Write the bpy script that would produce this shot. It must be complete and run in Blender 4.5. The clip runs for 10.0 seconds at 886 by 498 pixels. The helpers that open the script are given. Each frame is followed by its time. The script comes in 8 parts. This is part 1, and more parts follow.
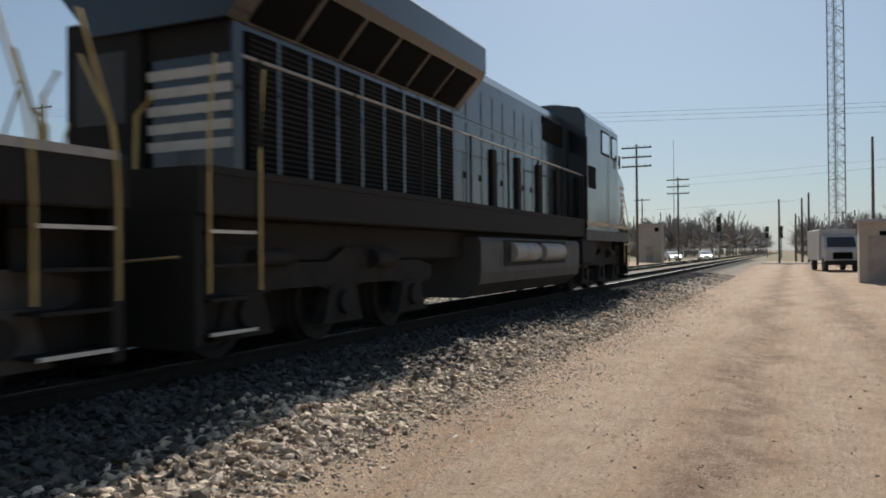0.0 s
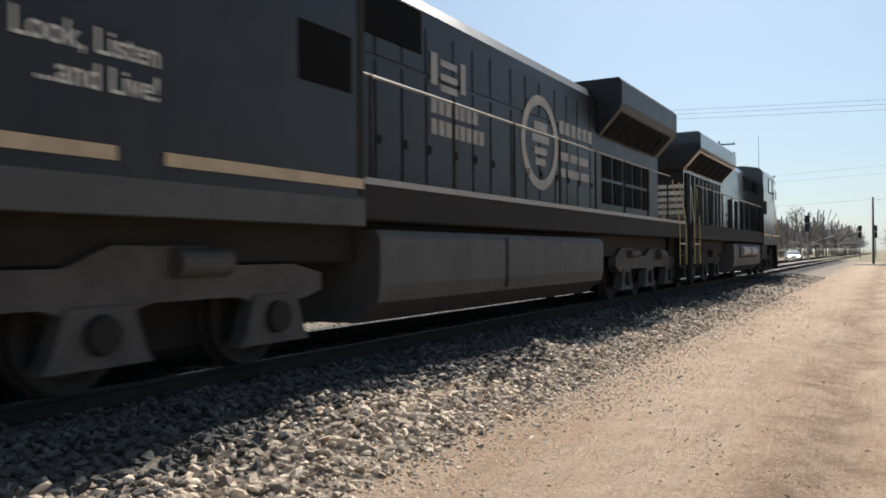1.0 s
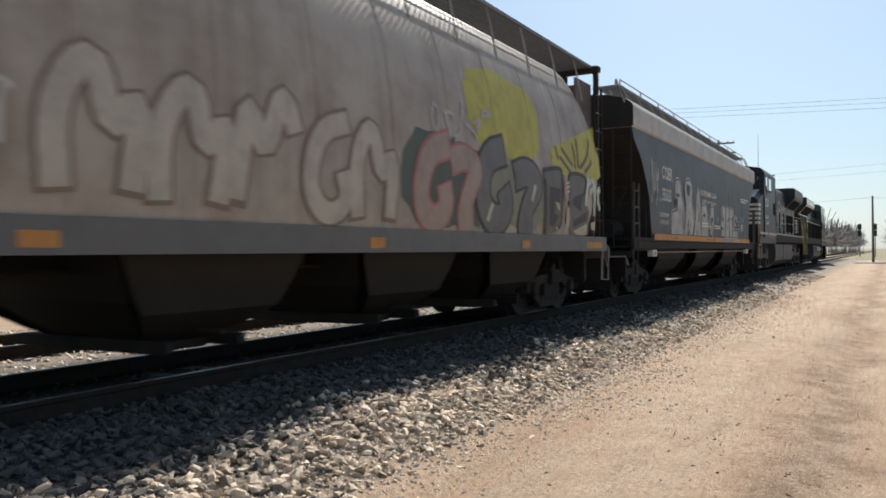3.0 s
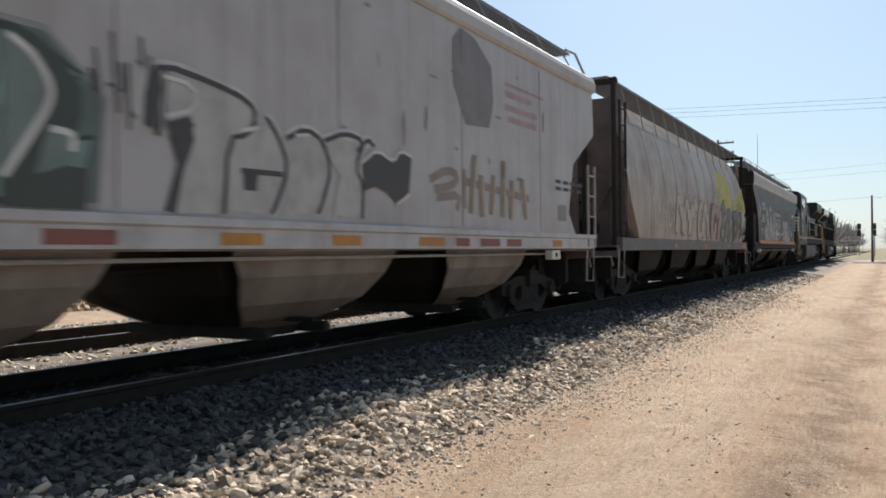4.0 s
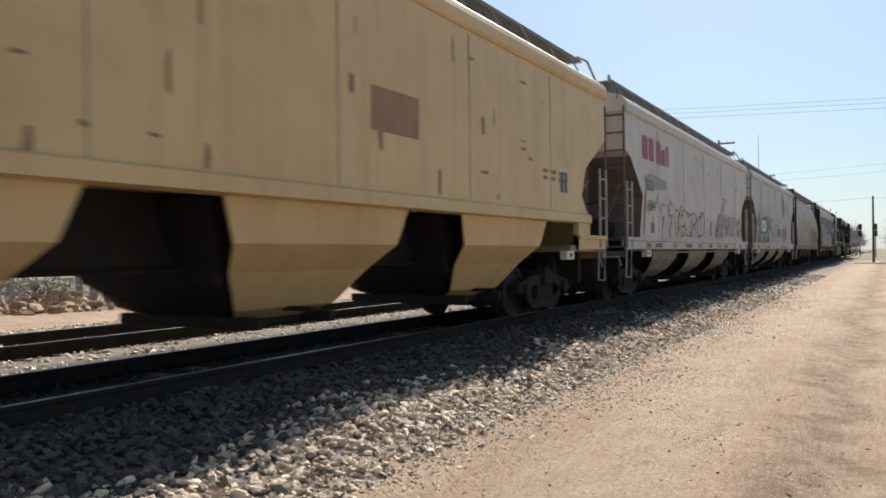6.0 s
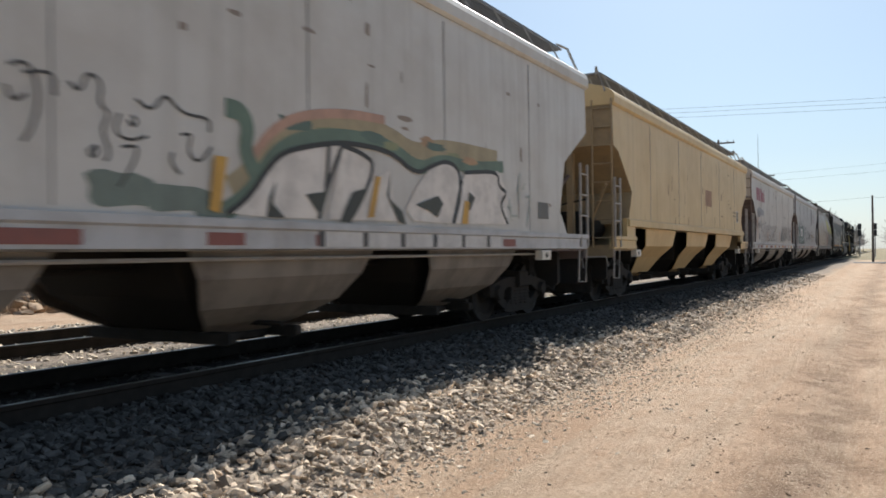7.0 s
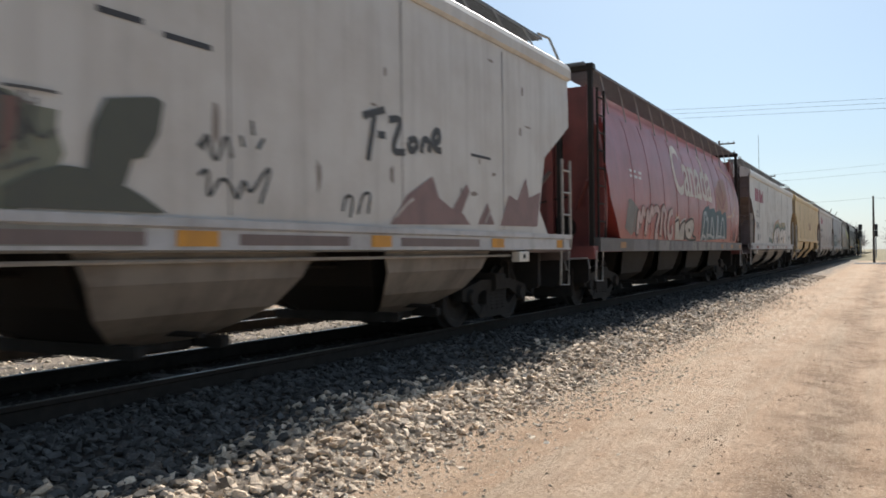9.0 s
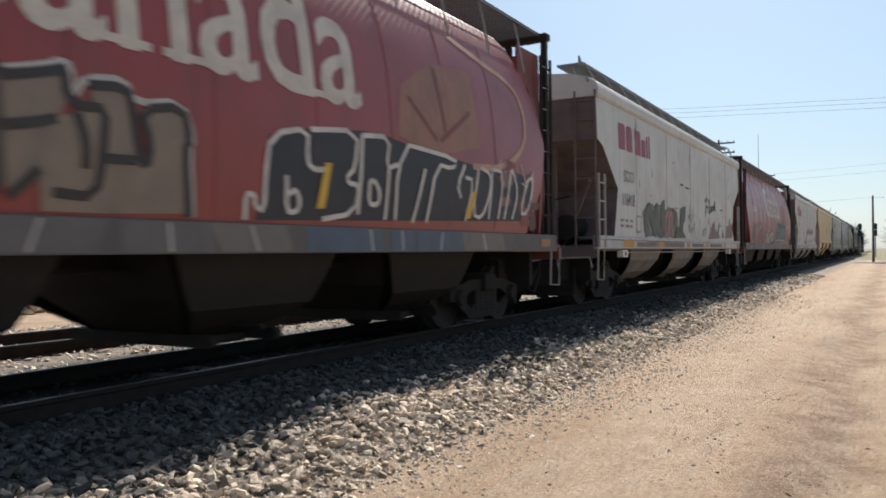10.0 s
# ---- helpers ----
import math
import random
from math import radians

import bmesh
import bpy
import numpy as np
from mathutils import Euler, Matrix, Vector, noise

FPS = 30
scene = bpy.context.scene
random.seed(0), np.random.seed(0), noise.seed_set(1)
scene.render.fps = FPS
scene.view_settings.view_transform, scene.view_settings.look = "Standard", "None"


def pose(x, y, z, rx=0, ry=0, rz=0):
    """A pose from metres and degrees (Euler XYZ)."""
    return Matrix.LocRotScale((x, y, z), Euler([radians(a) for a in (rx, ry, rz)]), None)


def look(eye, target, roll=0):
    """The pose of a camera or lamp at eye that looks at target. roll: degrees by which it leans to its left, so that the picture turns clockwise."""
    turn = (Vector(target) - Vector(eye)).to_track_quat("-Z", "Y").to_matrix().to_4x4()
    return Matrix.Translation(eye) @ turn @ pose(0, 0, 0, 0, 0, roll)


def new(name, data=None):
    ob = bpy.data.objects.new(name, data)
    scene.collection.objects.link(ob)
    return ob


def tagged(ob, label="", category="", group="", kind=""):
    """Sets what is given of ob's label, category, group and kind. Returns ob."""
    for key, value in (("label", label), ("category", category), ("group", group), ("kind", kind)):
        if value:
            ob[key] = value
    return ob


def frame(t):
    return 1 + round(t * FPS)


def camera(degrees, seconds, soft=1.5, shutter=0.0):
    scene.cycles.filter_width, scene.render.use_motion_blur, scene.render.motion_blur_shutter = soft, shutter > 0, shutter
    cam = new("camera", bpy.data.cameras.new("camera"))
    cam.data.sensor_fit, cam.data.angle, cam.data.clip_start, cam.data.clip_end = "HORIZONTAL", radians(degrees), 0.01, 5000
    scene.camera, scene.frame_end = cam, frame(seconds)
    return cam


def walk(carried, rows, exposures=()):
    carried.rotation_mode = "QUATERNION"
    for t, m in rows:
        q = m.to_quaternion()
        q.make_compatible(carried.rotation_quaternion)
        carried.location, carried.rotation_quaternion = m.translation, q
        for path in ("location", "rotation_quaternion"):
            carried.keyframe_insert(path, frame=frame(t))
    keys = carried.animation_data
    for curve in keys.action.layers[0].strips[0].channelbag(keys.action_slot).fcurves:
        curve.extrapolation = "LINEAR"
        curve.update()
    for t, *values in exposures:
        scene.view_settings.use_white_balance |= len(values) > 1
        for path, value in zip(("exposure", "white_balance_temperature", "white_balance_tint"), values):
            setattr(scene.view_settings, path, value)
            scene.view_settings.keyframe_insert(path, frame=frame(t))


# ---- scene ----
# ---------------------------------------------------------------- camera
SECONDS = 10.0
V = 18.15                 # train speed, m/s
XT, ZR = -6.553, 0.386    # track centre, rail top
XT2 = -10.45              # second track
EYE = (0.0, 0.0, 1.50)
cam = camera(59.2, SECONDS, soft=1.7, shutter=0.14)
YAW = ((0, 24.19, .30, .54), (.1, 25.36, .31, .55), (.2, 26.5, .32, .56), (.3, 28.0, .36, .60), (.4, 28.78, .40, .64),
       (.5, 29.54, .44, .66), (.7, 29.72, .40, .55), (1, 29.75, .34, .45), (1.5, 29.70, .30, .62), (2, 29.75, .27, .53),
       (2.7, 29.75, .31, .61), (4, 29.70, .29, .63), (4.5, 29.69, .29, .70), (5, 29.76, .26, .54), (5.5, 29.80, .42, .74),
       (6.0, 29.76, .33, .64), (7, 29.73, .29, .62), (7.5, 29.69, .25, .59), (8, 29.69, .22, .54), (8.5, 29.78, .24, .52),
       (9, 29.78, .37, .67), (9.5, 29.77, .39, .72), (10, 29.75, .30, .63))
walk(cam, [(t, pose(*EYE, 90 + p, r, y)) for t, y, p, r in YAW], exposures=((0, 0.0), (0.5, 0.38), (1.0, 0.46), (1.5, 0.52), (2.5, 0.54), (10, 0.54)))

# ---------------------------------------------------------------- sky and sun
SUN = Vector((-0.235, 1.15, 1.0)).normalized()
world = bpy.data.worlds.new("world")
scene.world = world
world.use_nodes = True
wn = world.node_tree.nodes
wl = world.node_tree.links
sky = wn.new("ShaderNodeTexSky")
sky.sky_type, sky.sun_disc = "NISHITA", False
sky.sun_elevation = math.asin(SUN.z)
sky.sun_rotation = math.atan2(SUN.x, SUN.y) % (2 * math.pi)
sky.air_density, sky.dust_density, sky.ozone_density = 1.2, 0.9, 3.0
wn["Background"].inputs["Strength"].default_value = 0.060
pale = wn.new("ShaderNodeHueSaturation")
pale.inputs["Saturation"].default_value = 0.66
haze = wn.new("ShaderNodeMix")
haze.data_type = "RGBA"
haze.inputs["Factor"].default_value = 0.17
haze.inputs["B"].default_value = (6.4, 8.0, 10.2, 1)
wl.new(sky.outputs["Color"], pale.inputs["Color"])
wl.new(pale.outputs["Color"], haze.inputs["A"])
cool = wn.new("ShaderNodeMix")
cool.data_type, cool.blend_type = "RGBA", "MULTIPLY"
cool.inputs["Factor"].default_value = 1.0
cool.inputs["B"].default_value = (0.885, 1.02, 1.135, 1)
wl.new(haze.outputs["Result"], cool.inputs["A"])
wl.new(cool.outputs["Result"], wn["Background"].inputs["Color"])
sun_data = bpy.data.lights.new("sun", "SUN")
sun_data.energy, sun_data.angle, sun_data.color = 5.0, radians(0.55), (1.0, 0.955, 0.89)
sun = new("sun", sun_data)
sun.matrix_world = look(SUN * 60, (0, 0, 0))


# ---------------------------------------------------------------- materials
def material(name, base, dark=None, rough=0.6, metal=0.0, scale=3.0, amount=0.5, bump=0.1, streak=0.0, fine=60.0,
             spread=0.0, coat=0.0, gloss=0.5):
    """Paint or raw surface: base broken by blotches of dark, fine grain, upright streaks and relief."""
    m = bpy.data.materials.new(name)
    m.use_nodes = True
    n, l = m.node_tree.nodes, m.node_tree.links
    bsdf = n["Principled BSDF"]
    dark = dark or tuple(c * 0.55 for c in base)
    tc = n.new("ShaderNodeTexCoord")
    big = n.new("ShaderNodeTexNoise")
    big.inputs["Scale"].default_value, big.inputs["Detail"].default_value = scale, 7.0
    big.inputs["Roughness"].default_value = 0.65
    l.new(tc.outputs["Object"], big.inputs["Vector"])
    small = n.new("ShaderNodeTexNoise")
    small.inputs["Scale"].default_value, small.inputs["Detail"].default_value = fine, 4.0
    l.new(tc.outputs["Object"], small.inputs["Vector"])
    ramp = n.new("ShaderNodeMapRange")
    ramp.inputs["From Min"].default_value, ramp.inputs["From Max"].default_value = 0.42, 0.72
    ramp.inputs["To Max"].default_value = amount
    l.new(big.outputs["Fac"], ramp.inputs["Value"])
    mix = n.new("ShaderNodeMix")
    mix.data_type = "RGBA"
    mix.inputs["A"].default_value, mix.inputs["B"].default_value = (*base, 1), (*dark, 1)
    l.new(ramp.outputs["Result"], mix.inputs["Factor"])
    out = mix.outputs["Result"]
    if streak:
        mp = n.new("ShaderNodeMapping")
        mp.inputs["Scale"].default_value = (1.0, 7.0, 0.35)
        l.new(tc.outputs["Object"], mp.inputs["Vector"])
        st = n.new("ShaderNodeTexNoise")
        st.inputs["Scale"].default_value, st.inputs["Detail"].default_value = 1.0, 6.0
        l.new(mp.outputs["Vector"], st.inputs["Vector"])
        sr = n.new("ShaderNodeMapRange")
        sr.inputs["From Min"].default_value, sr.inputs["From Max"].default_value = 0.5, 0.78
        sr.inputs["To Max"].default_value = streak
        l.new(st.outputs["Fac"], sr.inputs["Value"])
        m2 = n.new("ShaderNodeMix")
        m2.data_type = "RGBA"
        m2.inputs["B"].default_value = (*[c * 0.8 for c in dark], 1)
        l.new(sr.outputs["Result"], m2.inputs["Factor"])
        l.new(out, m2.inputs["A"])
        out = m2.outputs["Result"]
    if spread:
        info = n.new("ShaderNodeObjectInfo")
        geo = n.new("ShaderNodeNewGeometry")
        add = n.new("ShaderNodeMath")
        add.operation = "ADD"
        l.new(info.outputs["Random"], add.inputs[0])
        l.new(geo.outputs["Random Per Island"], add.inputs[1])
        fr = n.new("ShaderNodeMath")
        fr.operation = "FRACT"
        l.new(add.outputs[0], fr.inputs[0])
        vr = n.new("ShaderNodeMapRange")
        vr.inputs["To Min"].default_value, vr.inputs["To Max"].default_value = 1 - spread, 1 + spread
        l.new(fr.outputs[0], vr.inputs["Value"])
        hsv = n.new("ShaderNodeHueSaturation")
        l.new(vr.outputs["Result"], hsv.inputs["Value"])
        l.new(out, hsv.inputs["Color"])
        out = hsv.outputs["Color"]
    l.new(out, bsdf.inputs["Base Color"])
    rr = n.new("ShaderNodeMapRange")
    rr.inputs["To Min"].default_value, rr.inputs["To Max"].default_value = max(rough - 0.12, 0.03), min(rough + 0.15, 1)
    l.new(big.outputs["Fac"], rr.inputs["Value"])
    l.new(rr.outputs["Result"], bsdf.inputs["Roughness"])
    bsdf.inputs["Metallic"].default_value = metal
    bsdf.inputs["Coat Weight"].default_value = coat
    bsdf.inputs["Specular IOR Level"].default_value = gloss
    if bump:
        bp = n.new("ShaderNodeBump")
        bp.inputs["Strength"].default_value, bp.inputs["Distance"].default_value = bump, 0.01
        l.new(small.outputs["Fac"], bp.inputs["Height"])
        l.new(bp.outputs["Normal"], bsdf.inputs["Normal"])
    return m


def glowing(name, colour, strength):
    m = bpy.data.materials.new(name)
    m.use_nodes = True
    b = m.node_tree.nodes["Principled BSDF"]
    b.inputs["Base Color"].default_value = (*colour, 1)
    b.inputs["Emission Color"].default_value = (*colour, 1)
    b.inputs["Emission Strength"].default_value = strength
    return m


def ground_material():
    """Sandy dirt with ruts and stains beside the track, grey crushed stone about the rails, dry grass far off."""
    m = bpy.data.materials.new("ground")
    m.use_nodes = True
    n, l = m.node_tree.nodes, m.node_tree.links
    bsdf = n["Principled BSDF"]
    tc = n.new("ShaderNodeTexCoord")

    def tex(scale, detail=8, rough=0.6, stretch=None):
        t = n.new("ShaderNodeTexNoise")
        t.inputs["Scale"].default_value, t.inputs["Detail"].default_value, t.inputs["Roughness"].default_value = scale, detail, rough
        if stretch:
            mp = n.new("ShaderNodeMapping")
            mp.inputs["Scale"].default_value = stretch
            l.new(tc.outputs["Object"], mp.inputs["Vector"])
            l.new(mp.outputs["Vector"], t.inputs["Vector"])
        else:
            l.new(tc.outputs["Object"], t.inputs["Vector"])
        return t.outputs["Fac"]

    def span(v, a, b, c=0.0, d=1.0):
        r = n.new("ShaderNodeMapRange")
        for k, x in zip(("From Min", "From Max", "To Min", "To Max"), (a, b, c, d)):
            r.inputs[k].default_value = x
        l.new(v, r.inputs["Value"])
        return r.outputs["Result"]

    def blend(f, a, b):
        x = n.new("ShaderNodeMix")
        x.data_type = "RGBA"
        for k, s in (("A", a), ("B", b)):
            if isinstance(s, tuple):
                x.inputs[k].default_value = (*s, 1)
            else:
                l.new(s, x.inputs[k])
        l.new(f, x.inputs["Factor"])
        return x.outputs["Result"]

    def math2(op, a, b):
        x = n.new("ShaderNodeMath")
        x.operation = op
        for i, s in enumerate((a, b)):
            if isinstance(s, (int, float)):
                x.inputs[i].default_value = s
            else:
                l.new(s, x.inputs[i])
        return x.outputs[0]

    xyz = n.new("ShaderNodeSeparateXYZ")
    l.new(tc.outputs["Object"], xyz.inputs["Vector"])
    dirt = blend(span(tex(0.9, 9, 0.7, (1, 0.3, 1)), 0.38, 0.64), (0.48, 0.335, 0.228), (0.39, 0.255, 0.165))
    dirt = blend(span(tex(0.9, 7, 0.7, (3.2, 0.13, 1)), 0.46, 0.66, 0, 0.8), dirt, (0.41, 0.32, 0.23))
    dirt = blend(span(tex(1.5, 9, 0.78, (2.2, 0.22, 1)), 0.53, 0.68, 0, 0.7), dirt, (0.235, 0.16, 0.105))
    dirt = blend(math2("MULTIPLY", span(tex(7.0, 9, 0.85), 0.53, 0.64, 0, 0.9), span(tex(0.8, 5, 0.7), 0.42, 0.6)), dirt, (0.16, 0.108, 0.074))
    wavy = math2("ADD", xyz.outputs["X"], span(tex(0.35, 6, 0.6), 0.2, 0.8, -0.7, 0.7))
    for centre, half, tone, much in ((-1.75, 0.75, (0.51, 0.385, 0.28), 0.75), (-0.55, 0.5, (0.21, 0.136, 0.088), 0.85), (0.35, 0.6, (0.50, 0.375, 0.27), 0.7), (1.3, 0.5, (0.20, 0.13, 0.084), 0.85)):
        gap = math2("ABSOLUTE", math2("SUBTRACT", wavy, centre), 0.0)
        band = math2("MULTIPLY", span(gap, half, half * 0.2, 0, much), span(tex(2.6, 7, 0.7), 0.35, 0.6))
        dirt = blend(band, dirt, tone)
    dirt = blend(span(tex(11, 8, 0.85, (1, 0.5, 1)), 0.50, 0.66, 0, 0.5), dirt, (0.26, 0.175, 0.112))
    dirt = blend(span(tex(30, 6, 0.8), 0.53, 0.68, 0, 0.8), dirt, (0.19, 0.13, 0.086))
    dirt = blend(span(tex(55, 4, 0.7), 0.56, 0.68, 0, 0.85), dirt, (0.66, 0.54, 0.40))
    stone = blend(span(tex(24, 5, 0.8), 0.40, 0.6), (0.40, 0.33, 0.26), (0.10, 0.085, 0.072))
    stone = blend(span(tex(3, 6), 0.45, 0.7, 0, 0.5), stone, (0.25, 0.19, 0.14))
    # darker about the near rails: oil stain plus the train's shade, both painted
    oil_and_shade = math2("ABSOLUTE", math2("SUBTRACT", xyz.outputs["X"], -6.55), 0.0)
    stone = blend(math2("MULTIPLY", span(oil_and_shade, 2.5, 1.8), span(tex(1.3, 6), 0.2, 0.4)), stone, (0.035, 0.031, 0.028))
    edge = math2("ADD", xyz.outputs["X"], span(tex(1.1, 8, 0.7), 0.2, 0.8, -0.75, 0.75))
    near = span(edge, -2.9, -3.5)
    far = span(edge, -13.6, -15.0, 1.0, 0.0)
    col = blend(math2("MULTIPLY", near, far), dirt, stone)
    field = blend(span(tex(0.25, 8), 0.4, 0.65), (0.30, 0.25, 0.16), (0.16, 0.14, 0.08))
    away = math2("MAXIMUM", span(edge, -19, -24), math2("MAXIMUM", span(edge, 14, 20), span(xyz.outputs["Y"], 108, 118)))
    col = blend(away, col, field)
    l.new(col, bsdf.inputs["Base Color"])
    bsdf.inputs["Roughness"].default_value = 0.95
    bsdf.inputs["Specular IOR Level"].default_value = 0.15
    bp = n.new("ShaderNodeBump")
    bp.inputs["Strength"].default_value, bp.inputs["Distance"].default_value = 0.9, 0.04
    h = math2("ADD", tex(16, 9, 0.75), math2("MULTIPLY", tex(4, 7, 0.6, (1, 0.28, 1)), 2.0))
    l.new(h, bp.inputs["Height"])
    l.new(bp.outputs["Normal"], bsdf.inputs["Normal"])
    return m


def glass_material(name, tint):
    m = bpy.data.materials.new(name)
    m.use_nodes = True
    b = m.node_tree.nodes["Principled BSDF"]
    b.inputs["Base Color"].default_value = (*tint, 1)
    b.inputs["Roughness"].default_value = 0.06
    b.inputs["Transmission Weight"].default_value = 0.6
    return m


GROUND = ground_material()
STONE = material("crushed_stone", (0.62, 0.495, 0.365), (0.15, 0.11, 0.08), 0.9, 0, 9, 0.85, 0.6, fine=90, spread=0.65)
CHIP = material("pale_stone_chip", (0.74, 0.63, 0.49), (0.34, 0.26, 0.19), 0.95, 0, 7, 0.7, 0.4, fine=90, spread=0.4)
CLOD = material("dark_dirt_clod", (0.15, 0.10, 0.068), (0.08, 0.055, 0.04), 1.0, 0, 9, 0.7, 0.6, spread=0.4)
# oil-dark stone, darkened further to carry the train's shade
OILSHADE = material("oil_and_shade_dark_stone", (0.098, 0.092, 0.084), (0.038, 0.036, 0.034), 0.9, 0, 7, 0.8, 0.6, fine=90, spread=0.35, gloss=0.2)
PEBBLE = material("pebble", (0.46, 0.34, 0.235), (0.24, 0.165, 0.11), 0.95, 0, 9, 0.8, 0.4, spread=0.45, gloss=0.15)
RAIL = material("rusty_rail_steel", (0.034, 0.028, 0.023), (0.018, 0.015, 0.013), 0.9, 0.0, 6, 0.7, 0.2, gloss=0.15)
RAILHEAD = material("worn_rail_head", (0.11, 0.105, 0.10), (0.05, 0.047, 0.045), 0.42, 1.0, 8, 0.6, 0.02)
TIE = material("creosoted_wood", (0.12, 0.10, 0.085), (0.05, 0.042, 0.036), 0.9, 0, 4, 0.8, 0.6, fine=40, spread=0.3)
# black steel parts; also the painted shade of the hopper slopes
BLACK = material("grimy_black_steel_and_shade", (0.022, 0.020, 0.018), (0.036, 0.031, 0.026), 0.75, 0, 3, 0.6, 0.2, fine=40, gloss=0.2)
TRUCKGREY = material("dusty_cast_steel", (0.034, 0.030, 0.026), (0.018, 0.016, 0.014), 0.85, 0, 4, 0.8, 0.3, gloss=0.2)
WHEEL = material("wheel_steel", (0.034, 0.029, 0.025), (0.018, 0.016, 0.014), 0.8, 0.0, 5, 0.6, 0.1)
LOCO = material("black_engine_paint", (0.006, 0.006, 0.007), (0.016, 0.015, 0.014), 0.20, 0, 1.6, 0.55, 0.05, streak=0.4, gloss=0.6, coat=0.4)
LOCO2 = material("dulled_black_engine_paint", (0.011, 0.0115, 0.014), (0.032, 0.030, 0.029), 0.42, 0, 1.5, 0.6, 0.06, streak=0.5, gloss=0.35)
TANKGREY = material("dusty_tank_paint", (0.062, 0.060, 0.058), (0.038, 0.036, 0.034), 0.6, 0, 1.5, 0.6, 0.1, streak=0.4)
TRUCKDUST = material("dusty_engine_truck", (0.072, 0.064, 0.057), (0.034, 0.03, 0.027), 0.75, 0, 3, 0.8, 0.25)
# aged white paint; also the sunlight painted on one nose top
STRIPEWHITE = material("aged_white_paint_and_nose_sunlight", (0.62, 0.58, 0.50), (0.40, 0.36, 0.30), 0.5, 0, 3, 0.5, 0.05)
SILLTAN = material("tan_reflective_strip", (0.48, 0.36, 0.22), (0.28, 0.20, 0.13), 0.5, 0, 3, 0.6, 0.05)
RAILING = material("aged_cream_handrail_paint", (0.52, 0.38, 0.14), (0.28, 0.19, 0.09), 0.5, 0, 5, 0.5, 0.05)
DARKOPEN = material("dark_grille", (0.006, 0.006, 0.006), (0.012, 0.011, 0.010), 0.9, 0, 12, 0.5, 0.4, fine=120, gloss=0.1)
WINDOW = glass_material("tinted_cab_glass", (0.05, 0.06, 0.07))
CHARCOAL = material("charcoal_car_paint", (0.034, 0.036, 0.040), (0.062, 0.058, 0.056), 0.5, 0, 1.2, 0.5, 0.05, streak=0.35)
ROOFGREY = material("weathered_pale_roof", (0.42, 0.41, 0.39), (0.26, 0.24, 0.22), 0.6, 0, 2, 0.6, 0.1, streak=0.3)
GREY = material("weathered_grey_car_paint", (0.385, 0.378, 0.375), (0.27, 0.255, 0.24), 0.5, 0, 0.9, 0.6, 0.05, streak=0.45)
GREYWARM = material("weathered_warm_grey_paint", (0.47, 0.44, 0.405), (0.34, 0.30, 0.26), 0.5, 0, 0.9, 0.6, 0.05, streak=0.45)
OFFWHITE = material("weathered_off_white_paint", (0.515, 0.50, 0.465), (0.36, 0.33, 0.29), 0.5, 0, 0.9, 0.6, 0.05, streak=0.4)
TAN = material("weathered_tan_paint", (0.56, 0.41, 0.20), (0.42, 0.29, 0.14), 0.5, 0, 0.9, 0.6, 0.05, streak=0.4)
RED = material("faded_red_paint", (0.28, 0.048, 0.041), (0.18, 0.053, 0.045), 0.36, 0, 1.1, 0.7, 0.05, streak=0.5)
BROWN = material("faded_brown_paint", (0.35, 0.305, 0.25), (0.19, 0.14, 0.11), 0.5, 0, 1.1, 0.8, 0.05, streak=0.5)
MAROON = material("dark_maroon_end_paint", (0.20, 0.055, 0.048), (0.10, 0.042, 0.038), 0.6, 0, 2, 0.6, 0.1)
BAYGREY = material("tan_grey_hopper_sheet", (0.22, 0.195, 0.165), (0.10, 0.083, 0.068), 0.7, 0, 1.8, 0.8, 0.1, streak=0.4)
# brown for car ends, darker than the side paint
ENDBROWN = material("brown_end_sheet", (0.135, 0.105, 0.098), (0.075, 0.06, 0.055), 0.8, 0, 2.2, 0.8, 0.15, streak=0.5)
LADDER = material("grimy_galvanised_bar", (0.36, 0.34, 0.31), (0.20, 0.17, 0.14), 0.6, 0.2, 6, 0.6, 0.05)
SEAM = material("dirty_weld_seam", (0.24, 0.23, 0.22), (0.16, 0.15, 0.14), 0.7, 0, 2, 0.6, 0.05)
SILLGREY = material("pale_sill_paint", (0.43, 0.435, 0.44), (0.22, 0.205, 0.19), 0.5, 0, 2, 0.6, 0.05, streak=0.3)
GRATE = material("walkway_grating", (0.20, 0.20, 0.20), (0.12, 0.11, 0.10), 0.6, 0.5, 10, 0.5, 0.3)
WOODPOLE = material("weathered_pole_wood", (0.13, 0.105, 0.085), (0.07, 0.058, 0.048), 0.9, 0, 3, 0.6, 0.3)
WIRE = material("dark_cable", (0.05, 0.05, 0.05), None, 0.6, 0, 3, 0.2, 0)
BARK = material("bare_winter_bark", (0.26, 0.235, 0.215), (0.18, 0.155, 0.14), 0.9, 0, 3, 0.7, 0.3)
TOWERSTEEL = material("galvanised_tower_steel", (0.33, 0.34, 0.36), (0.22, 0.22, 0.23), 0.5, 0.6, 3, 0.5, 0.05)
ASPHALT = material("worn_asphalt", (0.07, 0.068, 0.065), (0.045, 0.044, 0.043), 0.9, 0, 2, 0.6, 0.3)
BEIGE = material("beige_wall_paint", (0.45, 0.38, 0.30), (0.33, 0.27, 0.21), 0.8, 0, 1, 0.5, 0.1, streak=0.3)
WHITEPAINT = material("white_vehicle_paint", (0.72, 0.72, 0.70), (0.55, 0.54, 0.52), 0.35, 0, 2, 0.4, 0.02)
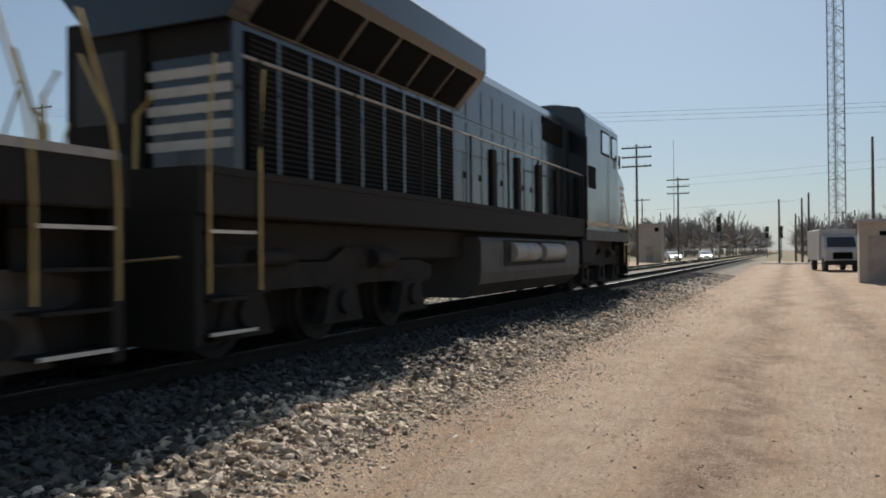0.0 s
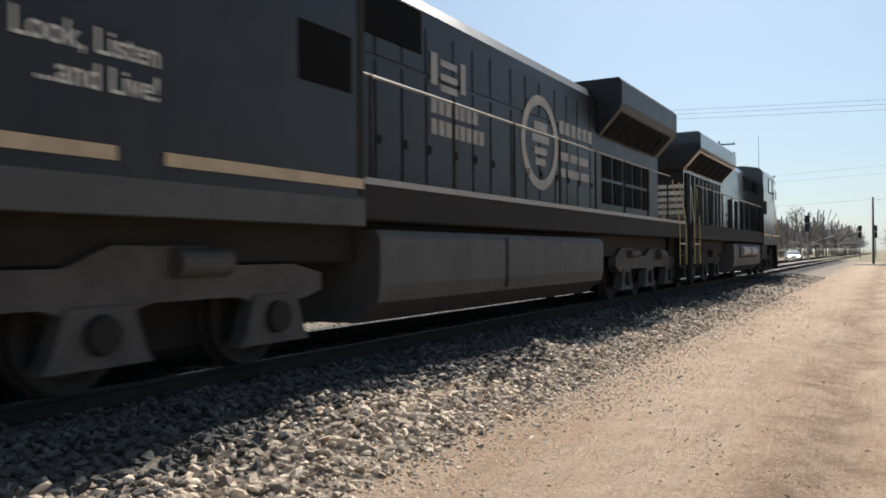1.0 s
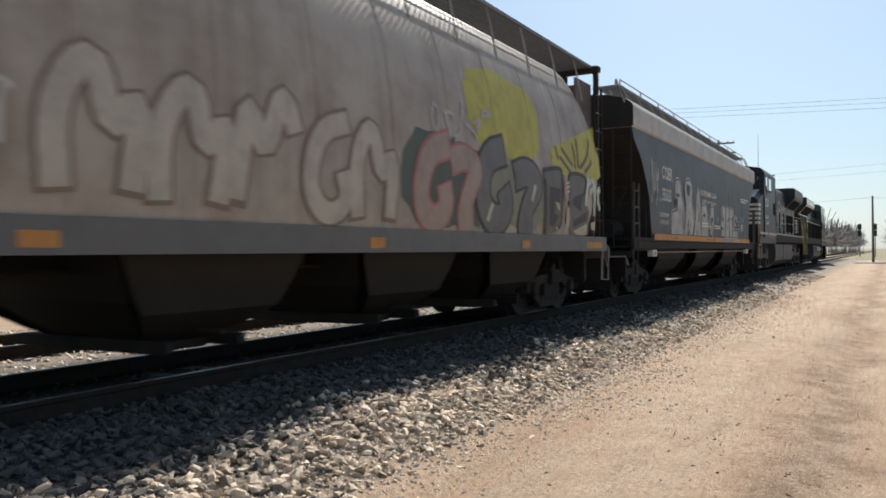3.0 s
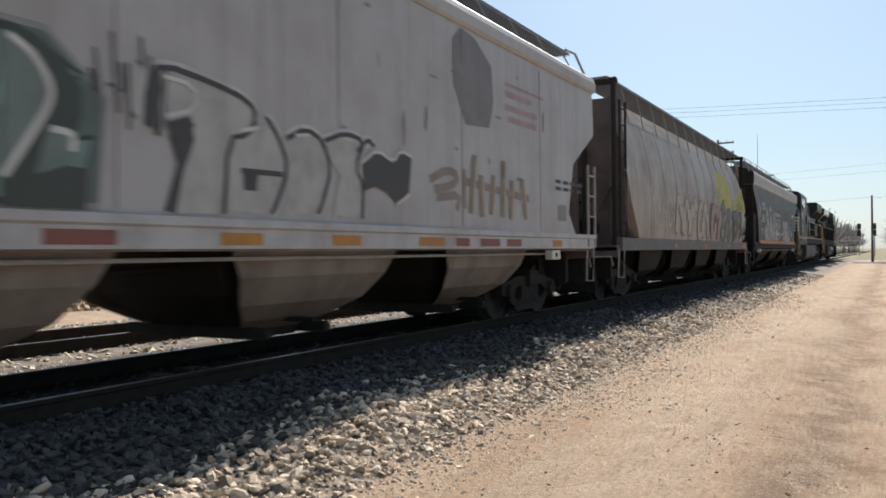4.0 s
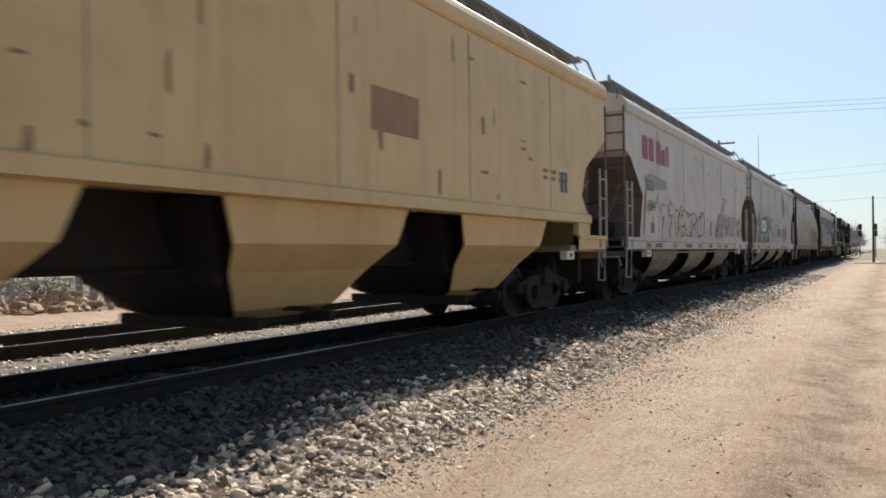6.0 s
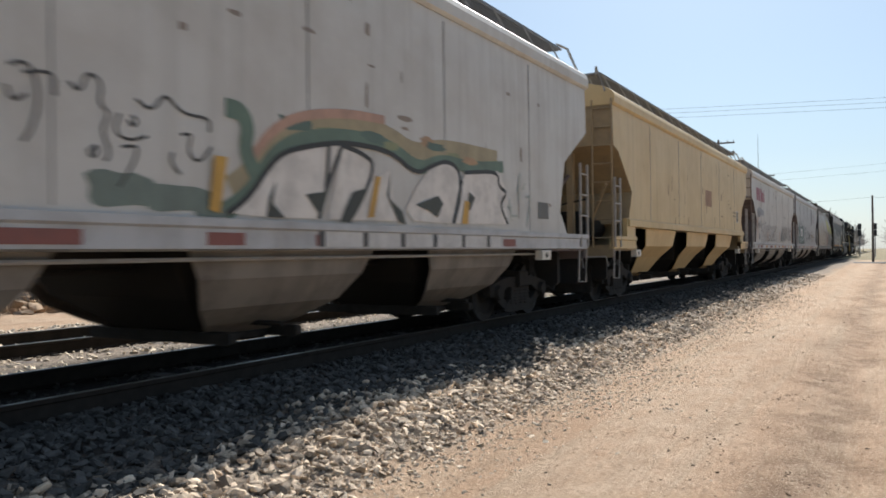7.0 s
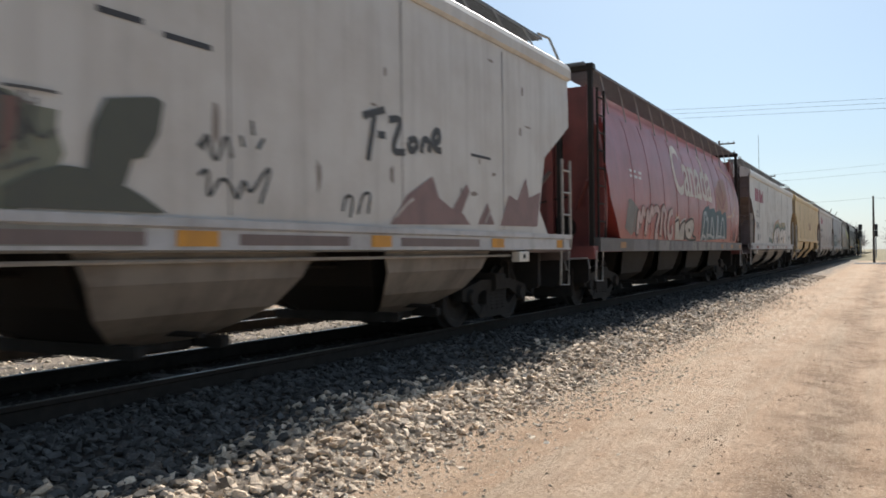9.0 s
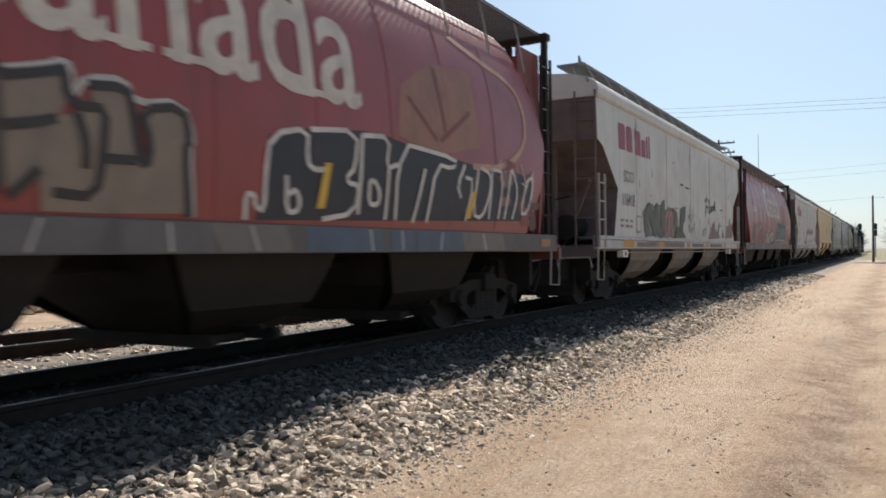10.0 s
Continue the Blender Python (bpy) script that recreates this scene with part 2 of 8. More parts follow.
RUBBER = material("tyre_rubber", (0.025, 0.025, 0.025), (0.05, 0.045, 0.04), 0.85, 0, 6, 0.5, 0.2)
GLOW = glowing("lit_headlight", (1.0, 0.96, 0.88), 14.0)
SIGNALHEAD = material("black_signal_head", (0.02, 0.02, 0.02), None, 0.6, 0, 3, 0.2, 0)
PAINTS = {}


def spray(rgb):
    """Matt spray paint of a colour, made once."""
    if rgb not in PAINTS:
        PAINTS[rgb] = material("spray_paint", rgb, tuple(c * 0.6 + 0.03 for c in rgb), 0.6, 0, 3.5, 0.85, 0.03, streak=0.35)
    return PAINTS[rgb]


# ---------------------------------------------------------------- mesh building
class Geo:
    """Vertices and faces of one mesh; flip turns it end for end within that length."""

    def __init__(self, flip=0.0):
        self.v, self.f, self.flip = [], [], flip

    def add(self, vs, fs):
        k = len(self.v)
        if self.flip:
            vs = [(x, self.flip - y, z) for x, y, z in vs]
            fs = [tuple(reversed(f)) for f in fs]
        self.v += [tuple(p) for p in vs]
        self.f += [tuple(i + k for i in f) for f in fs]
        return self

    def box(self, x0, x1, y0, y1, z0, z1, c=0.0):
        """A block; c chamfers the edges that run along y."""
        if c:
            ring = [(x0 + c, z0), (x1 - c, z0), (x1, z0 + c), (x1, z1 - c), (x1 - c, z1), (x0 + c, z1), (x0, z1 - c), (x0, z0 + c)]
        else:
            ring = [(x0, z0), (x1, z0), (x1, z1), (x0, z1)]
        return self.along(ring, y0, y1)

    def along(self, ring, y0, y1):
        """A section in (x, z), counter-clockwise seen from -y, drawn along y."""
        n = len(ring)
        vs = [(x, y0, z) for x, z in ring] + [(x, y1, z) for x, z in ring]
        fs = [(i, (i + 1) % n, n + (i + 1) % n, n + i) for i in range(n)]
        return self.add(vs, fs + [tuple(range(n - 1, -1, -1)), tuple(range(n, 2 * n))])

    def across(self, ring, x0, x1):
        """An outline in (y, z), counter-clockwise seen from +x, drawn across x."""
        n = len(ring)
        vs = [(x0, y, z) for y, z in ring] + [(x1, y, z) for y, z in ring]
        fs = [(i, (i + 1) % n, n + (i + 1) % n, n + i) for i in range(n)]
        return self.add(vs, fs + [tuple(range(n - 1, -1, -1)), tuple(range(n, 2 * n))])

    def tube(self, pts, r, n=6):
        """A round bar through points."""
        pts = [Vector(p) for p in pts]
        vs, fs = [], []
        for i, p in enumerate(pts):
            d = (pts[min(i + 1, len(pts) - 1)] - pts[max(i - 1, 0)]).normalized()
            a = d.cross(Vector((0, 0, 1)) if abs(d.z) < 0.9 else Vector((0, 1, 0))).normalized()
            b = d.cross(a)
            vs += [tuple(p + (a * math.cos(6.28318 * k / n) + b * math.sin(6.28318 * k / n)) * r) for k in range(n)]
        for i in range(len(pts) - 1):
            fs += [(i * n + k, i * n + (k + 1) % n, (i + 1) * n + (k + 1) % n, (i + 1) * n + k) for k in range(n)]
        m = (len(pts) - 1) * n
        return self.add(vs, fs + [tuple(range(n - 1, -1, -1)), tuple(range(m, m + n))])

    def disc(self, x0, x1, y, z, r, n=20, r1=None):
        """A drum whose axle runs across x."""
        r1 = r1 or r
        ring = [(math.cos(6.28318 * k / n), math.sin(6.28318 * k / n)) for k in range(n)]
        vs = [(x0, y + a * r, z + b * r) for a, b in ring] + [(x1, y + a * r1, z + b * r1) for a, b in ring]
        fs = [(i, (i + 1) % n, n + (i + 1) % n, n + i) for i in range(n)]
        return self.add(vs, fs + [tuple(range(n - 1, -1, -1)), tuple(range(n, 2 * n))])

    def drum(self, x, z, y0, y1, r, n=18):
        """A drum lying along y."""
        return self.along([(x + r * math.cos(6.28318 * k / n), z + r * math.sin(6.28318 * k / n)) for k in range(n)], y0, y1)

    def pipe(self, x, y, z0, z1, r, n=10, r1=None):
        """An upright drum."""
        r1 = r1 or r
        ring = [(math.cos(6.28318 * k / n), math.sin(6.28318 * k / n)) for k in range(n)]
        vs = [(x + a * r, y + b * r, z0) for a, b in ring] + [(x + a * r1, y + b * r1, z1) for a, b in ring]
        fs = [(i, (i + 1) % n, n + (i + 1) % n, n + i) for i in range(n)]
        return self.add(vs, fs + [tuple(range(n - 1, -1, -1)), tuple(range(n, 2 * n))])

    def mesh(self, name, smooth=False):
        me = bpy.data.meshes.new(name)
        me.from_pydata(self.v, [], self.f)
        if smooth:
            me.shade_smooth()
        me.update()
        return me


def part(name, geo, mat, parent=None, label="", smooth=False):
    """One mesh object, under its thing or part."""
    me = geo if isinstance(geo, bpy.types.Mesh) else geo.mesh(name, smooth)
    if not me.materials:
        me.materials.append(mat)
    ob = new(name, me)
    if parent:
        ob.parent = parent
    return tagged(ob, label)


def thing(name, label, category, at=None, group="", kind=""):
    ob = new(name)
    ob.empty_display_size = 0.3
    if at is not None:
        ob.matrix_basis = at
    return tagged(ob, label, category, group, kind)


# ---------------------------------------------------------------- ground
def smooth_step(a, b, x):
    t = np.clip((x - a) / (b - a), 0, 1)
    return t * t * (3 - 2 * t)


def wave(x, y, seed):
    r = np.random.RandomState(seed)
    h = np.zeros_like(x)
    for k in range(14):
        f = 0.25 * 1.38 ** k
        a, p, q = r.uniform(0, 6.28), r.uniform(0, 6.28), r.uniform(0.5, 1.4)
        h += np.sin((x * math.cos(a) * q + y * math.sin(a)) * f + p) / (1 + 0.9 * f)
    return h


def height(x, y):
    """Ground level: dirt strip, ballast bank about both tracks, rough heaps beyond them."""
    x, y = np.asarray(x, float), np.asarray(y, float)
    bank = 0.20 * smooth_step(-2.7, -4.75, x) * (1 - smooth_step(-13.4, -15.2, x))
    crib = 0.016 * wave(x * 7.0, y * 7.0, 17) * smooth_step(-2.9, -3.5, x) * (1 - smooth_step(-5.2, -5.6, x)) * np.exp(-np.maximum(np.hypot(x, y) - 30, 0) / 10)
    dirt = 0.010 * wave(x * 2.0, y * 0.15, 3)
    ruts = -0.035 * (np.exp(-((x + 0.35) / 0.22) ** 2) + np.exp(-((x - 1.35) / 0.25) ** 2))
    rough = smooth_step(-14.6, -17.5, x) * (0.10 * wave(x * 0.9, y * 0.9, 8) + 0.12) * np.exp(-np.maximum(np.abs(y - 15) - 60, 0) / 40)
    near = np.exp(-np.maximum(np.hypot(x, y) - 60, 0) / 60)
    return bank + crib + (dirt + ruts) * smooth_step(-3.6, -2.4, x) * near + rough


def spaced(lo, hi, step, far_lo, far_hi, grow=1.22):
    v = list(np.arange(lo, hi, step))
    s, x = step, v[-1]
    while x < far_hi:
        s *= grow
        x += s
        v.append(x)
    s, x = step, lo
    while x > far_lo:
        s *= grow
        x -= s
        v.insert(0, x)
    return np.array(v)


def build_ground():
    xs, ys = spaced(-6.0, 4.0, 0.07, -3000, 3000), spaced(2.0, 24.0, 0.10, -1500, 4500)
    gx, gy = np.meshgrid(xs, ys)
    gz = height(gx, gy)
    nx, ny = len(xs), len(ys)
    idx = np.arange(nx * ny).reshape(ny, nx)
    faces = np.stack([idx[:-1, :-1], idx[:-1, 1:], idx[1:, 1:], idx[1:, :-1]], -1).reshape(-1, 4)
    me = bpy.data.meshes.new("ground")
    me.from_pydata(np.stack([gx, gy, gz], -1).reshape(-1, 3).tolist(), [], faces.tolist())
    me.materials.append(GROUND)
    me.shade_smooth()
    return tagged(new("ground", me), "sandy dirt strip beside a grey stone railway bank", "ground", kind="structure")


def rock_shapes(count, seed):
    """Broken angular stones of about unit size: jittered icosahedra."""
    r = np.random.RandomState(seed)
    p = (1 + 5 ** 0.5) / 2
    v = np.array([(-1, p, 0), (1, p, 0), (-1, -p, 0), (1, -p, 0), (0, -1, p), (0, 1, p), (0, -1, -p), (0, 1, -p),
                  (p, 0, -1), (p, 0, 1), (-p, 0, -1), (-p, 0, 1)]) / 1.9
    f = ((0, 11, 5), (0, 5, 1), (0, 1, 7), (0, 7, 10), (0, 10, 11), (1, 5, 9), (5, 11, 4), (11, 10, 2), (10, 7, 6), (7, 1, 8),
         (3, 9, 4), (3, 4, 2), (3, 2, 6), (3, 6, 8), (3, 8, 9), (4, 9, 5), (2, 4, 11), (6, 2, 10), (8, 6, 7), (9, 8, 1))
    out = []
    for _ in range(count):
        w = v * r.uniform(0.42, 1.4, (12, 1)) * r.uniform((0.75, 0.5, 0.3), (1.35, 0.95, 0.62))
        out.append(w)
    return out, np.array(f)


def turns(r, n):
    a, b, c = r.uniform(0, 6.283, n), r.uniform(-0.7, 0.7, n), r.uniform(-0.7, 0.7, n)
    out = np.zeros((n, 3, 3))
    for i in range(n):
        out[i] = np.array(Euler((b[i], c[i], a[i])).to_matrix())
    return out


def scatter(name, spots, sizes, mat, seed, parent, label):
    """Many stones in one mesh."""
    r = np.random.RandomState(seed)
    shapes, f = rock_shapes(12, seed)
    rot = turns(r, len(spots))
    vs = np.empty((len(spots), 12, 3))
    for i, (p, s) in enumerate(zip(spots, sizes)):
        vs[i] = (shapes[i % 12] * s) @ rot[i].T + p
    fs = (f[None] + 12 * np.arange(len(spots))[:, None, None]).reshape(-1, 3)
    me = bpy.data.meshes.new(name)
    me.from_pydata(vs.reshape(-1, 3).tolist(), [], fs.tolist())
    me.materials.append(mat)
    ob = new(name, me)
    ob.parent = parent
    return tagged(ob, label, kind="stuff")


def build_ballast(parent):
    """Crushed stone on the near bank; the stretch that lies nearest is single stones."""
    r = np.random.RandomState(5)
    spots, sizes = [], []
    for y0, y1, per in ((-14, 1.5, 110), (1.5, 9, 520), (9, 16, 330), (16, 28, 150), (28, 48, 60)):
        n = int(3.6 * (y1 - y0) * per)
        x = r.uniform(-5.75, -1.7, n)
        y = r.uniform(y0, y1, n)
        keep = r.uniform(0, 1, n) < np.where(x > -3.05, np.clip((-1.7 - x) / 1.35, 0, 1) ** 5, 1.0)
        x, y = x[keep], y[keep]
        s = r.uniform(0.016, 0.060, len(x)) * np.where(x > -2.95, 0.42, np.where(x > -3.3, 0.75, 1.0))
        spots.append(np.stack([x, y, height(x, y) + s * np.where(x > -2.95, 0.1, r.uniform(-0.1, 0.6, len(x)))], -1))
        sizes.append(s)
    spots, sizes = np.concatenate(spots), np.concatenate(sizes)
    single = np.flatnonzero((spots[:, 1] > 3.3) & (spots[:, 1] < 5.2) & (spots[:, 0] > -4.0) & (spots[:, 0] < -3.2))[:280]
    rest = np.ones(len(spots), bool)
    rest[single] = False
    # stones out to the shadow edge get the train's shade in their colour
    oil_shaded = rest & (r.uniform(-0.35, 0.35, len(rest)) + 0.2 * np.sin(spots[:, 1] * 1.3) + spots[:, 0] < -4.08)
    scatter("loose_stones", spots[rest & ~oil_shaded], sizes[rest & ~oil_shaded], STONE, 6, parent, "grey and tan crushed ballast stones")
    scatter("stained_stones", spots[oil_shaded], sizes[oil_shaded], OILSHADE, 7, parent, "dark ballast stones, oil stain and train shade in their colour")
    n = 9000
    y = np.where(r.uniform(0, 1, n) < 0.12, r.uniform(-10, 2, n), 2 + 26 * r.uniform(0, 1, n) ** 1.6)
    x = -3.4 + np.abs(r.normal(0, 0.62, n)) + 0.2 * np.sin(y * 0.9) + 0.15 * np.sin(y * 2.7)
    s = r.uniform(0.006, 0.020, n) * np.where(r.uniform(0, 1, n) < 0.06, 1.8, 1.0)
    scatter("stone_chips", np.stack([x, y, height(x, y) + s * 0.15], -1), s, CHIP, 21, parent, "pale stone chips trodden into the dirt")
    shapes, f = rock_shapes(10, 9)
    meshes = []
    for w in shapes:
        me = bpy.data.meshes.new("stone")
        me.from_pydata(w.tolist(), [], f.tolist())
        me.materials.append(STONE)
        meshes.append(me)
    for k, i in enumerate(single):
        ob = new("stone", meshes[k % 10])
        ob.parent = parent
        ob.location = spots[i]
        ob.rotation_euler = r.uniform(-0.6, 0.6), r.uniform(-0.6, 0.6), r.uniform(0, 6.28)
        ob.scale = (sizes[i] * 1.15,) * 3
    n = 5200
    x, y = np.where(r.uniform(0, 1, n) < 0.75, r.uniform(-15.0, -7.9, n), r.uniform(-7.9, -5.75, n)), 2.5 + 22 * r.uniform(0, 1, n) ** 1.5
    s = r.uniform(0.025, 0.06, n)
    at = np.stack([x, y, height(x, y) + s * 0.1], -1)
    scatter("track_stones", at[x > -7.9], s[x > -7.9], OILSHADE, 14, parent, "dark ballast stones between the rails")
    scatter("far_stones", at[x <= -7.9], s[x <= -7.9], CHIP, 15, parent, "pale ballast stones about the second track")
    n = 220
    y = 2 + 26 * r.uniform(0, 1, n) ** 1.5
    x = np.where(r.uniform(0, 1, n) < 0.5, -0.9 + 0.5 * r.normal(0, 1, n), r.uniform(-2.5, 4, n))
    s = r.uniform(0.008, 0.024, n)
    for cx, cy in ((0.6, 5.2), (1.1, 6.0), (0.2, 7.2), (1.5, 7.6), (-0.5, 5.6), (2.0, 9.0), (0.9, 10.5), (-0.9, 8.4), (-1.3, 6.4), (1.9, 6.3), (0.0, 4.6)):
        k = 34
        cxs, cys = cx + r.normal(0, 0.16, k), cy + r.normal(0, 0.10, k)
        x, y, s = np.concatenate([x, cxs]), np.concatenate([y, cys]), np.concatenate([s, r.uniform(0.006, 0.016, k)])
    scatter("clods", np.stack([x, y, height(x, y) - s * 0.1], -1), s, CLOD, 31, parent, "dark brown dirt clods")
    n = 9000
    y = 2 + 38 * r.uniform(0, 1, n) ** 1.7
    x = r.uniform(-2.9, 5.0, n)
    s = np.where(r.uniform(0, 1, n) < 0.01, r.uniform(0.012, 0.022, n), r.uniform(0.003, 0.010, n))
    scatter("pebbles", np.stack([x, y, height(x, y) + s * 0.2], -1), s, PEBBLE, 12, parent, "small dark and pale pebbles strewn on dirt")


RAIL_RING = ((-0.07, -0.19), (0.07, -0.19), (0.07, -0.175), (0.012, -0.155), (0.012, -0.05), (0.036, -0.038), (0.036, -0.006),
             (-0.036, -0.006), (-0.036, -0.038), (-0.012, -0.05), (-0.012, -0.155), (-0.07, -0.175))


def build_track(x, y0, y1, tie_to, label):
    track = thing("railway_track", label, "railway track", pose(x, 0, ZR), "railway tracks", "structure")
    for side in (-1, 1):
        g = Geo().along([(a + side * 0.755, b) for a, b in RAIL_RING], y0, y1)
        rail = part("rail", g, RAIL, track, "rust-brown steel rail with a worn bright head")
        part("rail_head", Geo().box(side * 0.755 - 0.030, side * 0.755 + 0.030, y0, y1, -0.0055, 0.0, 0.001), RAILHEAD, rail)
    tie = Geo().box(-1.3, 1.3, -0.11, 0.11, -0.36, -0.185, 0.012).mesh("tie")
    plate = Geo()
    for side in (-1, 1):
        plate.box(side * 0.755 - 0.17, side * 0.755 + 0.17, -0.09, 0.09, -0.184, -0.172)
        for dx in (-0.11, 0.11):
            for dy in (-0.06, 0.06):
                plate.box(side * 0.755 + dx - 0.014, side * 0.755 + dx + 0.014, dy - 0.012, dy + 0.012, -0.172, -0.15)
    plate = plate.mesh("tie_plate")
    for m, mat in ((tie, TIE), (plate, RAIL)):
        m.materials.append(mat)
    y, r = y0 + 0.4 if y0 > 0 else -1.0, random.Random(int(abs(x) * 100))
    while y < tie_to:
        t = part("tie", tie, TIE, track)
        t.location = (r.uniform(-0.03, 0.03), y + r.uniform(-0.03, 0.03), r.uniform(-0.008, 0.004))
        t.rotation_euler.z = r.uniform(-0.02, 0.02)
        p = part("tie_plate", plate, RAIL, track)
        p.location = (0, t.location.y, 0)
        y += 0.53
    return track


# ---------------------------------------------------------------- paint on curved sides
def ribbon(pts, w):
    """A painted stroke: an outline in (y, z) of that width round a line."""
    out_l, out_r = [], []
    for i, p in enumerate(pts):
        a, b = pts[max(i - 1, 0)], pts[min(i + 1, len(pts) - 1)]
        d = math.hypot(b[0] - a[0], b[1] - a[1]) or 1
        nx, ny = -(b[1] - a[1]) / d * w / 2, (b[0] - a[0]) / d * w / 2
        out_l.append((p[0] + nx, p[1] + ny))
        out_r.append((p[0] - nx, p[1] - ny))
    return [[out_l[i], out_l[i + 1], out_r[i + 1], out_r[i]] for i in range(len(pts) - 1)]


def round_off(pts, times=2):
    """Rounds the corners of a line."""
    for _ in range(times):
        q = [pts[0]]
        for a, b in zip(pts, pts[1:]):
            q += [(a[0] * 0.75 + b[0] * 0.25, a[1] * 0.75 + b[1] * 0.25), (a[0] * 0.25 + b[0] * 0.75, a[1] * 0.25 + b[1] * 0.75)]
        pts = q + [pts[-1]]
    return pts


def blob(y, z, w, h, r, n=22, rough=0.12):
    k = [r.uniform(1 - rough, 1 + rough) for _ in range(n)]
    out = []
    for i in range(n):
        a = 6.28318 * i / n
        c, s = math.cos(a), math.sin(a)
        e = k[i]
        out.append((y + w / 2 * math.copysign(abs(c) ** 0.7, c) * e, z + h / 2 * math.copysign(abs(s) ** 0.7, s) * e))
    return out


def decal(name, polys, mat, car, side, off=0.004, label=""):
    """Flat paint laid on the car's side: outlines in (y, z), following side(z)."""
    bm = bmesh.new()
    for poly in polys:
        vs = [bm.verts.new((off, y, z)) for y, z in poly]
        try:
            bm.faces.new(vs)
        except ValueError:
            pass
    bmesh.ops.remove_doubles(bm, verts=bm.verts[:], dist=0.0015)
    return drape(name, bm, mat, car, side, label)


def drape(name, bm, mat, car, side, label=""):
    if abs(side(2.0) - side(3.0)) > 1e-4 or abs(side(3.0) - side(4.0)) > 1e-4:
        bmesh.ops.triangulate(bm, faces=bm.faces[:])
        zs = [v.co.z for v in bm.verts]
        z = math.floor(min(zs) / 0.12) * 0.12 + 0.12
        while z < max(zs):
            bmesh.ops.bisect_plane(bm, geom=bm.verts[:] + bm.edges[:] + bm.faces[:], plane_co=(0, 0, z), plane_no=(0, 0, 1))
            z += 0.12
    for v in bm.verts:
        v.co.x += side(v.co.z)
    me = bpy.data.meshes.new(name)
    bm.to_mesh(me)
    bm.free()
    return part(name, me, mat, car, label)


def lettering(name, text, y, z, size, mat, car, side, label="", stretch=1.0, lean=0.0, off=0.008, bold=0.0, tilt=0.0):
    """Words in the built-in font, from y on the base line z."""
    cu = bpy.data.curves.new(name, "FONT")
    cu.body, cu.size, cu.shear, cu.offset, cu.resolution_u = text, size * 1.37, lean, bold, 3
    tmp = bpy.data.objects.new(name, cu)
    me = tmp.to_mesh()
    bm = bmesh.new()
    bm.from_mesh(me)
    tmp.to_mesh_clear()
    bpy.data.objects.remove(tmp)
    bpy.data.curves.remove(cu)
    for v in bm.verts:
        a, b = v.co.x * stretch, v.co.y
        v.co = (off, y + a * math.cos(tilt) - b * math.sin(tilt), z + a * math.sin(tilt) + b * math.cos(tilt))
    return drape(name, bm, mat, car, side, label)


def bars(name, rows, mat, car, side, off=0.006, label=""):
    """Unreadable or brand writing as plain bars: rows of (y, z, length, height)."""
    for y, z, l, h in rows:
        decal(name, [[(y, z), (y + l, z), (y + l, z + h), (y, z + h)]], mat, car, side, off, label)


STROKES = (
    ((0.05, 0.0), (0.15, 0.8), (0.55, 1.0), (0.9, 0.7), (0.5, 0.45), (0.95, 0.0)),
    ((0.0, 0.85), (0.5, 1.0), (0.95, 0.8), (0.55, 0.5), (0.35, 0.0), (0.75, 0.1)),
    ((0.0, 0.0), (0.2, 0.9), (0.45, 0.35), (0.8, 1.0), (1.0, 0.6)),
    ((0.95, 1.0), (0.3, 0.85), (0.1, 0.3), (0.5, 0.0), (0.95, 0.15), (0.8, 0.5)),
    ((0.0, 1.0), (0.2, 0.1), (0.6, 0.0), (0.7, 0.9), (1.0, 0.95)),
    ((0.1, 0.0), (0.0, 0.6), (0.45, 1.0), (0.6, 0.4), (0.95, 0.75), (0.85, 0.0)),
)


def piece(car, side, y, z, w, h, count, fill, line, seed, back=None, thick=0.30, edge=0.07, inner=None):
    """A sprayed piece: fat interlocking strokes with an outline, on a cloud of colour."""
    r = random.Random(seed)
    cell = w / count
    if back:
        for k in range(count):
            cloud = blob(y + cell * (k + 0.5) + r.uniform(-.1, .1), z + h * r.uniform(0.44, 0.56), cell * 1.5, h * r.uniform(0.95, 1.2), r)
            decal("graffiti", [[(a, max(b, 1.44)) for a, b in cloud]], spray(back), car, side, 0.004 + 0.0012 * k, "sprayed cloud of colour behind graffiti")
    for k in range(count):
        s = STROKES[r.randrange(len(STROKES))]
        y0, sh, zz, hh = y + cell * k, r.uniform(-0.12, 0.12), z + h * r.uniform(-0.04, 0.06), h * r.uniform(0.85, 1.08)
        pts = [(y0 + cell * (a * 0.92 + sh * b), zz + hh * b) for a, b in s]
        pts = round_off(pts, 2)
        t = thick * min(cell, h)
        lift = 0.0012 * (k % 2)
        decal("graffiti", ribbon(pts, t + 2 * edge), spray(line), car, side, 0.010 + lift, "sprayed outline of a graffiti piece")
        decal("graffiti", ribbon(pts[1:-1], t), spray(fill), car, side, 0.014 + lift, "sprayed fill of a graffiti piece")
        if inner:
            q = pts[len(pts) // 2]
            decal("graffiti", ribbon([(q[0] - 0.05, q[1] - 0.1), (q[0] + 0.09, q[1] + 0.16)], 0.09), spray(inner), car, side, 0.019, "sprayed accent on a graffiti piece")


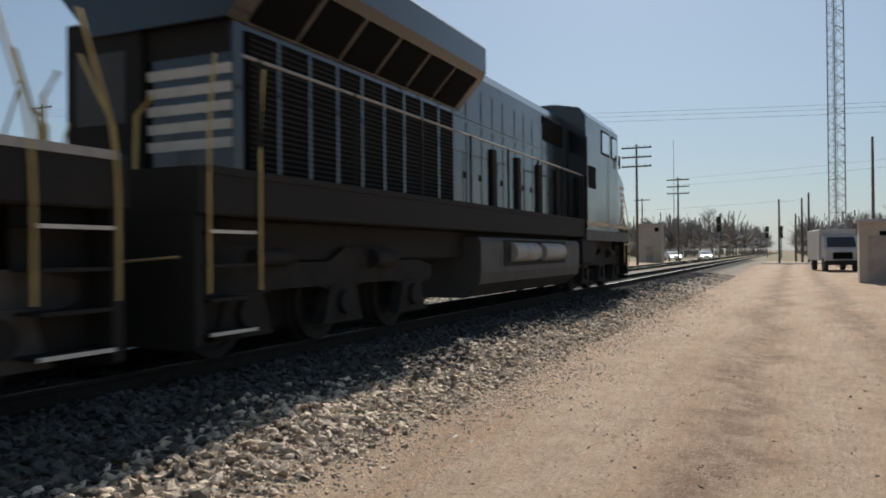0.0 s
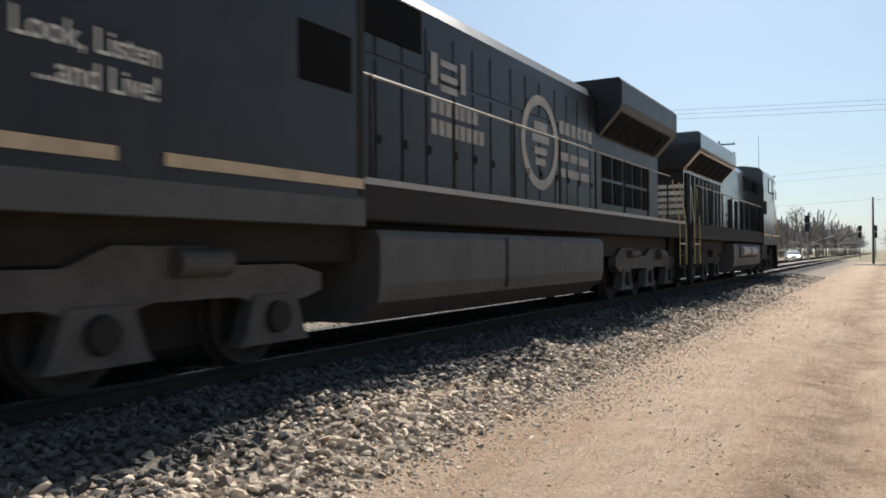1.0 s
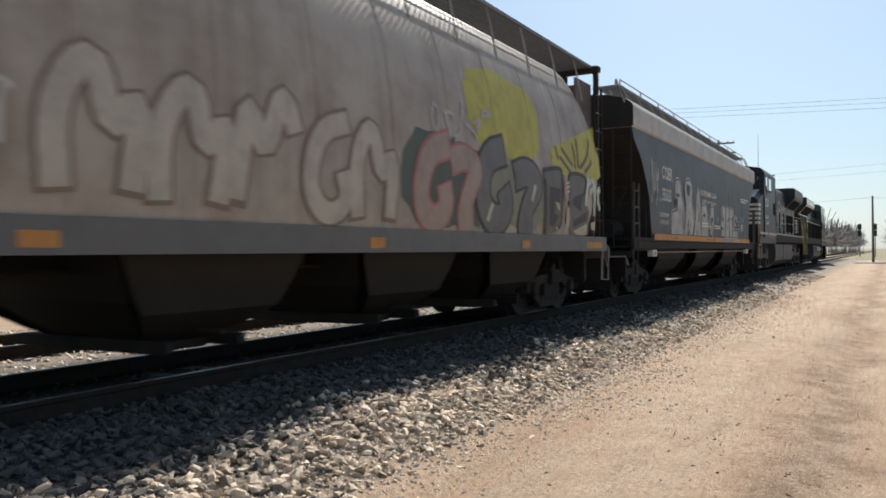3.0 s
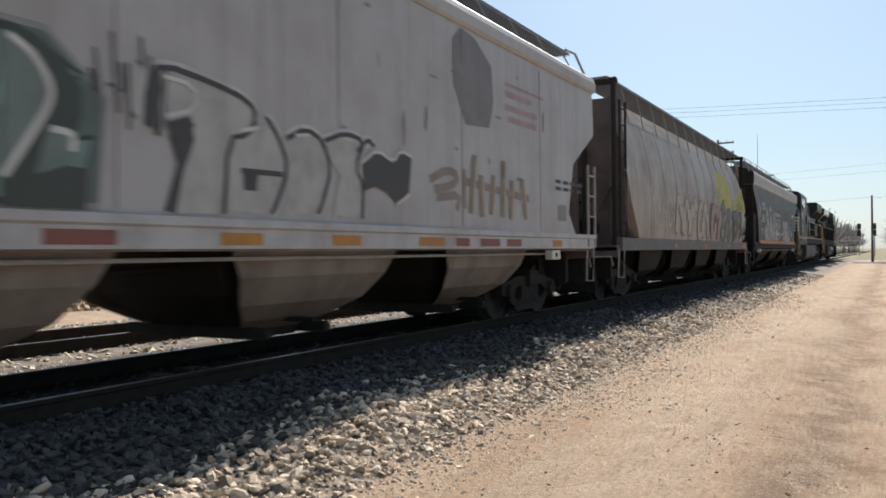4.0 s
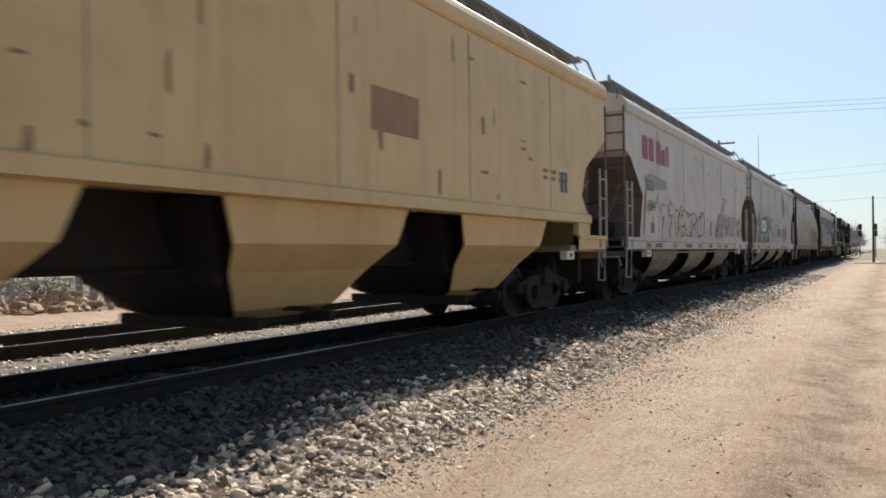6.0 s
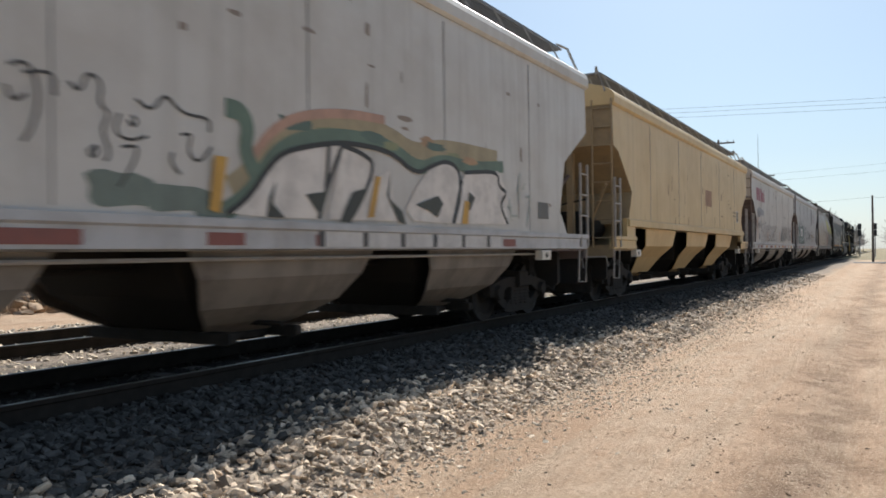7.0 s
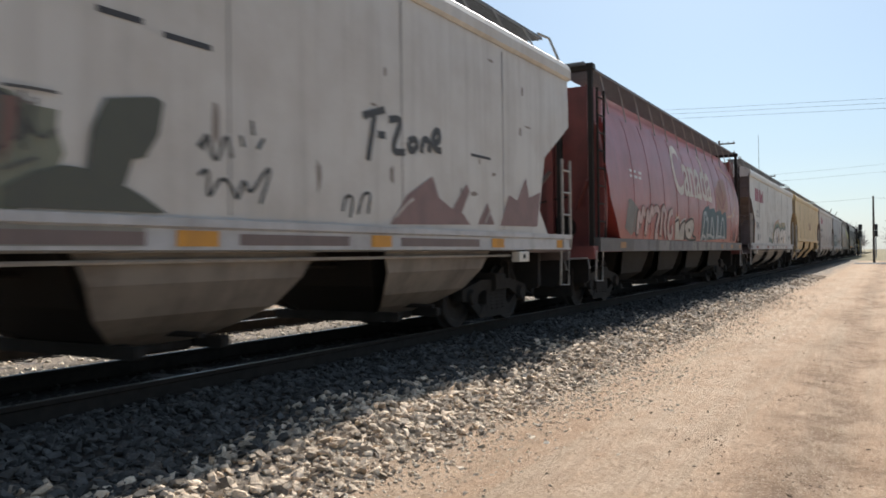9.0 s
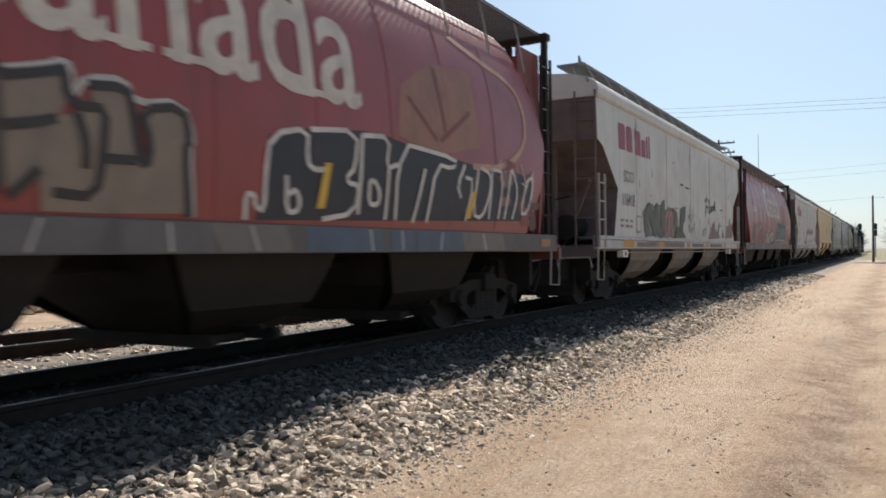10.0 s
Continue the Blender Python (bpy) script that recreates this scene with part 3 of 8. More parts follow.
def letter(car, side, poly, fill, edge, width, halo, lift, label):
    """One fat sprayed letter: rounded fill, an edge line and perhaps a pale halo."""
    loop = list(poly) + [poly[0]]
    if halo:
        decal("graffiti", ribbon(loop, width * 2.4), spray(halo), car, side, 0.004 + lift, "pale sprayed halo")
    decal("graffiti", ribbon(loop, width * 1.7), spray(edge), car, side, 0.007 + lift, "sprayed edge line of a letter")
    decal("graffiti", [loop[:-1]], spray(fill), car, side, 0.011 + lift, label)
    ys, zs = [p[0] for p in poly], [p[1] for p in poly]
    if max(ys) - min(ys) < 1.6:
        a, b, w, h = (min(ys) + max(ys)) / 2, (min(zs) + max(zs)) / 2, max(ys) - min(ys), max(zs) - min(zs)
        pale = tuple(min(c * 1.5 + 0.05, 0.7) for c in fill)
        decal("graffiti", ribbon([(a - w * 0.08, b + h * 0.28), (a - w * 0.12, b + h * 0.05)], 0.035), spray(pale), car, side, 0.0155 + lift, "pale sprayed glint")
        decal("graffiti", ribbon([(a + w * 0.10, b - h * 0.32), (a + w * 0.04, b - h * 0.06), (a + w * 0.12, b + h * 0.08)], 0.04), spray(edge), car, side, 0.0155 + lift, "sprayed inner line of a letter")


def strokes(car, side, lines, rgb, width, off, label, soft=2):
    """Sprayed lines along given courses."""
    for k, line in enumerate(lines):
        pts = round_off(list(line), soft) if len(line) > 2 else list(line)
        decal("graffiti", ribbon(pts, width), spray(rgb), car, side, off + 0.0005 * k, label)


def fills(car, side, shapes, rgb, off, label):
    """Sprayed areas."""
    for k, shape in enumerate(shapes):
        decal("graffiti", [list(shape)], spray(rgb), car, side, off + 0.0005 * k, label)


def scrawl(car, side, y, z, w, h, line, seed, width=0.03, count=7):
    """A quick unreadable tag: nervous thin strokes."""
    r = random.Random(seed)
    for k in range(count):
        y0 = y + w * k / count
        pts = [(y0 + r.uniform(0, w / count * 1.5), z + r.uniform(0, h)) for _ in range(r.randrange(3, 6))]
        decal("graffiti", ribbon(round_off(pts, 2), width), spray(line), car, side, 0.009 + 0.0006 * k, "thin sprayed scrawl")


# ---------------------------------------------------------------- running gear
def wheel_mesh():
    half = ((0.0, 0.085), (0.66, 0.085), (0.67, 0.485), (0.70, 0.485), (0.71, 0.458), (0.83, 0.453), (0.84, 0.37), (0.80, 0.33), (0.80, 0.17),
            (0.86, 0.14), (0.90, 0.13), (0.91, 0.0))
    line = [(-x, r) for x, r in reversed(half[1:])] + list(half)
    n, vs, fs = 28, [], []
    for x, r in line:
        vs += [(x, r * math.cos(6.28318 * k / n), r * math.sin(6.28318 * k / n)) for k in range(n)]
    for i in range(len(line) - 1):
        fs += [(i * n + k, i * n + (k + 1) % n, (i + 1) * n + (k + 1) % n, (i + 1) * n + k) for k in range(n)]
    return Geo().add(vs, fs).mesh("wheelset")


def frame_mesh(s):
    """The cast side frame of a freight truck, with its bearing boxes."""
    x0, x1 = (0.93, 1.07) if s > 0 else (-1.07, -0.93)
    g = Geo()
    g.across([(-1.15, 0.40), (-1.15, 0.58), (-0.55, 0.70), (0.55, 0.70), (1.15, 0.58), (1.15, 0.40), (0.80, 0.40), (0.50, 0.54),
              (0.36, 0.54), (0.36, 0.24), (-0.36, 0.24), (-0.36, 0.54), (-0.50, 0.54), (-0.80, 0.40)], x0, x1)
    g.across([(-0.62, 0.15), (-0.42, 0.32), (0.42, 0.32), (0.62, 0.15), (0.5, 0.12), (-0.5, 0.12)], x0 + 0.01, x1 - 0.01)
    g.across([(-0.95, 0.38), (-0.80, 0.46), (-0.42, 0.24), (-0.5, 0.12)], x0 + 0.02, x1 - 0.02)
    g.across([(0.95, 0.38), (0.5, 0.12), (0.42, 0.24), (0.80, 0.46)], x0 + 0.02, x1 - 0.02)
    for y in (-0.89, 0.89):
        g.disc(x1 if s > 0 else x0, (x1 + 0.07) if s > 0 else x0 - 0.07, y, 0.455, 0.13, 16, 0.11)
    return g.mesh("side_frame")


def spring_mesh():
    """One coil spring."""
    pts = [(0.075 * math.cos(k * 0.785), 0.075 * math.sin(k * 0.785), 0.25 + 0.28 * k / 40) for k in range(41)]
    return Geo().tube(pts, 0.017, 4).mesh("spring")


SHARED = {}


def shared(key, make):
    if key not in SHARED:
        SHARED[key] = make()
    return SHARED[key]


WHEELS = []


def freight_truck(car, y):
    base = part("truck_bolster", Geo().box(-1.15, 1.15, y - 0.18, y + 0.18, 0.52, 0.80, 0.03), TRUCKGREY, car, "grimy cast-steel truck bolster")
    for s in (-1, 1):
        ob = part("side_frame", shared(("frame", s), lambda: frame_mesh(s)), TRUCKGREY, base)
        ob.location = (0, y, 0)
    for s in (-1, 1):
        for d in (-0.2, 0.0, 0.2):
            part("spring", shared("spring", spring_mesh), TRUCKGREY, base).location = (s * 1.0, y + d, 0)
    for d in (-0.42, 0.42):
        part("brake_beam", Geo().box(-0.92, 0.92, y + d - 0.06, y + d + 0.06, 0.14, 0.70, 0.03), TRUCKGREY, base)
    for d in (-1.42, 1.42):
        part("brake_rod", Geo().box(-0.92, 0.92, y + d - 0.05, y + d + 0.05, 0.22, 0.80, 0.02), TRUCKGREY, base)
    for d in (-0.89, 0.89):
        w = part("wheelset", shared("wheel", wheel_mesh), WHEEL, base)
        w.location = (0, y + d, 0.455)
        WHEELS.append(w)


def coupler(car, y, s, z=0.86):
    g = Geo().box(-0.09, 0.09, min(y, y + s * 0.55), max(y, y + s * 0.55), z - 0.09, z + 0.09, 0.02)
    g.box(-0.17, 0.15, min(y + s * 0.5, y + s * 0.78), max(y + s * 0.5, y + s * 0.78), z - 0.16, z + 0.16, 0.05)
    part("coupler", g, TRUCKGREY, car, "rusty knuckle coupler")
    hose = [(0.3, y, 0.75), (0.32, y + s * 0.2, 0.6), (0.3, y + s * 0.45, 0.42), (0.18, y + s * 0.7, 0.5)]
    part("air_hose", Geo().tube(hose, 0.022), RUBBER, car)


def ladder(car, x, y0, y1, z0, z1, rungs, mat, r=0.022):
    """A side ladder in the plane x."""
    l = part("ladder", Geo().tube([(x, y0, z0), (x, y0, z1)], r + 0.006).tube([(x, y1, z0), (x, y1, z1)], r + 0.006), mat, car)
    for k in range(rungs):
        z = z0 + (z1 - z0) * (k + 0.5) / rungs
        part("rung", Geo().tube([(x, y0, z), (x, y1, z)], r * 0.8), mat, l)
    return l


def end_ladder(car, y, x0, x1, z0, z1, rungs, mat, r=0.022):
    l = part("end_ladder", Geo().tube([(x0, y, z0), (x0, y, z1)], r).tube([(x1, y, z0), (x1, y, z1)], r), mat, car)
    for k in range(rungs):
        z = z0 + (z1 - z0) * (k + 0.5) / rungs
        part("rung", Geo().tube([(x0, y, z), (x1, y, z)], r * 0.8), mat, l)


def stirrup(car, x, y0, y1, mat):
    part("step", Geo().tube([(x, y0, 1.15), (x - 0.02, y0, 0.56), (x - 0.02, y1, 0.54), (x, y1, 1.15)], 0.02), mat, car)


def side_flat(z):
    return 1.60 - 0.02 * max(z - 3.2, 0) ** 2


def side_curved(z):
    """The bowed side of a cylindrical car."""
    u = min(max((z - 2.2) / 2.55, -1), 1)
    return 0.70 + 0.91 * math.sqrt(max(1 - u * u, 0))


def hull(car, name, outline, side, mat, label, ends=None, painted_above=9.0):
    """A closed hull: the outline of the side in (y, z), cut into slices by height and bent to side(z), on both sides."""
    mid = sum(y for y, _ in outline) / len(outline)
    chains = [sorted((z, y) for y, z in outline if (y < mid) == first) for first in (True, False)]
    lo, hi = chains[0][0][0], chains[0][-1][0]
    levels = {round(z, 4) for _, z in outline}
    z = lo + 0.12
    while z < hi - 0.02:
        if min(abs(z - k) for k in levels) > 0.03:
            levels.add(round(z, 4))
        z += 0.12
    levels = sorted(levels)
    vs = []
    for z in levels:
        a, b = (float(np.interp(z, [p for p, _ in c], [q for _, q in c])) for c in chains)
        x = side(z)
        vs += [(x, a, z), (x, b, z), (-x, b, z), (-x, a, z)]
    faces, tags = [(3, 2, 1, 0), tuple(len(vs) - 4 + i for i in range(4))], [0, 0]
    for k in range(len(levels) - 1):
        p, q = 4 * k, 4 * k + 4
        for i in range(4):
            j = (i + 1) % 4
            faces.append((p + i, p + j, q + j, q + i))
            # end faces below painted_above take the end material, those above the side paint
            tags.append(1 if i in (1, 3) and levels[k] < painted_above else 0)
    ob = part(name, Geo().add(vs, faces), mat, car, label)
    me = ob.data
    if ends:
        me.materials.append(ends)
        for p, k in zip(me.polygons, tags):
            p.material_index = k
    me.shade_smooth()
    me.set_sharp_from_angle(angle=radians(28))
    return ob


def grating(x0, x1, y0, y1, z0, z1):
    """Open bar grating: bearing bars lengthwise, thinner bars across."""
    g = Geo()
    n = 11
    for k in range(n):
        x = x0 + (x1 - x0) * k / (n - 1)
        t = 0.012 if k in (0, n - 1) else 0.005
        g.box(x - t, x + t, y0, y1, z0, z1)
    y = y0
    while y <= y1:
        g.box(x0, x1, y - 0.008, y + 0.008, z0 + 0.008, z1 - 0.006)
        y += 0.13
    return g


def roof_gear(car, L, z, mat, rails=True, wide=0.55, end=0.3):
    """Roof hatches in a trough cover, with a grating walkway on stands."""
    g = Geo()
    y = 1.0
    part("hatch_cover", Geo().box(-0.38, 0.38, 0.8, L - 0.8, z - 0.08, z + 0.10, 0.04), mat, car, "long roof hatch cover")
    for s in (-1, 1):
        walkway = part("roof_walkway", grating(s * 0.95 - wide / 2, s * 0.95 + wide / 2, end, L - end, z + 0.13, z + 0.175), GRATE, car, "steel grating roof walkway")
        k = end + 0.2
        while k < L - end:
            g = Geo().tube([(s * 0.95, k, z + 0.1), (s * 1.05, k, z - 0.16)], 0.018, 5)
            part("walkway_bracket", g, LADDER, walkway)
            part("walkway_bracket", Geo().tube([(s * (0.95 + wide / 2), k, z + 0.17), (s * 1.47, k, z - 0.30)], 0.016, 5), LADDER, walkway)
            k += 1.15
    if rails:
        for y0, s in ((end, 1), (L - end, -1)):
            part("grab_rail", Geo().tube([(1.15, y0, z + 0.13), (1.15, y0, z + 0.26), (1.25, y0 - s * 0.28, z + 0.22), (1.46, y0 - s * 0.36, z - 0.32)], 0.024), LADDER, car)


def bays(car, L, count, mat, side_x=1.42, z0=1.16, zb=0.22, y0=2.25, y1=None, reach=0.11):
    """Discharge hoppers below the sill: side sheets that bend inwards, slope sheets between, an outlet gate each."""
    y1 = y1 or L - y0
    w = (y1 - y0) / count
    knee = zb + (z0 - zb) * 0.55
    for k in range(count):
        a, b = y0 + w * k, y0 + w * (k + 1)
        m = (a + b) / 2
        e, bx = w * reach, 0.60

        def shell(levels, s0, s1):
            """A closed skin between two x factors of the levels (x, half length, z)."""
            vs = []
            for x, half, z in levels:
                vs += [(s1(x), m - half, z), (s1(x), m + half, z), (s0(x), m + half, z), (s0(x), m - half, z)]
            fs = [(3, 2, 1, 0), tuple(range(len(vs) - 4, len(vs)))]
            for i in range(len(levels) - 1):
                p, q = 4 * i, 4 * i + 4
                fs += [(p + j, p + (j + 1) % 4, q + (j + 1) % 4, q + j) for j in range(4)]
            return Geo().add(vs, fs)

        # slope sheets are black: their underside shade is put into the colour
        body = [(bx, e, zb + 0.10), (1.0, w * 0.26, zb + 0.50), (1.14, w * 0.33, z0)]
        h = part("hopper", shell(body, lambda x: -x, lambda x: x), BLACK, car, "sloping discharge hopper, its shade painted black")
        skin = [(bx + 0.03, e, zb + 0.09), (bx + 0.30, w * 0.18, zb + 0.22), (1.16, w * 0.255, knee - 0.12), (side_x - 0.06, w * 0.305, knee + 0.16), (side_x, w * 0.345, z0)]
        for s in (-1, 1):
            part("side_sheet", shell(skin, lambda x: s * (x - 0.02), lambda x: s * x), mat, h, "hopper side sheet bent inwards")
        for y, dy in ((m - e, -0.10), (m + e, 0.10)):
            part("gate_rail", Geo().box(-bx - 0.45, bx + 0.45, min(y, y + dy), max(y, y + dy), zb + 0.02, zb + 0.14, 0.02), TRUCKGREY, h)
        part("outlet_gate", Geo().box(-bx - 0.05, bx + 0.05, m - e * 0.95, m + e * 0.95, zb, zb + 0.11, 0.03), TRUCKGREY, h)
        part("gate_shaft", Geo().tube([(-1.25, m, zb + 0.2), (1.25, m, zb + 0.2)], 0.03, 6), TRUCKGREY, h)
    part("centre_sill", Geo().box(-0.32, 0.32, 0.2, L - 0.2, 0.97, 1.18, 0.02), BLACK, car)
    part("brake_pipe", Geo().tube([(0.55, 2.2, 0.98), (0.55, L - 2.2, 0.98)], 0.025, 6), BLACK, car)


def end_gear(car, L, tall, mat, ladder_mat, sheet, z_top=4.2):
    """What stands on both end platforms: posts, ladders, brake gear, air tank, sill ends and couplers."""
    for y, s in ((0.0, 1), (L, -1)):
        a, b = sorted((y, y + s * 1.9))
        part("end_platform", Geo().box(-1.55, 1.55, a, b, 1.12, 1.24, 0.01), sheet, car)
        c, d = sorted((y, y + s * 0.12))
        part("end_sill", Geo().box(-1.57, 1.57, c, d, 0.98, 1.20, 0.02), sheet, car)
        c, d = sorted((y + s * 0.1, y + s * 1.2))
        part("draft_gear", Geo().box(-0.80, 0.80, c, d, 0.42, 1.12, 0.12), BLACK, car)
        for x in (-0.8, 0.8):
            part("brake_rod", Geo().tube([(x, y + s * 0.2, 1.05), (x * 0.9, y + s * 0.9, 0.62), (x * 0.7, y + s * 1.5, 0.55)], 0.03, 6), BLACK, car)
        # added plate: hides the bright ground so the gap stays dark
        c, d = sorted((y + s * 0.55, y + s * 0.67))
        part("dark_gap_plate", Geo().box(-1.25, 1.25, c, d, 0.50, 1.13, 0.05), BLACK, car, "black plate added to darken the gap under the end platform")
        part("brake_lever", Geo().box(-0.92, 0.92, y + s * 1.12 - 0.05, y + s * 1.12 + 0.05, 0.40, 1.0, 0.06), BLACK, car)
        for x in (-0.55, 0.55):
            c, d = sorted((y + s * 0.25, y + s * 0.39))
            part("end_post", Geo().box(x - 0.07, x + 0.07, c, d, 1.24, z_top - 0.5, 0.01), sheet, car)
        g = Geo().tube([(-0.5, y + s * 0.35, 1.25), (-0.2, y + s * 1.5, 2.2)], 0.05).tube([(0.5, y + s * 0.35, 1.25), (0.2, y + s * 1.5, 2.2)], 0.05)
        part("brace", g, sheet, car)
        coupler(car, y, -s)
        part("air_hose", Geo().tube([(0.35, y, 0.95), (0.42, y - s * 0.18, 0.62), (0.40, y - s * 0.42, 0.30), (0.30, y - s * 0.62, 0.42)], 0.035, 6), BLACK, car, "hanging black brake hose")
        part("uncoupling_lever", Geo().tube([(1.5, y - s * 0.06, 0.80), (1.45, y - s * 0.08, 1.0), (0.5, y - s * 0.1, 0.98), (0.15, y - s * 0.25, 0.9)], 0.018, 5), LADDER, car)
        part("cross_brace", Geo().tube([(1.35, y + s * 0.3, 2.55), (0.55, y + s * 0.95, 1.26)], 0.04, 6), sheet, car)
        part("end_pipe", Geo().tube([(0.15, y + s * 0.2, 1.25), (0.15, y + s * 0.2, 2.1), (0.9, y + s * 0.35, 2.25)], 0.022, 5), BLACK, car)
        part("valve_box", Geo().box(-0.35, -0.02, min(y + s * 0.3, y + s * 0.6), max(y + s * 0.3, y + s * 0.6), 1.24, 1.75, 0.03), BLACK, car)
    part("air_tank", Geo().drum(0.55, 1.62, L - 1.35, L - 0.5, 0.24), BLACK, car, "round black brake air tank")
    part("air_tank", Geo().drum(0.75, 1.62, 0.45, 1.25, 0.26), BLACK, car, "round black brake air tank")
    part("brake_wheel", Geo().tube([(0.2 + 0.26 * math.cos(k * 0.5236), -0.08, 2.3 + 0.26 * math.sin(k * 0.5236)) for k in range(13)], 0.016), BLACK, car)


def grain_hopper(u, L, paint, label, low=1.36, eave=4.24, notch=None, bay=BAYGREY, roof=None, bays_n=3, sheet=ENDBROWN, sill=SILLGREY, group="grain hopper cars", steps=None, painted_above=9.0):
    """A covered grain hopper with flat sides, notched ends, a deep side sill and discharge bays."""
    car = thing("hopper_car", label, "railway car", pose(XT, u, ZR), group)
    steps = steps or LADDER
    e = eave
    outline = [(0.02, e), (0.02, 3.34), (0.36, 3.24), (1.36, 2.43), (1.05, low), (L - 1.0, low), (L - 1.40, low + 0.45), (L - 1.15, 2.70), (L - 0.15, 3.28), (L - 0.02, 3.36), (L - 0.02, e)]
    if notch:
        outline = [(0.02, e), *notch] + [(L - a, b) for a, b in reversed(notch)] + [(L - 0.02, e)]
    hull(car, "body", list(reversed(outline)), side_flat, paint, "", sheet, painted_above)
    for y, top in ((1.42, 2.42), (L - 1.38, 2.40)):
        part("end_bulkhead", Geo().box(-1.5, 1.5, y, y + 0.08, 1.2, top), sheet, car, "flat bulkhead at the car end")
    for y in (0.42, L - 0.46):
        part("end_sheet", Geo().box(-1.55, -0.15, y, y + 0.04, 1.24, 3.3), sheet, car, "flat sheet at the car end")
    # added black box that fills the dark gap between the bays
    part("inner_dark_fill", Geo().box(-0.5, 0.5, 0.9, L - 0.9, 1.0, low + 0.3), BLACK, car)
    half = [(1.60, e - 0.06), (1.64, e - 0.02), (1.645, 4.36), (1.61, 4.45), (1.46, 4.56), (1.0, 4.68), (0.4, 4.74)]
    ring = half + [(-x, z) for x, z in reversed(half)]
    part("roof", Geo().along(ring, -0.02, L + 0.02), roof or paint, car, "rolled roof sheet with a rounded eave")
    if roof:
        for a, b in ((-0.032, -0.022), (L + 0.022, L + 0.032)):
            part("roof_end", Geo().along(ring, a, b), sheet, car, "dark end cap of the roof")
    for s in (-1, 1):
        for a, b in ([(0.0, L)] if low < 1.5 else [(0.0, 1.6), (L - 1.6, L)]):
            part("side_sill", Geo().along([(s * 1.50, 1.15), (s * 1.61, 1.17), (s * 1.61, 1.34), (s * 1.64, 1.36), (s * 1.64, 1.43), (s * 1.50, 1.43)], a, b), sill, car, "deep pale side sill")
        ladder(car, s * 1.62, 0.02, 0.40, 1.2, 2.66, 4, steps)
        ladder(car, s * 1.62, L - 0.42, L - 0.04, 1.2, 2.75, 4, steps)
        stirrup(car, s * 1.6, 0.03, 0.40, steps)
        stirrup(car, s * 1.6, L - 0.44, L - 0.05, steps)
    if low > 1.5:
        for s in (-1, 1):
            part("side_ledge", Geo().along([(s * 1.48, 1.64), (s * 1.65, 1.66), (s * 1.65, 1.80), (s * 1.58, 1.84), (s * 1.48, 1.84)], 1.0, L - 1.0), paint, car, "ledge below the side sheet")
            for y in (0.95, L - 1.6):
                part("sill_gusset", Geo().box(min(s * 1.5, s * 1.6), max(s * 1.5, s * 1.6), y, y + 0.65, 1.15, 1.84, 0.01), paint, car)
    end_ladder(car, -0.03, 1.16, 1.58, 1.2, 4.3, 8, sheet)
    end_ladder(car, L + 0.03, -1.58, -1.16, 1.2, 4.3, 8, sheet)
    for y in (1.75, L - 2.1):
        g = Geo().box(1.50, 1.63, y - 0.18, y + 0.18, 0.98, 1.14, 0.01)
        pad = part("jacking_pad", g, STRIPEWHITE, car, "pale jacking pad with a dark hole")
        part("hole", Geo().disc(1.60, 1.634, y, 1.06, 0.045, 12), DARKOPEN, pad)
    if low < 1.5:
        part("pipe", Geo().tube([(1.45, 1.9, 1.08), (1.45, L - 2.0, 1.08)], 0.02), LADDER, car)
    if low < 1.5:
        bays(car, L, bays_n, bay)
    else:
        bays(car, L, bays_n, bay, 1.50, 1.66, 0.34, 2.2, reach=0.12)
    end_gear(car, L, 4.2, paint, LADDER, sheet)
    roof_gear(car, L, 4.78, roof or paint)
    for y in (1.95, L - 1.95):
        freight_truck(car, y)
    for k in range(1, 6):
        part("weld_seam", Geo().box(1.598, 1.604, L * k / 6 - 0.009, L * k / 6 + 0.009, max(low, 1.45) + 0.02, 4.1 if paint != CHARCOAL else 3.2), SEAM if paint != CHARCOAL else paint, car, "dirty weld seam")
    return car


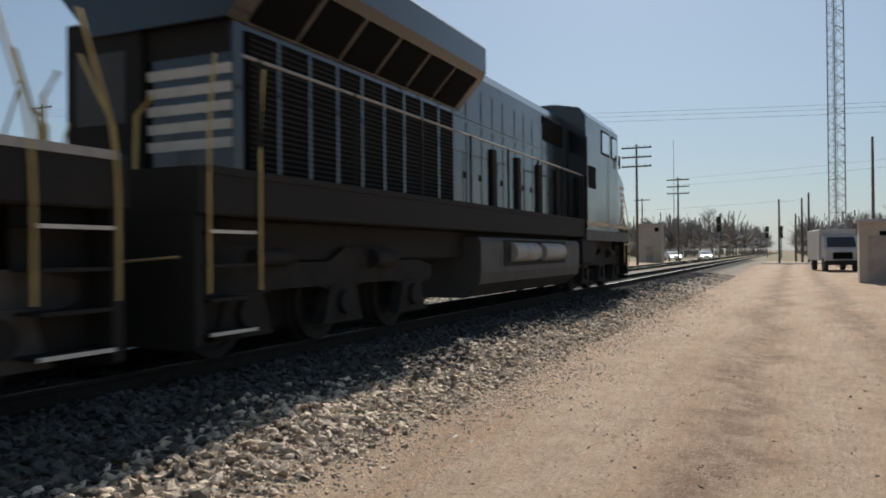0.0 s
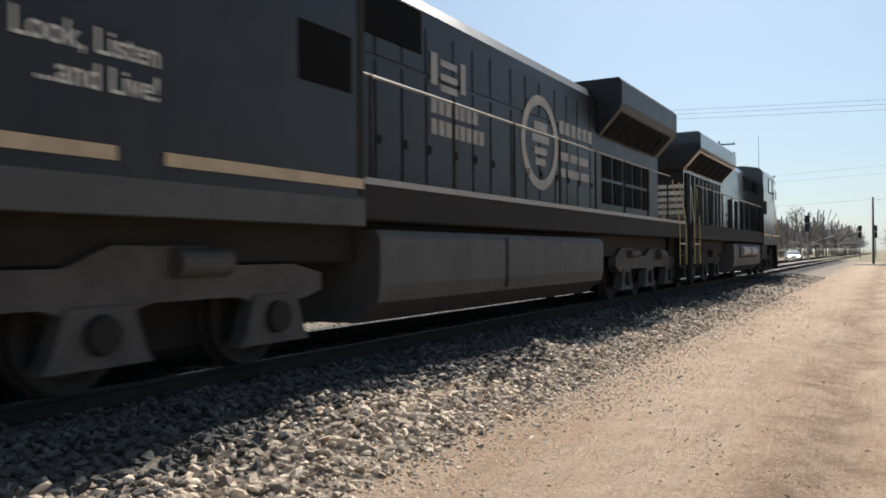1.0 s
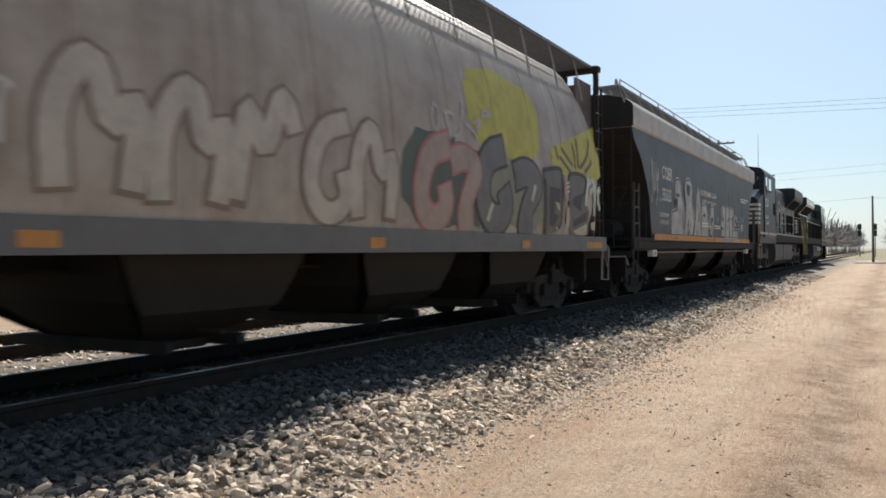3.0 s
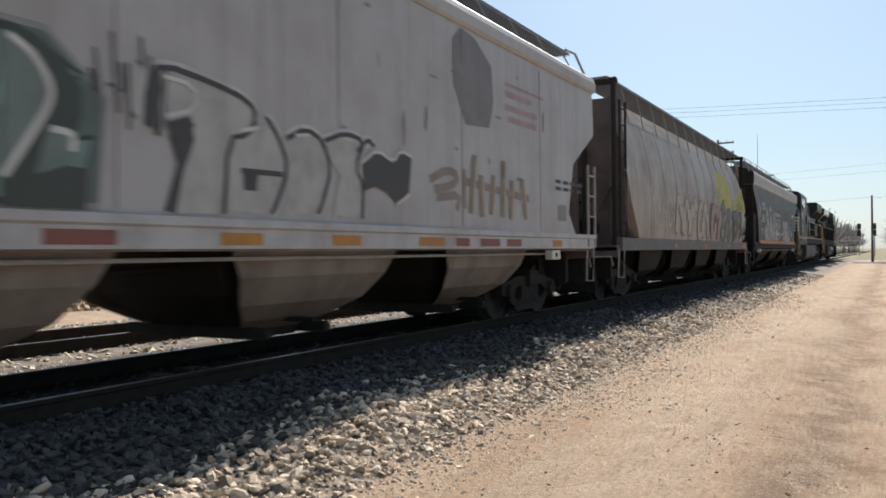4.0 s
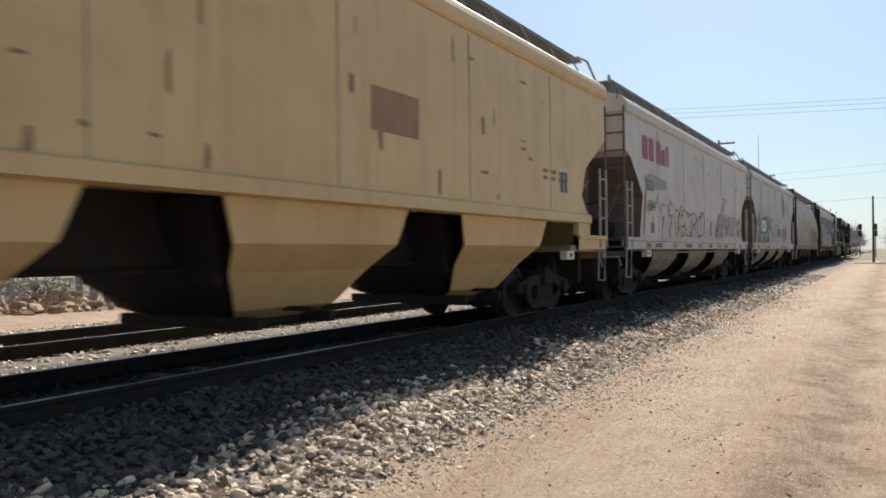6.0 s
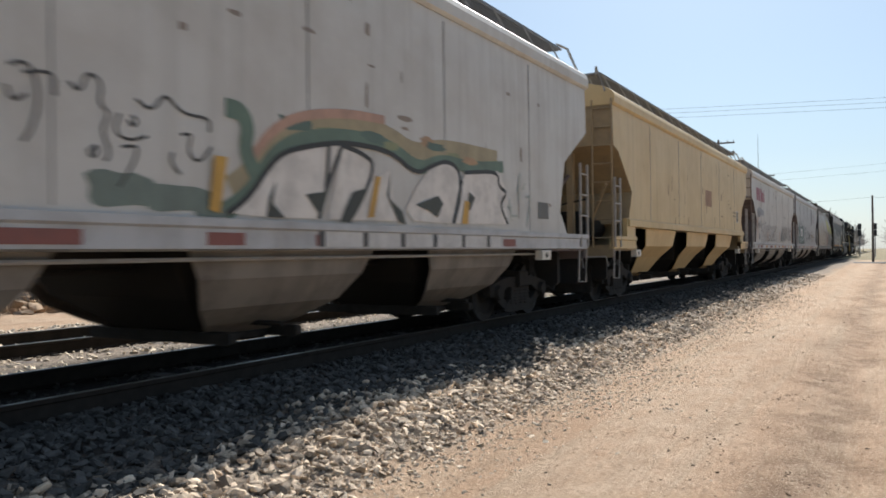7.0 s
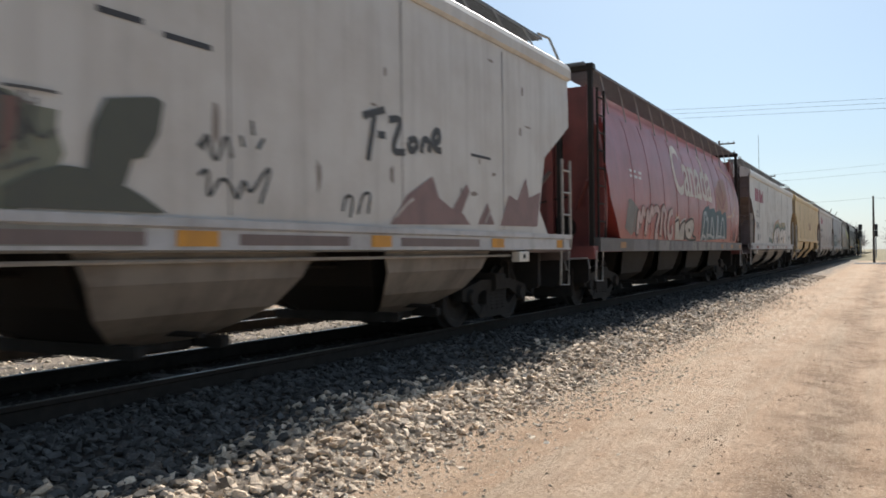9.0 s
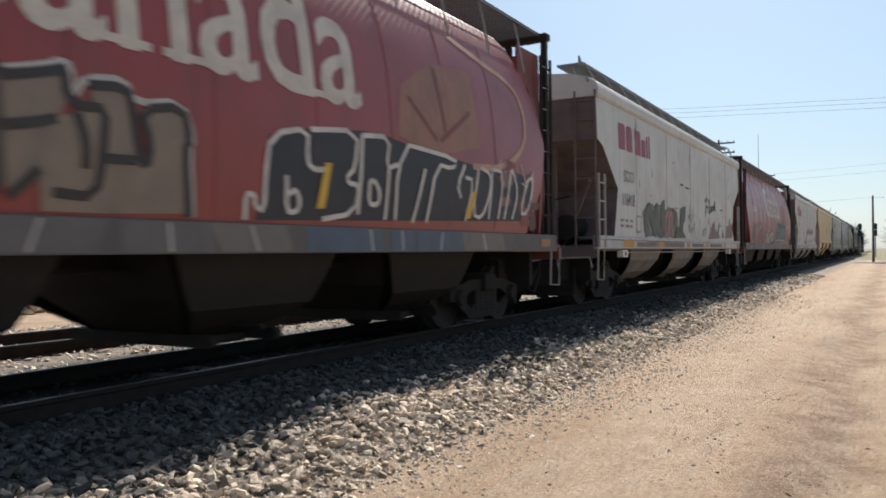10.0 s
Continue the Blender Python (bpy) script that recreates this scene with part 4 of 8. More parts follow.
def cylinder_hopper(u, L, paint, label, end_paint=MAROON, sill=BLACK, group="cylindrical grain hopper cars"):
    """A cylindrical covered hopper: bowed sides, round ends, tall end frames, roof walkway."""
    car = thing("hopper_car", label, "railway car", pose(XT, u, ZR), group)
    outline = [(1.75, 1.36), (L - 1.55, 1.36), (L - 0.95, 2.2), (L - 0.75, 2.9), (L - 1.0, 3.6), (L - 1.45, 4.62), (1.45, 4.62), (1.0, 3.6), (0.75, 2.9), (0.95, 2.2)]
    hull(car, "body", outline, side_curved, paint, "")
    for y, s in ((0.9, -1), (L - 0.9, 1)):
        ring = []
        for k in range(15):
            z = 1.42 + 2.86 * k / 14
            ring.append((side_curved(z) - 0.05, z))
        ring = ring + [(-x, z) for x, z in reversed(ring)]
        a, b = sorted((y, y + s * 0.18))
        part("end_bulkhead", Geo().along(ring, a, b), end_paint, car, "rounded end bulkhead")
    for s in (-1, 1):
        part("side_sill", Geo().along([(s * 1.45, 1.13), (s * 1.60, 1.13), (s * 1.60, 1.40), (s * 1.45, 1.42)], 0.3, L - 0.3), sill, car, "side sill")
        for y in (0.32, L - 0.32):
            part("end_frame_post", Geo().box(s * 1.42 - 0.045, s * 1.42 + 0.045, y - 0.05, y + 0.05, 1.2, 4.78, 0.01), BLACK, car, "tall dark end frame post")
            part("end_frame_post", Geo().box(s * 0.75 - 0.05, s * 0.75 + 0.05, y - 0.05, y + 0.05, 1.2, 4.75, 0.01), BLACK, car)
        stirrup(car, s * 1.58, 0.1, 0.5, LADDER)
        stirrup(car, s * 1.58, L - 0.5, L - 0.1, LADDER)
        ladder(car, s * 1.54, 0.36, 0.78, 1.2, 4.4, 9, BLACK)
        ladder(car, s * 1.54, L - 0.78, L - 0.36, 1.2, 4.4, 9, BLACK)
    for y in (0.32, L - 0.32):
        part("end_frame_beam", Geo().box(-1.5, 1.5, y - 0.08, y + 0.08, 4.76, 4.88, 0.01), BLACK, car)
    for y in (0.55, L - 0.6):
        part("end_sheet", Geo().box(-1.34, 1.34, y, y + 0.05, 1.24, 4.5), end_paint, car, "flat end sheet behind the frame posts")
    for s in (-1, 1):
        for a, b in ((0.37, 1.25), (L - 1.25, L - 0.37)):
            part("corner_sheet", Geo().box(s * 1.31 - 0.02, s * 1.31 + 0.02, a, b, 1.24, 4.5), end_paint, car, "dull maroon corner sheet")
    bays(car, L, 4, BLACK, 1.30, reach=0.12)
    end_gear(car, L, 4.3, BLACK, LADDER, end_paint)
    part("hatch_cover", Geo().box(-0.42, 0.42, 1.4, L - 1.4, 4.56, 4.80, 0.05), paint, car, "long roof hatch cover")
    for s in (-1, 1):
        walkway = part("roof_walkway", grating(s * 0.98 - 0.36, s * 0.98 + 0.36, 0.1, L - 0.1, 4.84, 4.89), GRATE, car, "steel grating roof walkway")
        k = 1.3
        while k < L - 1.2:
            g = Geo().tube([(s * 1.30, k, 4.84), (s * 1.36, k, 4.6), (s * 1.47, k, 4.02)], 0.016, 5)
            part("walkway_bracket", g, LADDER, walkway)
            k += 1.25
    for y in (1.95, L - 1.95):
        freight_truck(car, y)
    for k in range(1, 11):
        y = 1.3 + (L - 2.6) * k / 11
        ring = [(side_curved(1.45 + 2.7 * i / 16) + 0.003, y, 1.45 + 2.7 * i / 16) for i in range(17)]
        part("weld_seam", Geo().tube(ring, 0.0045, 4), paint, car)
    return car


# ---------------------------------------------------------------- locomotives
def engine_truck(eng, y, dust):
    base = part("truck_bolster", Geo().box(-1.0, 1.0, y - 0.3, y + 0.3, 0.6, 1.0, 0.04), dust, eng, "dusty three-axle truck")
    for s in (-1, 1):
        x0, x1 = (1.02, 1.20) if s > 0 else (-1.20, -1.02)
        ring = [(-2.75, 0.78), (-2.75, 1.0), (-2.3, 1.22), (-1.4, 1.22), (-1.0, 1.02), (-0.3, 1.02), (0.1, 1.20), (1.1, 1.20), (1.4, 1.02), (2.3, 1.02), (2.75, 0.92), (2.75, 0.74)]
        low = [(2.45, 0.66), (1.7, 0.66), (1.5, 0.72), (0.5, 0.72), (0.3, 0.66), (-0.3, 0.66), (-0.5, 0.72), (-1.5, 0.72), (-1.7, 0.66), (-2.45, 0.66)]
        fr = part("side_frame", Geo().across([(y + a, b) for a, b in reversed(ring + low)], x0, x1), dust, base)
        for d in (-2.0, 0.0, 2.0):
            g = Geo().across([(y + d - 0.50, 0.24), (y + d + 0.50, 0.24), (y + d + 0.42, 0.36), (y + d + 0.30, 0.72), (y + d - 0.30, 0.72), (y + d - 0.42, 0.36)], x0 + 0.02, x1 + 0.03)
            part("pedestal", g, dust, fr)
            xx = x1 + 0.03 if s > 0 else x0 - 0.03
            part("bearing_cap", Geo().disc(xx - 0.02, xx + s * 0.07, y + d, 0.50, 0.17, 18, 0.15), BLACK, fr)
        part("shock_absorber", Geo().drum(s * 1.25, 1.08, y - 1.9, y - 1.2, 0.09), dust, fr)
        part("brake_cylinder", Geo().drum(s * 1.24, 1.05, y + 0.7, y + 1.3, 0.13), dust, fr)
    for d in (-1.0, 1.0):
        part("traction_motor", Geo().box(-0.66, 0.66, y + d - 0.62, y + d + 0.62, 0.16, 0.95, 0.08), BLACK, base)
    for d in (-2.0, 0.0, 2.0):
        w = part("wheelset", shared("big_wheel", wheel_mesh), WHEEL, base)
        w.location = (0, y + d, 0.50)
        w.scale = (1.0, 1.0989, 1.0989)
        WHEELS.append(w)


def round_rail(pts):
    """Rounds the bends of a bar in space."""
    pts = [Vector(p) for p in pts]
    for _ in range(2):
        q = [pts[0]]
        for a, b in zip(pts, pts[1:]):
            q += [a.lerp(b, 0.25), a.lerp(b, 0.75)]
        pts = q + [pts[-1]]
    return pts


def locomotive(u, flip, label, paint, lead, L=20.9, end=1.15):
    """A six-axle road engine; built with its cab at the far end, turned end for end by flip."""
    eng = thing("locomotive", label, "locomotive", pose(XT, u, ZR), "locomotives")
    G = (lambda: Geo(L)) if flip else (lambda: Geo())

    def yy(q):
        return q if flip else L - q

    y = lambda q: L - q
    part("underframe", G().box(-1.5, 1.5, 0.0, L, 1.50, 1.96, 0.02), BLACK, eng, "black underframe and walkway deck")
    # pale strip paints the lit line along the second engine's deck edge
    part("walkway_edge", G().box(1.48, 1.515, 0.1, L - 6.1, 1.90, 1.975), LADDER if not lead else BLACK, eng, "walkway edge, lit line painted pale on the second engine")
    part("air_duct", G().box(-1.12, 1.12, 0.9, L - 0.9, 1.02, 1.51, 0.03), BLACK, eng)
    # hood with its roof chamfers
    hz = 4.76 if flip else 4.80
    half = [(0.98, 1.96), (0.98, hz - 0.28), (0.84, hz - 0.06), (0.6, hz)]
    ring = half + [(-a, b) for a, b in reversed(half)]
    hood = part("hood", G().along(list(reversed(ring)), end, L - 6.0), paint, eng, "long engine hood")
    # doors in rows along the hood
    k, n = 6.3, 0
    while k < 15.3:
        w = 0.62 if n % 3 else 0.78
        d = part("hood_door", G().box(0.975, 1.0, y(k + w - 0.03), y(k + 0.03), 2.06, 3.55, 0.004), paint, hood)
        part("latch", G().box(0.998, 1.02, y(k + 0.12), y(k + 0.08), 2.5, 2.62), BLACK, d)
        part("hood_door", G().box(0.975, 0.995, y(k + w - 0.03), y(k + 0.03), 3.62, 4.25, 0.004), paint, hood)
        k += w
        n += 1
    # radiator with flared wings
    r0, r1 = (15.7, 20.75) if flip else (13.5, 19.9)
    up = 0.14 if flip else 0.05
    half = [(1.0, 3.70), (1.50, 4.24), (1.55, 4.32 + up / 2), (1.55, 4.72 + up), (1.48, 4.80 + up)]
    ring = half + [(-a, b) for a, b in reversed(half)]
    rad = part("radiator", G().along(list(reversed(ring)), y(r1), y(r0)), paint, eng, "wide flared radiator housing")
    for k in range(6):
        a = r0 + 0.25 + (r1 - r0 - 0.5) * k / 6
        b = a + (r1 - r0 - 0.5) / 6 - 0.12
        part("grille", G().add([(1.03, y(a), 3.72), (1.03, y(b), 3.72), (1.47, y(b), 4.195), (1.47, y(a), 4.195)], [(0, 1, 2, 3)]).add(
            [(1.04, y(a), 3.715), (1.04, y(b), 3.715), (1.48, y(b), 4.19), (1.48, y(a), 4.19)], [(0, 1, 2, 3)]), DARKOPEN, rad)
    for k in range(5):
        a = r0 + 0.35 + k * 0.82
        for z0, z1 in ((2.22, 2.72), (2.80, 3.32)):
            part("grille", G().box(0.985, 1.006, y(a + 0.6), y(a), z0, z1, 0.004), DARKOPEN, hood, "dark louvred opening")
    if lead:
        bay = part("louvre_panel", G().box(0.97, 1.012, y(19.55), y(13.7), 2.02, 3.62, 0.004), DARKOPEN, hood, "matt black louvred radiator bay")
        for k in range(9):
            a = 13.75 + 0.65 * k
            part("panel_post", G().box(1.008, 1.03, y(a + 0.07), y(a), 2.02, 3.62, 0.004), paint, bay)
        for k in range(22):
            z = 2.10 + 0.068 * k
            part("slat", G().box(1.008, 1.022, y(19.5), y(13.8), z, z + 0.022), BLACK, bay)
        part("hood_end_panel", G().box(-0.26, 0.93, end - 0.010, end - 0.001, 3.36, 4.40, 0.002), BLACK, hood)
        for k in range(4):
            a = 7.0 + 1.55 * k
            part("cabinet_post", G().box(0.99, 1.06, y(a + 0.22), y(a), 1.98, 3.2, 0.01), BLACK, hood, "black cabinet between the hood doors")
    # stack, horn and roof boxes
    part("exhaust_stack", G().box(-0.35, 0.35, y(11.2), y(10.4), 4.6, 4.92, 0.05), BLACK, eng)
    part("air_filter_box", G().box(-0.7, 0.7, y(14.0), y(12.6), 4.55, 4.82, 0.08), paint, eng)
    part("dark_grille", G().box(0.80, 1.01, y(8.2), y(6.5), 3.85, 4.45, 0.01), DARKOPEN, eng, "dark intake grille")
    part("horn", G().drum(0.5, 4.78, y(7.2), y(6.8), 0.05, 8).drum(0.62, 4.78, y(7.25), y(6.8), 0.06, 8), LADDER, eng)
    # cab block and nose
    half = [(1.54, 1.62), (1.54, 4.76), (1.36, 4.98), (0.7, 5.10)]
    ring = half + [(-a, b) for a, b in reversed(half)]
    cab = part("cab", G().along(list(reversed(ring)), y(6.1), y(1.95)), paint, eng, "wide engine cab")
    part("visor", G().box(-1.5, 1.5, y(1.97), y(1.72), 4.74, 4.79, 0.01), paint, cab)
    nose = [(1.50, 1.62), (1.50, 3.50), (1.32, 3.70), (-1.32, 3.70), (-1.50, 3.50), (-1.50, 1.62)]
    n = len(nose)
    vs = [(a, y(2.0), b + (0.26 if b > 3 else 0)) for a, b in nose] + [(a * 0.96, y(0.62), b - (0.16 if b > 3 else 0)) for a, b in nose]
    nose_part = part("nose", G().add(vs, [(i, n + i, n + (i + 1) % n, (i + 1) % n) for i in range(n)] + [tuple(range(n)), tuple(range(2 * n - 1, n - 1, -1))]), paint, eng, "short wide nose")
    top = [(-1.32, y(1.93), 3.965), (1.32, y(1.93), 3.965), (1.26, y(0.60), 3.56), (-1.26, y(0.60), 3.56)]
    top += [(a, b, c - 0.03) for a, b, c in top]
    # white stands for sunlight on the black slope of the second engine's nose
    part("nose_top", G().add(top, [(0, 1, 2, 3), (7, 6, 5, 4), (0, 4, 5, 1), (1, 5, 6, 2), (2, 6, 7, 3), (3, 7, 4, 0)]), STRIPEWHITE if flip else paint, nose_part, "sloping nose top, its sunlight painted white on the second engine")
    # stripes wrap the nose and the far hood end
    for k in range(5):
        z0 = 2.30 + 0.205 * k
        part("stripe", G().box(-1.46, 1.46, y(0.612), y(0.598), z0, z0 + 0.115), STRIPEWHITE, nose_part)
        tip = 1.25 - 0.06 * (4 - k)
        part("stripe", G().add([(1.452, y(0.60), z0), (1.475, y(tip - 0.06), z0), (1.475, y(tip), z0 + 0.115), (1.452, y(0.60), z0 + 0.115)], [(0, 1, 2, 3)]), STRIPEWHITE, nose_part)
        part("stripe", G().box(-0.96 if flip else -0.26, 0.96, end - 0.012, end - 0.002, z0, z0 + 0.115), STRIPEWHITE, hood)
    if not flip:
        box = part("end_cabinet", G().box(-1.45, -0.28, end - 0.10, end + 0.9, 1.96, 3.9, 0.02), BLACK, eng, "black end cabinet")
        part("cabinet_door", G().box(-1.28, -0.50, end - 0.112, end - 0.101, 2.66, 3.50, 0.004), TANKGREY, box, "dusty grey cabinet door")
        for pts in (((-1.12, 3.38), (-0.90, 2.85), (-0.76, 2.5), (-0.70, 1.9)), ((-0.14, 3.2), (0.12, 2.75), (0.33, 2.41), (0.40, 1.9))):
            part("end_rail", G().tube([(a, 0.10, b) for a, b in pts], 0.02), RAILING, eng, "bent cream-yellow end rail")
    # windows
    for a, b in ((2.25, 2.85), (3.3, 4.2)):
        fr = part("window_frame", G().box(1.535, 1.556, y(b + 0.06), y(a - 0.06), 3.92, 4.62, 0.005), BLACK, cab)
        part("pane", G().box(1.555, 1.562, y(b), y(a), 3.98, 4.56), WINDOW, fr)
    for x in (-0.95, 0.0, 0.95):
        part("pane", G().box(x - 0.36, x + 0.36, y(1.952), y(1.938), 4.0, 4.58), WINDOW, cab)
    part("side_opening", G().box(1.53, 1.551, y(5.85), y(5.0), 2.85, 3.45, 0.004), DARKOPEN, cab, "dark recessed side opening")
    part("rivet_strip", G().box(1.535, 1.55, y(6.08), y(5.98), 1.75, 4.2), BLACK, cab)
    # sill skirt and its stripe
    part("sill_skirt", G().box(1.44, 1.545, y(6.1), y(0.25), 1.42, 1.72, 0.01), TANKGREY, eng, "grey skirt below the cab")
    for a, b in ((0.25, 2.9), (3.35, 6.05)):
        part("sill_stripe", G().box(1.546, 1.556, y(b), y(a), 1.83, 1.94), SILLTAN, eng, "tan reflective stripe")
    # tank
    ring = [(1.1, 0.30), (1.42, 0.55), (1.46, 0.75), (1.46, 1.30), (1.40, 1.40), (-1.40, 1.40), (-1.46, 1.30), (-1.46, 0.75), (-1.42, 0.55), (-1.1, 0.30)]
    t0, t1 = (6.5, 14.6) if flip else (6.6, 13.6)
    tank = part("fuel_tank", G().along(list(reversed(ring)), y(t1), y(t0)), TANKGREY, eng, "dusty grey fuel tank")
    if flip:
        part("seam", G().box(1.455, 1.468, y(t0 + 3.5), y(t0 + 3.4), 0.6, 1.35), BLACK, tank)
    else:
        part("recess", G().box(1.455, 1.47, y(12.4), y(8.0), 0.85, 1.36), BLACK, tank)
        for a in (8.4, 10.4):
            part("air_reservoir", G().drum(1.42, 1.12, y(a + 1.6), y(a), 0.2), LADDER, tank, "pale air reservoir drum")
        part("equipment_box", G().box(1.0, 1.5, y(6.4), y(4.9), 0.8, 1.45, 0.02), BLACK, eng)
    for q in (3.0, L - 3.0):
        engine_truck(eng, yy(q), TRUCKDUST if flip else TRUCKGREY)
    # end steps, plates and handrails
    for q, s in ((0.0, 1), (L, -1)):
        e = q
        a, b = sorted((y(e), y(e + s * 0.12)))
        part("pilot_plate", G().box(-1.45, 1.45, a, b, 0.22, 1.55, 0.03), BLACK, eng, "black end plate")
        for side in (-1, 1):
            a, b = sorted((y(e + s * 0.15), y(e + s * 0.85)))
            well = part("step_well", G().box(side * 1.18 - 0.02, side * 1.18 + 0.02, a, b, 0.3, 1.5), BLACK, eng)
            for k in range(4):
                z = 0.34 + k * 0.33
                part("step", G().box(min(side * 1.2, side * 1.5), max(side * 1.2, side * 1.5), a, b, z, z + 0.025), BLACK, well)
                part("step_edge", G().box(side * 1.5 - 0.012, side * 1.5 + 0.012, a, b, z - 0.004, z + 0.03), STRIPEWHITE if k in (0, 3) else BLACK, well)
            for d in (0.12, 0.90):
                rail = [(side * 1.52, y(e + s * d), 0.75), (side * 1.52, y(e + s * d), 2.0), (side * 1.45, y(e + s * (d + 0.10)), 2.5), (side * 1.38, y(e + s * (d + 0.26)), 3.1)]
                part("grab_rail", G().tube(round_rail(rail), 0.016, 8), RAILING, eng, "cream-yellow step handrail")
        for x in (-0.6, 0.6):
            part("end_rail", G().tube([(x, y(e + s * 0.1), 1.7), (x * 1.05, y(e + s * 0.1), 2.5), (x * 1.4, y(e + s * 0.12), 2.7)], 0.02), RAILING, eng)
        coupler(eng, yy(q) , (-1 if (yy(q) < 1) else 1))
        part("cut_lever", G().tube([(-1.3, y(e - s * 0.06), 1.1), (0, y(e - s * 0.1), 1.02), (1.3, y(e - s * 0.06), 1.1)], 0.016), RAILING, eng)
    # walkway handrail along the hood
    pts = [(1.47, y(6.15), 3.14), (1.47, y(14), 3.14), (1.47, y(20.2), 3.14)]
    rail = part("handrail", G().tube(pts, 0.02), LADDER, eng, "pale walkway handrail")
    k = 6.3
    while k < 20:
        part("stanchion", G().tube([(1.48, y(k), 1.9), (1.48, y(k), 3.15)], 0.024), BLACK, rail)
        k += 1.95
    part("headlight", G().drum(-0.12, 4.70, y(1.96), y(1.90), 0.08, 12).drum(0.12, 4.70, y(1.96), y(1.90), 0.08, 12), LADDER, cab)
    part("antenna", G().pipe(0.2, y(3.6), 4.96, 5.15, 0.03, 8), BLACK, cab)
    part("roof_unit", G().box(-0.5, 0.5, y(5.2), y(4.0), 4.96, 5.10, 0.05), BLACK, cab, "roof air-conditioning box")
    part("mirror", G().box(1.6, 1.63, y(2.15), y(2.0), 3.7, 4.1), BLACK, cab)
    return eng


# ---------------------------------------------------------------- far things
def bare_tree(name, h, seed, label, spread=0.5):
    """A leafless tree: tapered trunk and limbs, and a crown of fine twigs."""
    r = random.Random(seed)
    limbs, twigs = Geo(), Geo()

    def branch(p, d, length, rad, depth):
        g = limbs if depth < 3 else twigs
        q = p + d * length
        a = d.cross(Vector((0.3, 0.2, 1))).normalized()
        b = d.cross(a)
        n = 5 if depth < 2 else 3
        vs = [tuple(p + (a * math.cos(6.283 * k / n) + b * math.sin(6.283 * k / n)) * rad) for k in range(n)]
        vs += [tuple(q + (a * math.cos(6.283 * k / n) + b * math.sin(6.283 * k / n)) * rad * 0.6) for k in range(n)]
        g.add(vs, [(k, (k + 1) % n, n + (k + 1) % n, n + k) for k in range(n)])
        if depth >= 6:
            return
        for _ in range(3 if depth in (1, 2, 3, 4) else 2):
            e = (d + Vector((r.uniform(-1, 1), r.uniform(-1, 1), r.uniform(-0.35, 0.8))) * (spread + 0.12 * depth)).normalized()
            branch(p + d * length * r.uniform(0.55, 1.0), e, length * r.uniform(0.55, 0.82), rad * 0.58, depth + 1)

    branch(Vector((0, 0, -0.1)), Vector((0.03, 0.02, 1)).normalized(), h * 0.30, h * 0.022, 0)
    t = thing(name, label, "tree", group="bare trees")
    part("trunk", limbs, BARK, t)
    part("crown", twigs, BARK, t, "fine leafless twigs")
    return t


def far_woods(seed):
    """Woods along the horizon: many small leafless crowns in one mesh, each a trunk with twigs fanning up and out."""
    r = random.Random(seed)
    g = Geo()
    for _ in range(2000):
        y = r.uniform(180, 430)
        x = r.uniform(-270, 170) if r.random() < 0.45 else r.uniform(-100, 15)
        if -10 < x < 1.5:
            continue
        h = r.uniform(6.5, 12.0)
        c = Vector((x, y, h * 0.35))
        for _ in range(30):
            a, e = r.uniform(0, 6.28), r.uniform(-0.1, 1.5)
            k = h * r.uniform(0.35, 0.62)
            tip = c + Vector((math.cos(a) * math.cos(e) * k * 0.75, math.sin(a) * math.cos(e) * k * 0.75, math.sin(e) * k))
            d = Vector((-math.sin(a), math.cos(a), 0)) * r.uniform(0.03, 0.10)
            w = Vector((0, 0, 0.06))
            g.add([tuple(c - d), tuple(c + d), tuple(tip + d * 1.6), tuple(tip - d * 1.6), tuple(c + w), tuple(tip + w)], [(0, 1, 2, 3), (1, 4, 5, 2), (4, 0, 3, 5)])
        g.add([(x - 0.14, y, 0), (x + 0.14, y, 0), (x, y + 0.2, 0), tuple(c)], [(0, 1, 3), (1, 2, 3), (2, 0, 3)])
    return tagged(part("far_woods", g, BARK), "distant grey-brown leafless woods", "woods", kind="stuff")


def utility_pole(x, y, h, arms, label, r=0.15):
    p = thing("utility_pole", label, "utility pole", pose(x, y, 0), "utility poles")
    part("pole", Geo().pipe(0, 0, -0.3, h, r, 10, r * 0.65), WOODPOLE, p)
    for k in range(arms):
        z = h - 0.35 - k * 0.95
        arm = part("crossarm", Geo().box(-1.5, 1.5, -0.06, 0.06, z - 0.07, z + 0.07), WOODPOLE, p)
        for i in range(6):
            part("insulator", Geo().pipe(-1.4 + i * 0.56, 0, z + 0.07, z + 0.22, 0.04, 8), LADDER, arm)
    return p


def wires(name, a, b, rows, sag, label):
    g = Geo()
    for (dx, dz) in rows:
        pts = []
        for k in range(13):
            t = k / 12
            pts.append((a[0] + (b[0] - a[0]) * t + dx, a[1] + (b[1] - a[1]) * t, a[2] + (b[2] - a[2]) * t + dz - sag * 4 * t * (1 - t)))
        g.tube(pts, 0.009, 4)
    return tagged(part(name, g, WIRE), label, "power line")


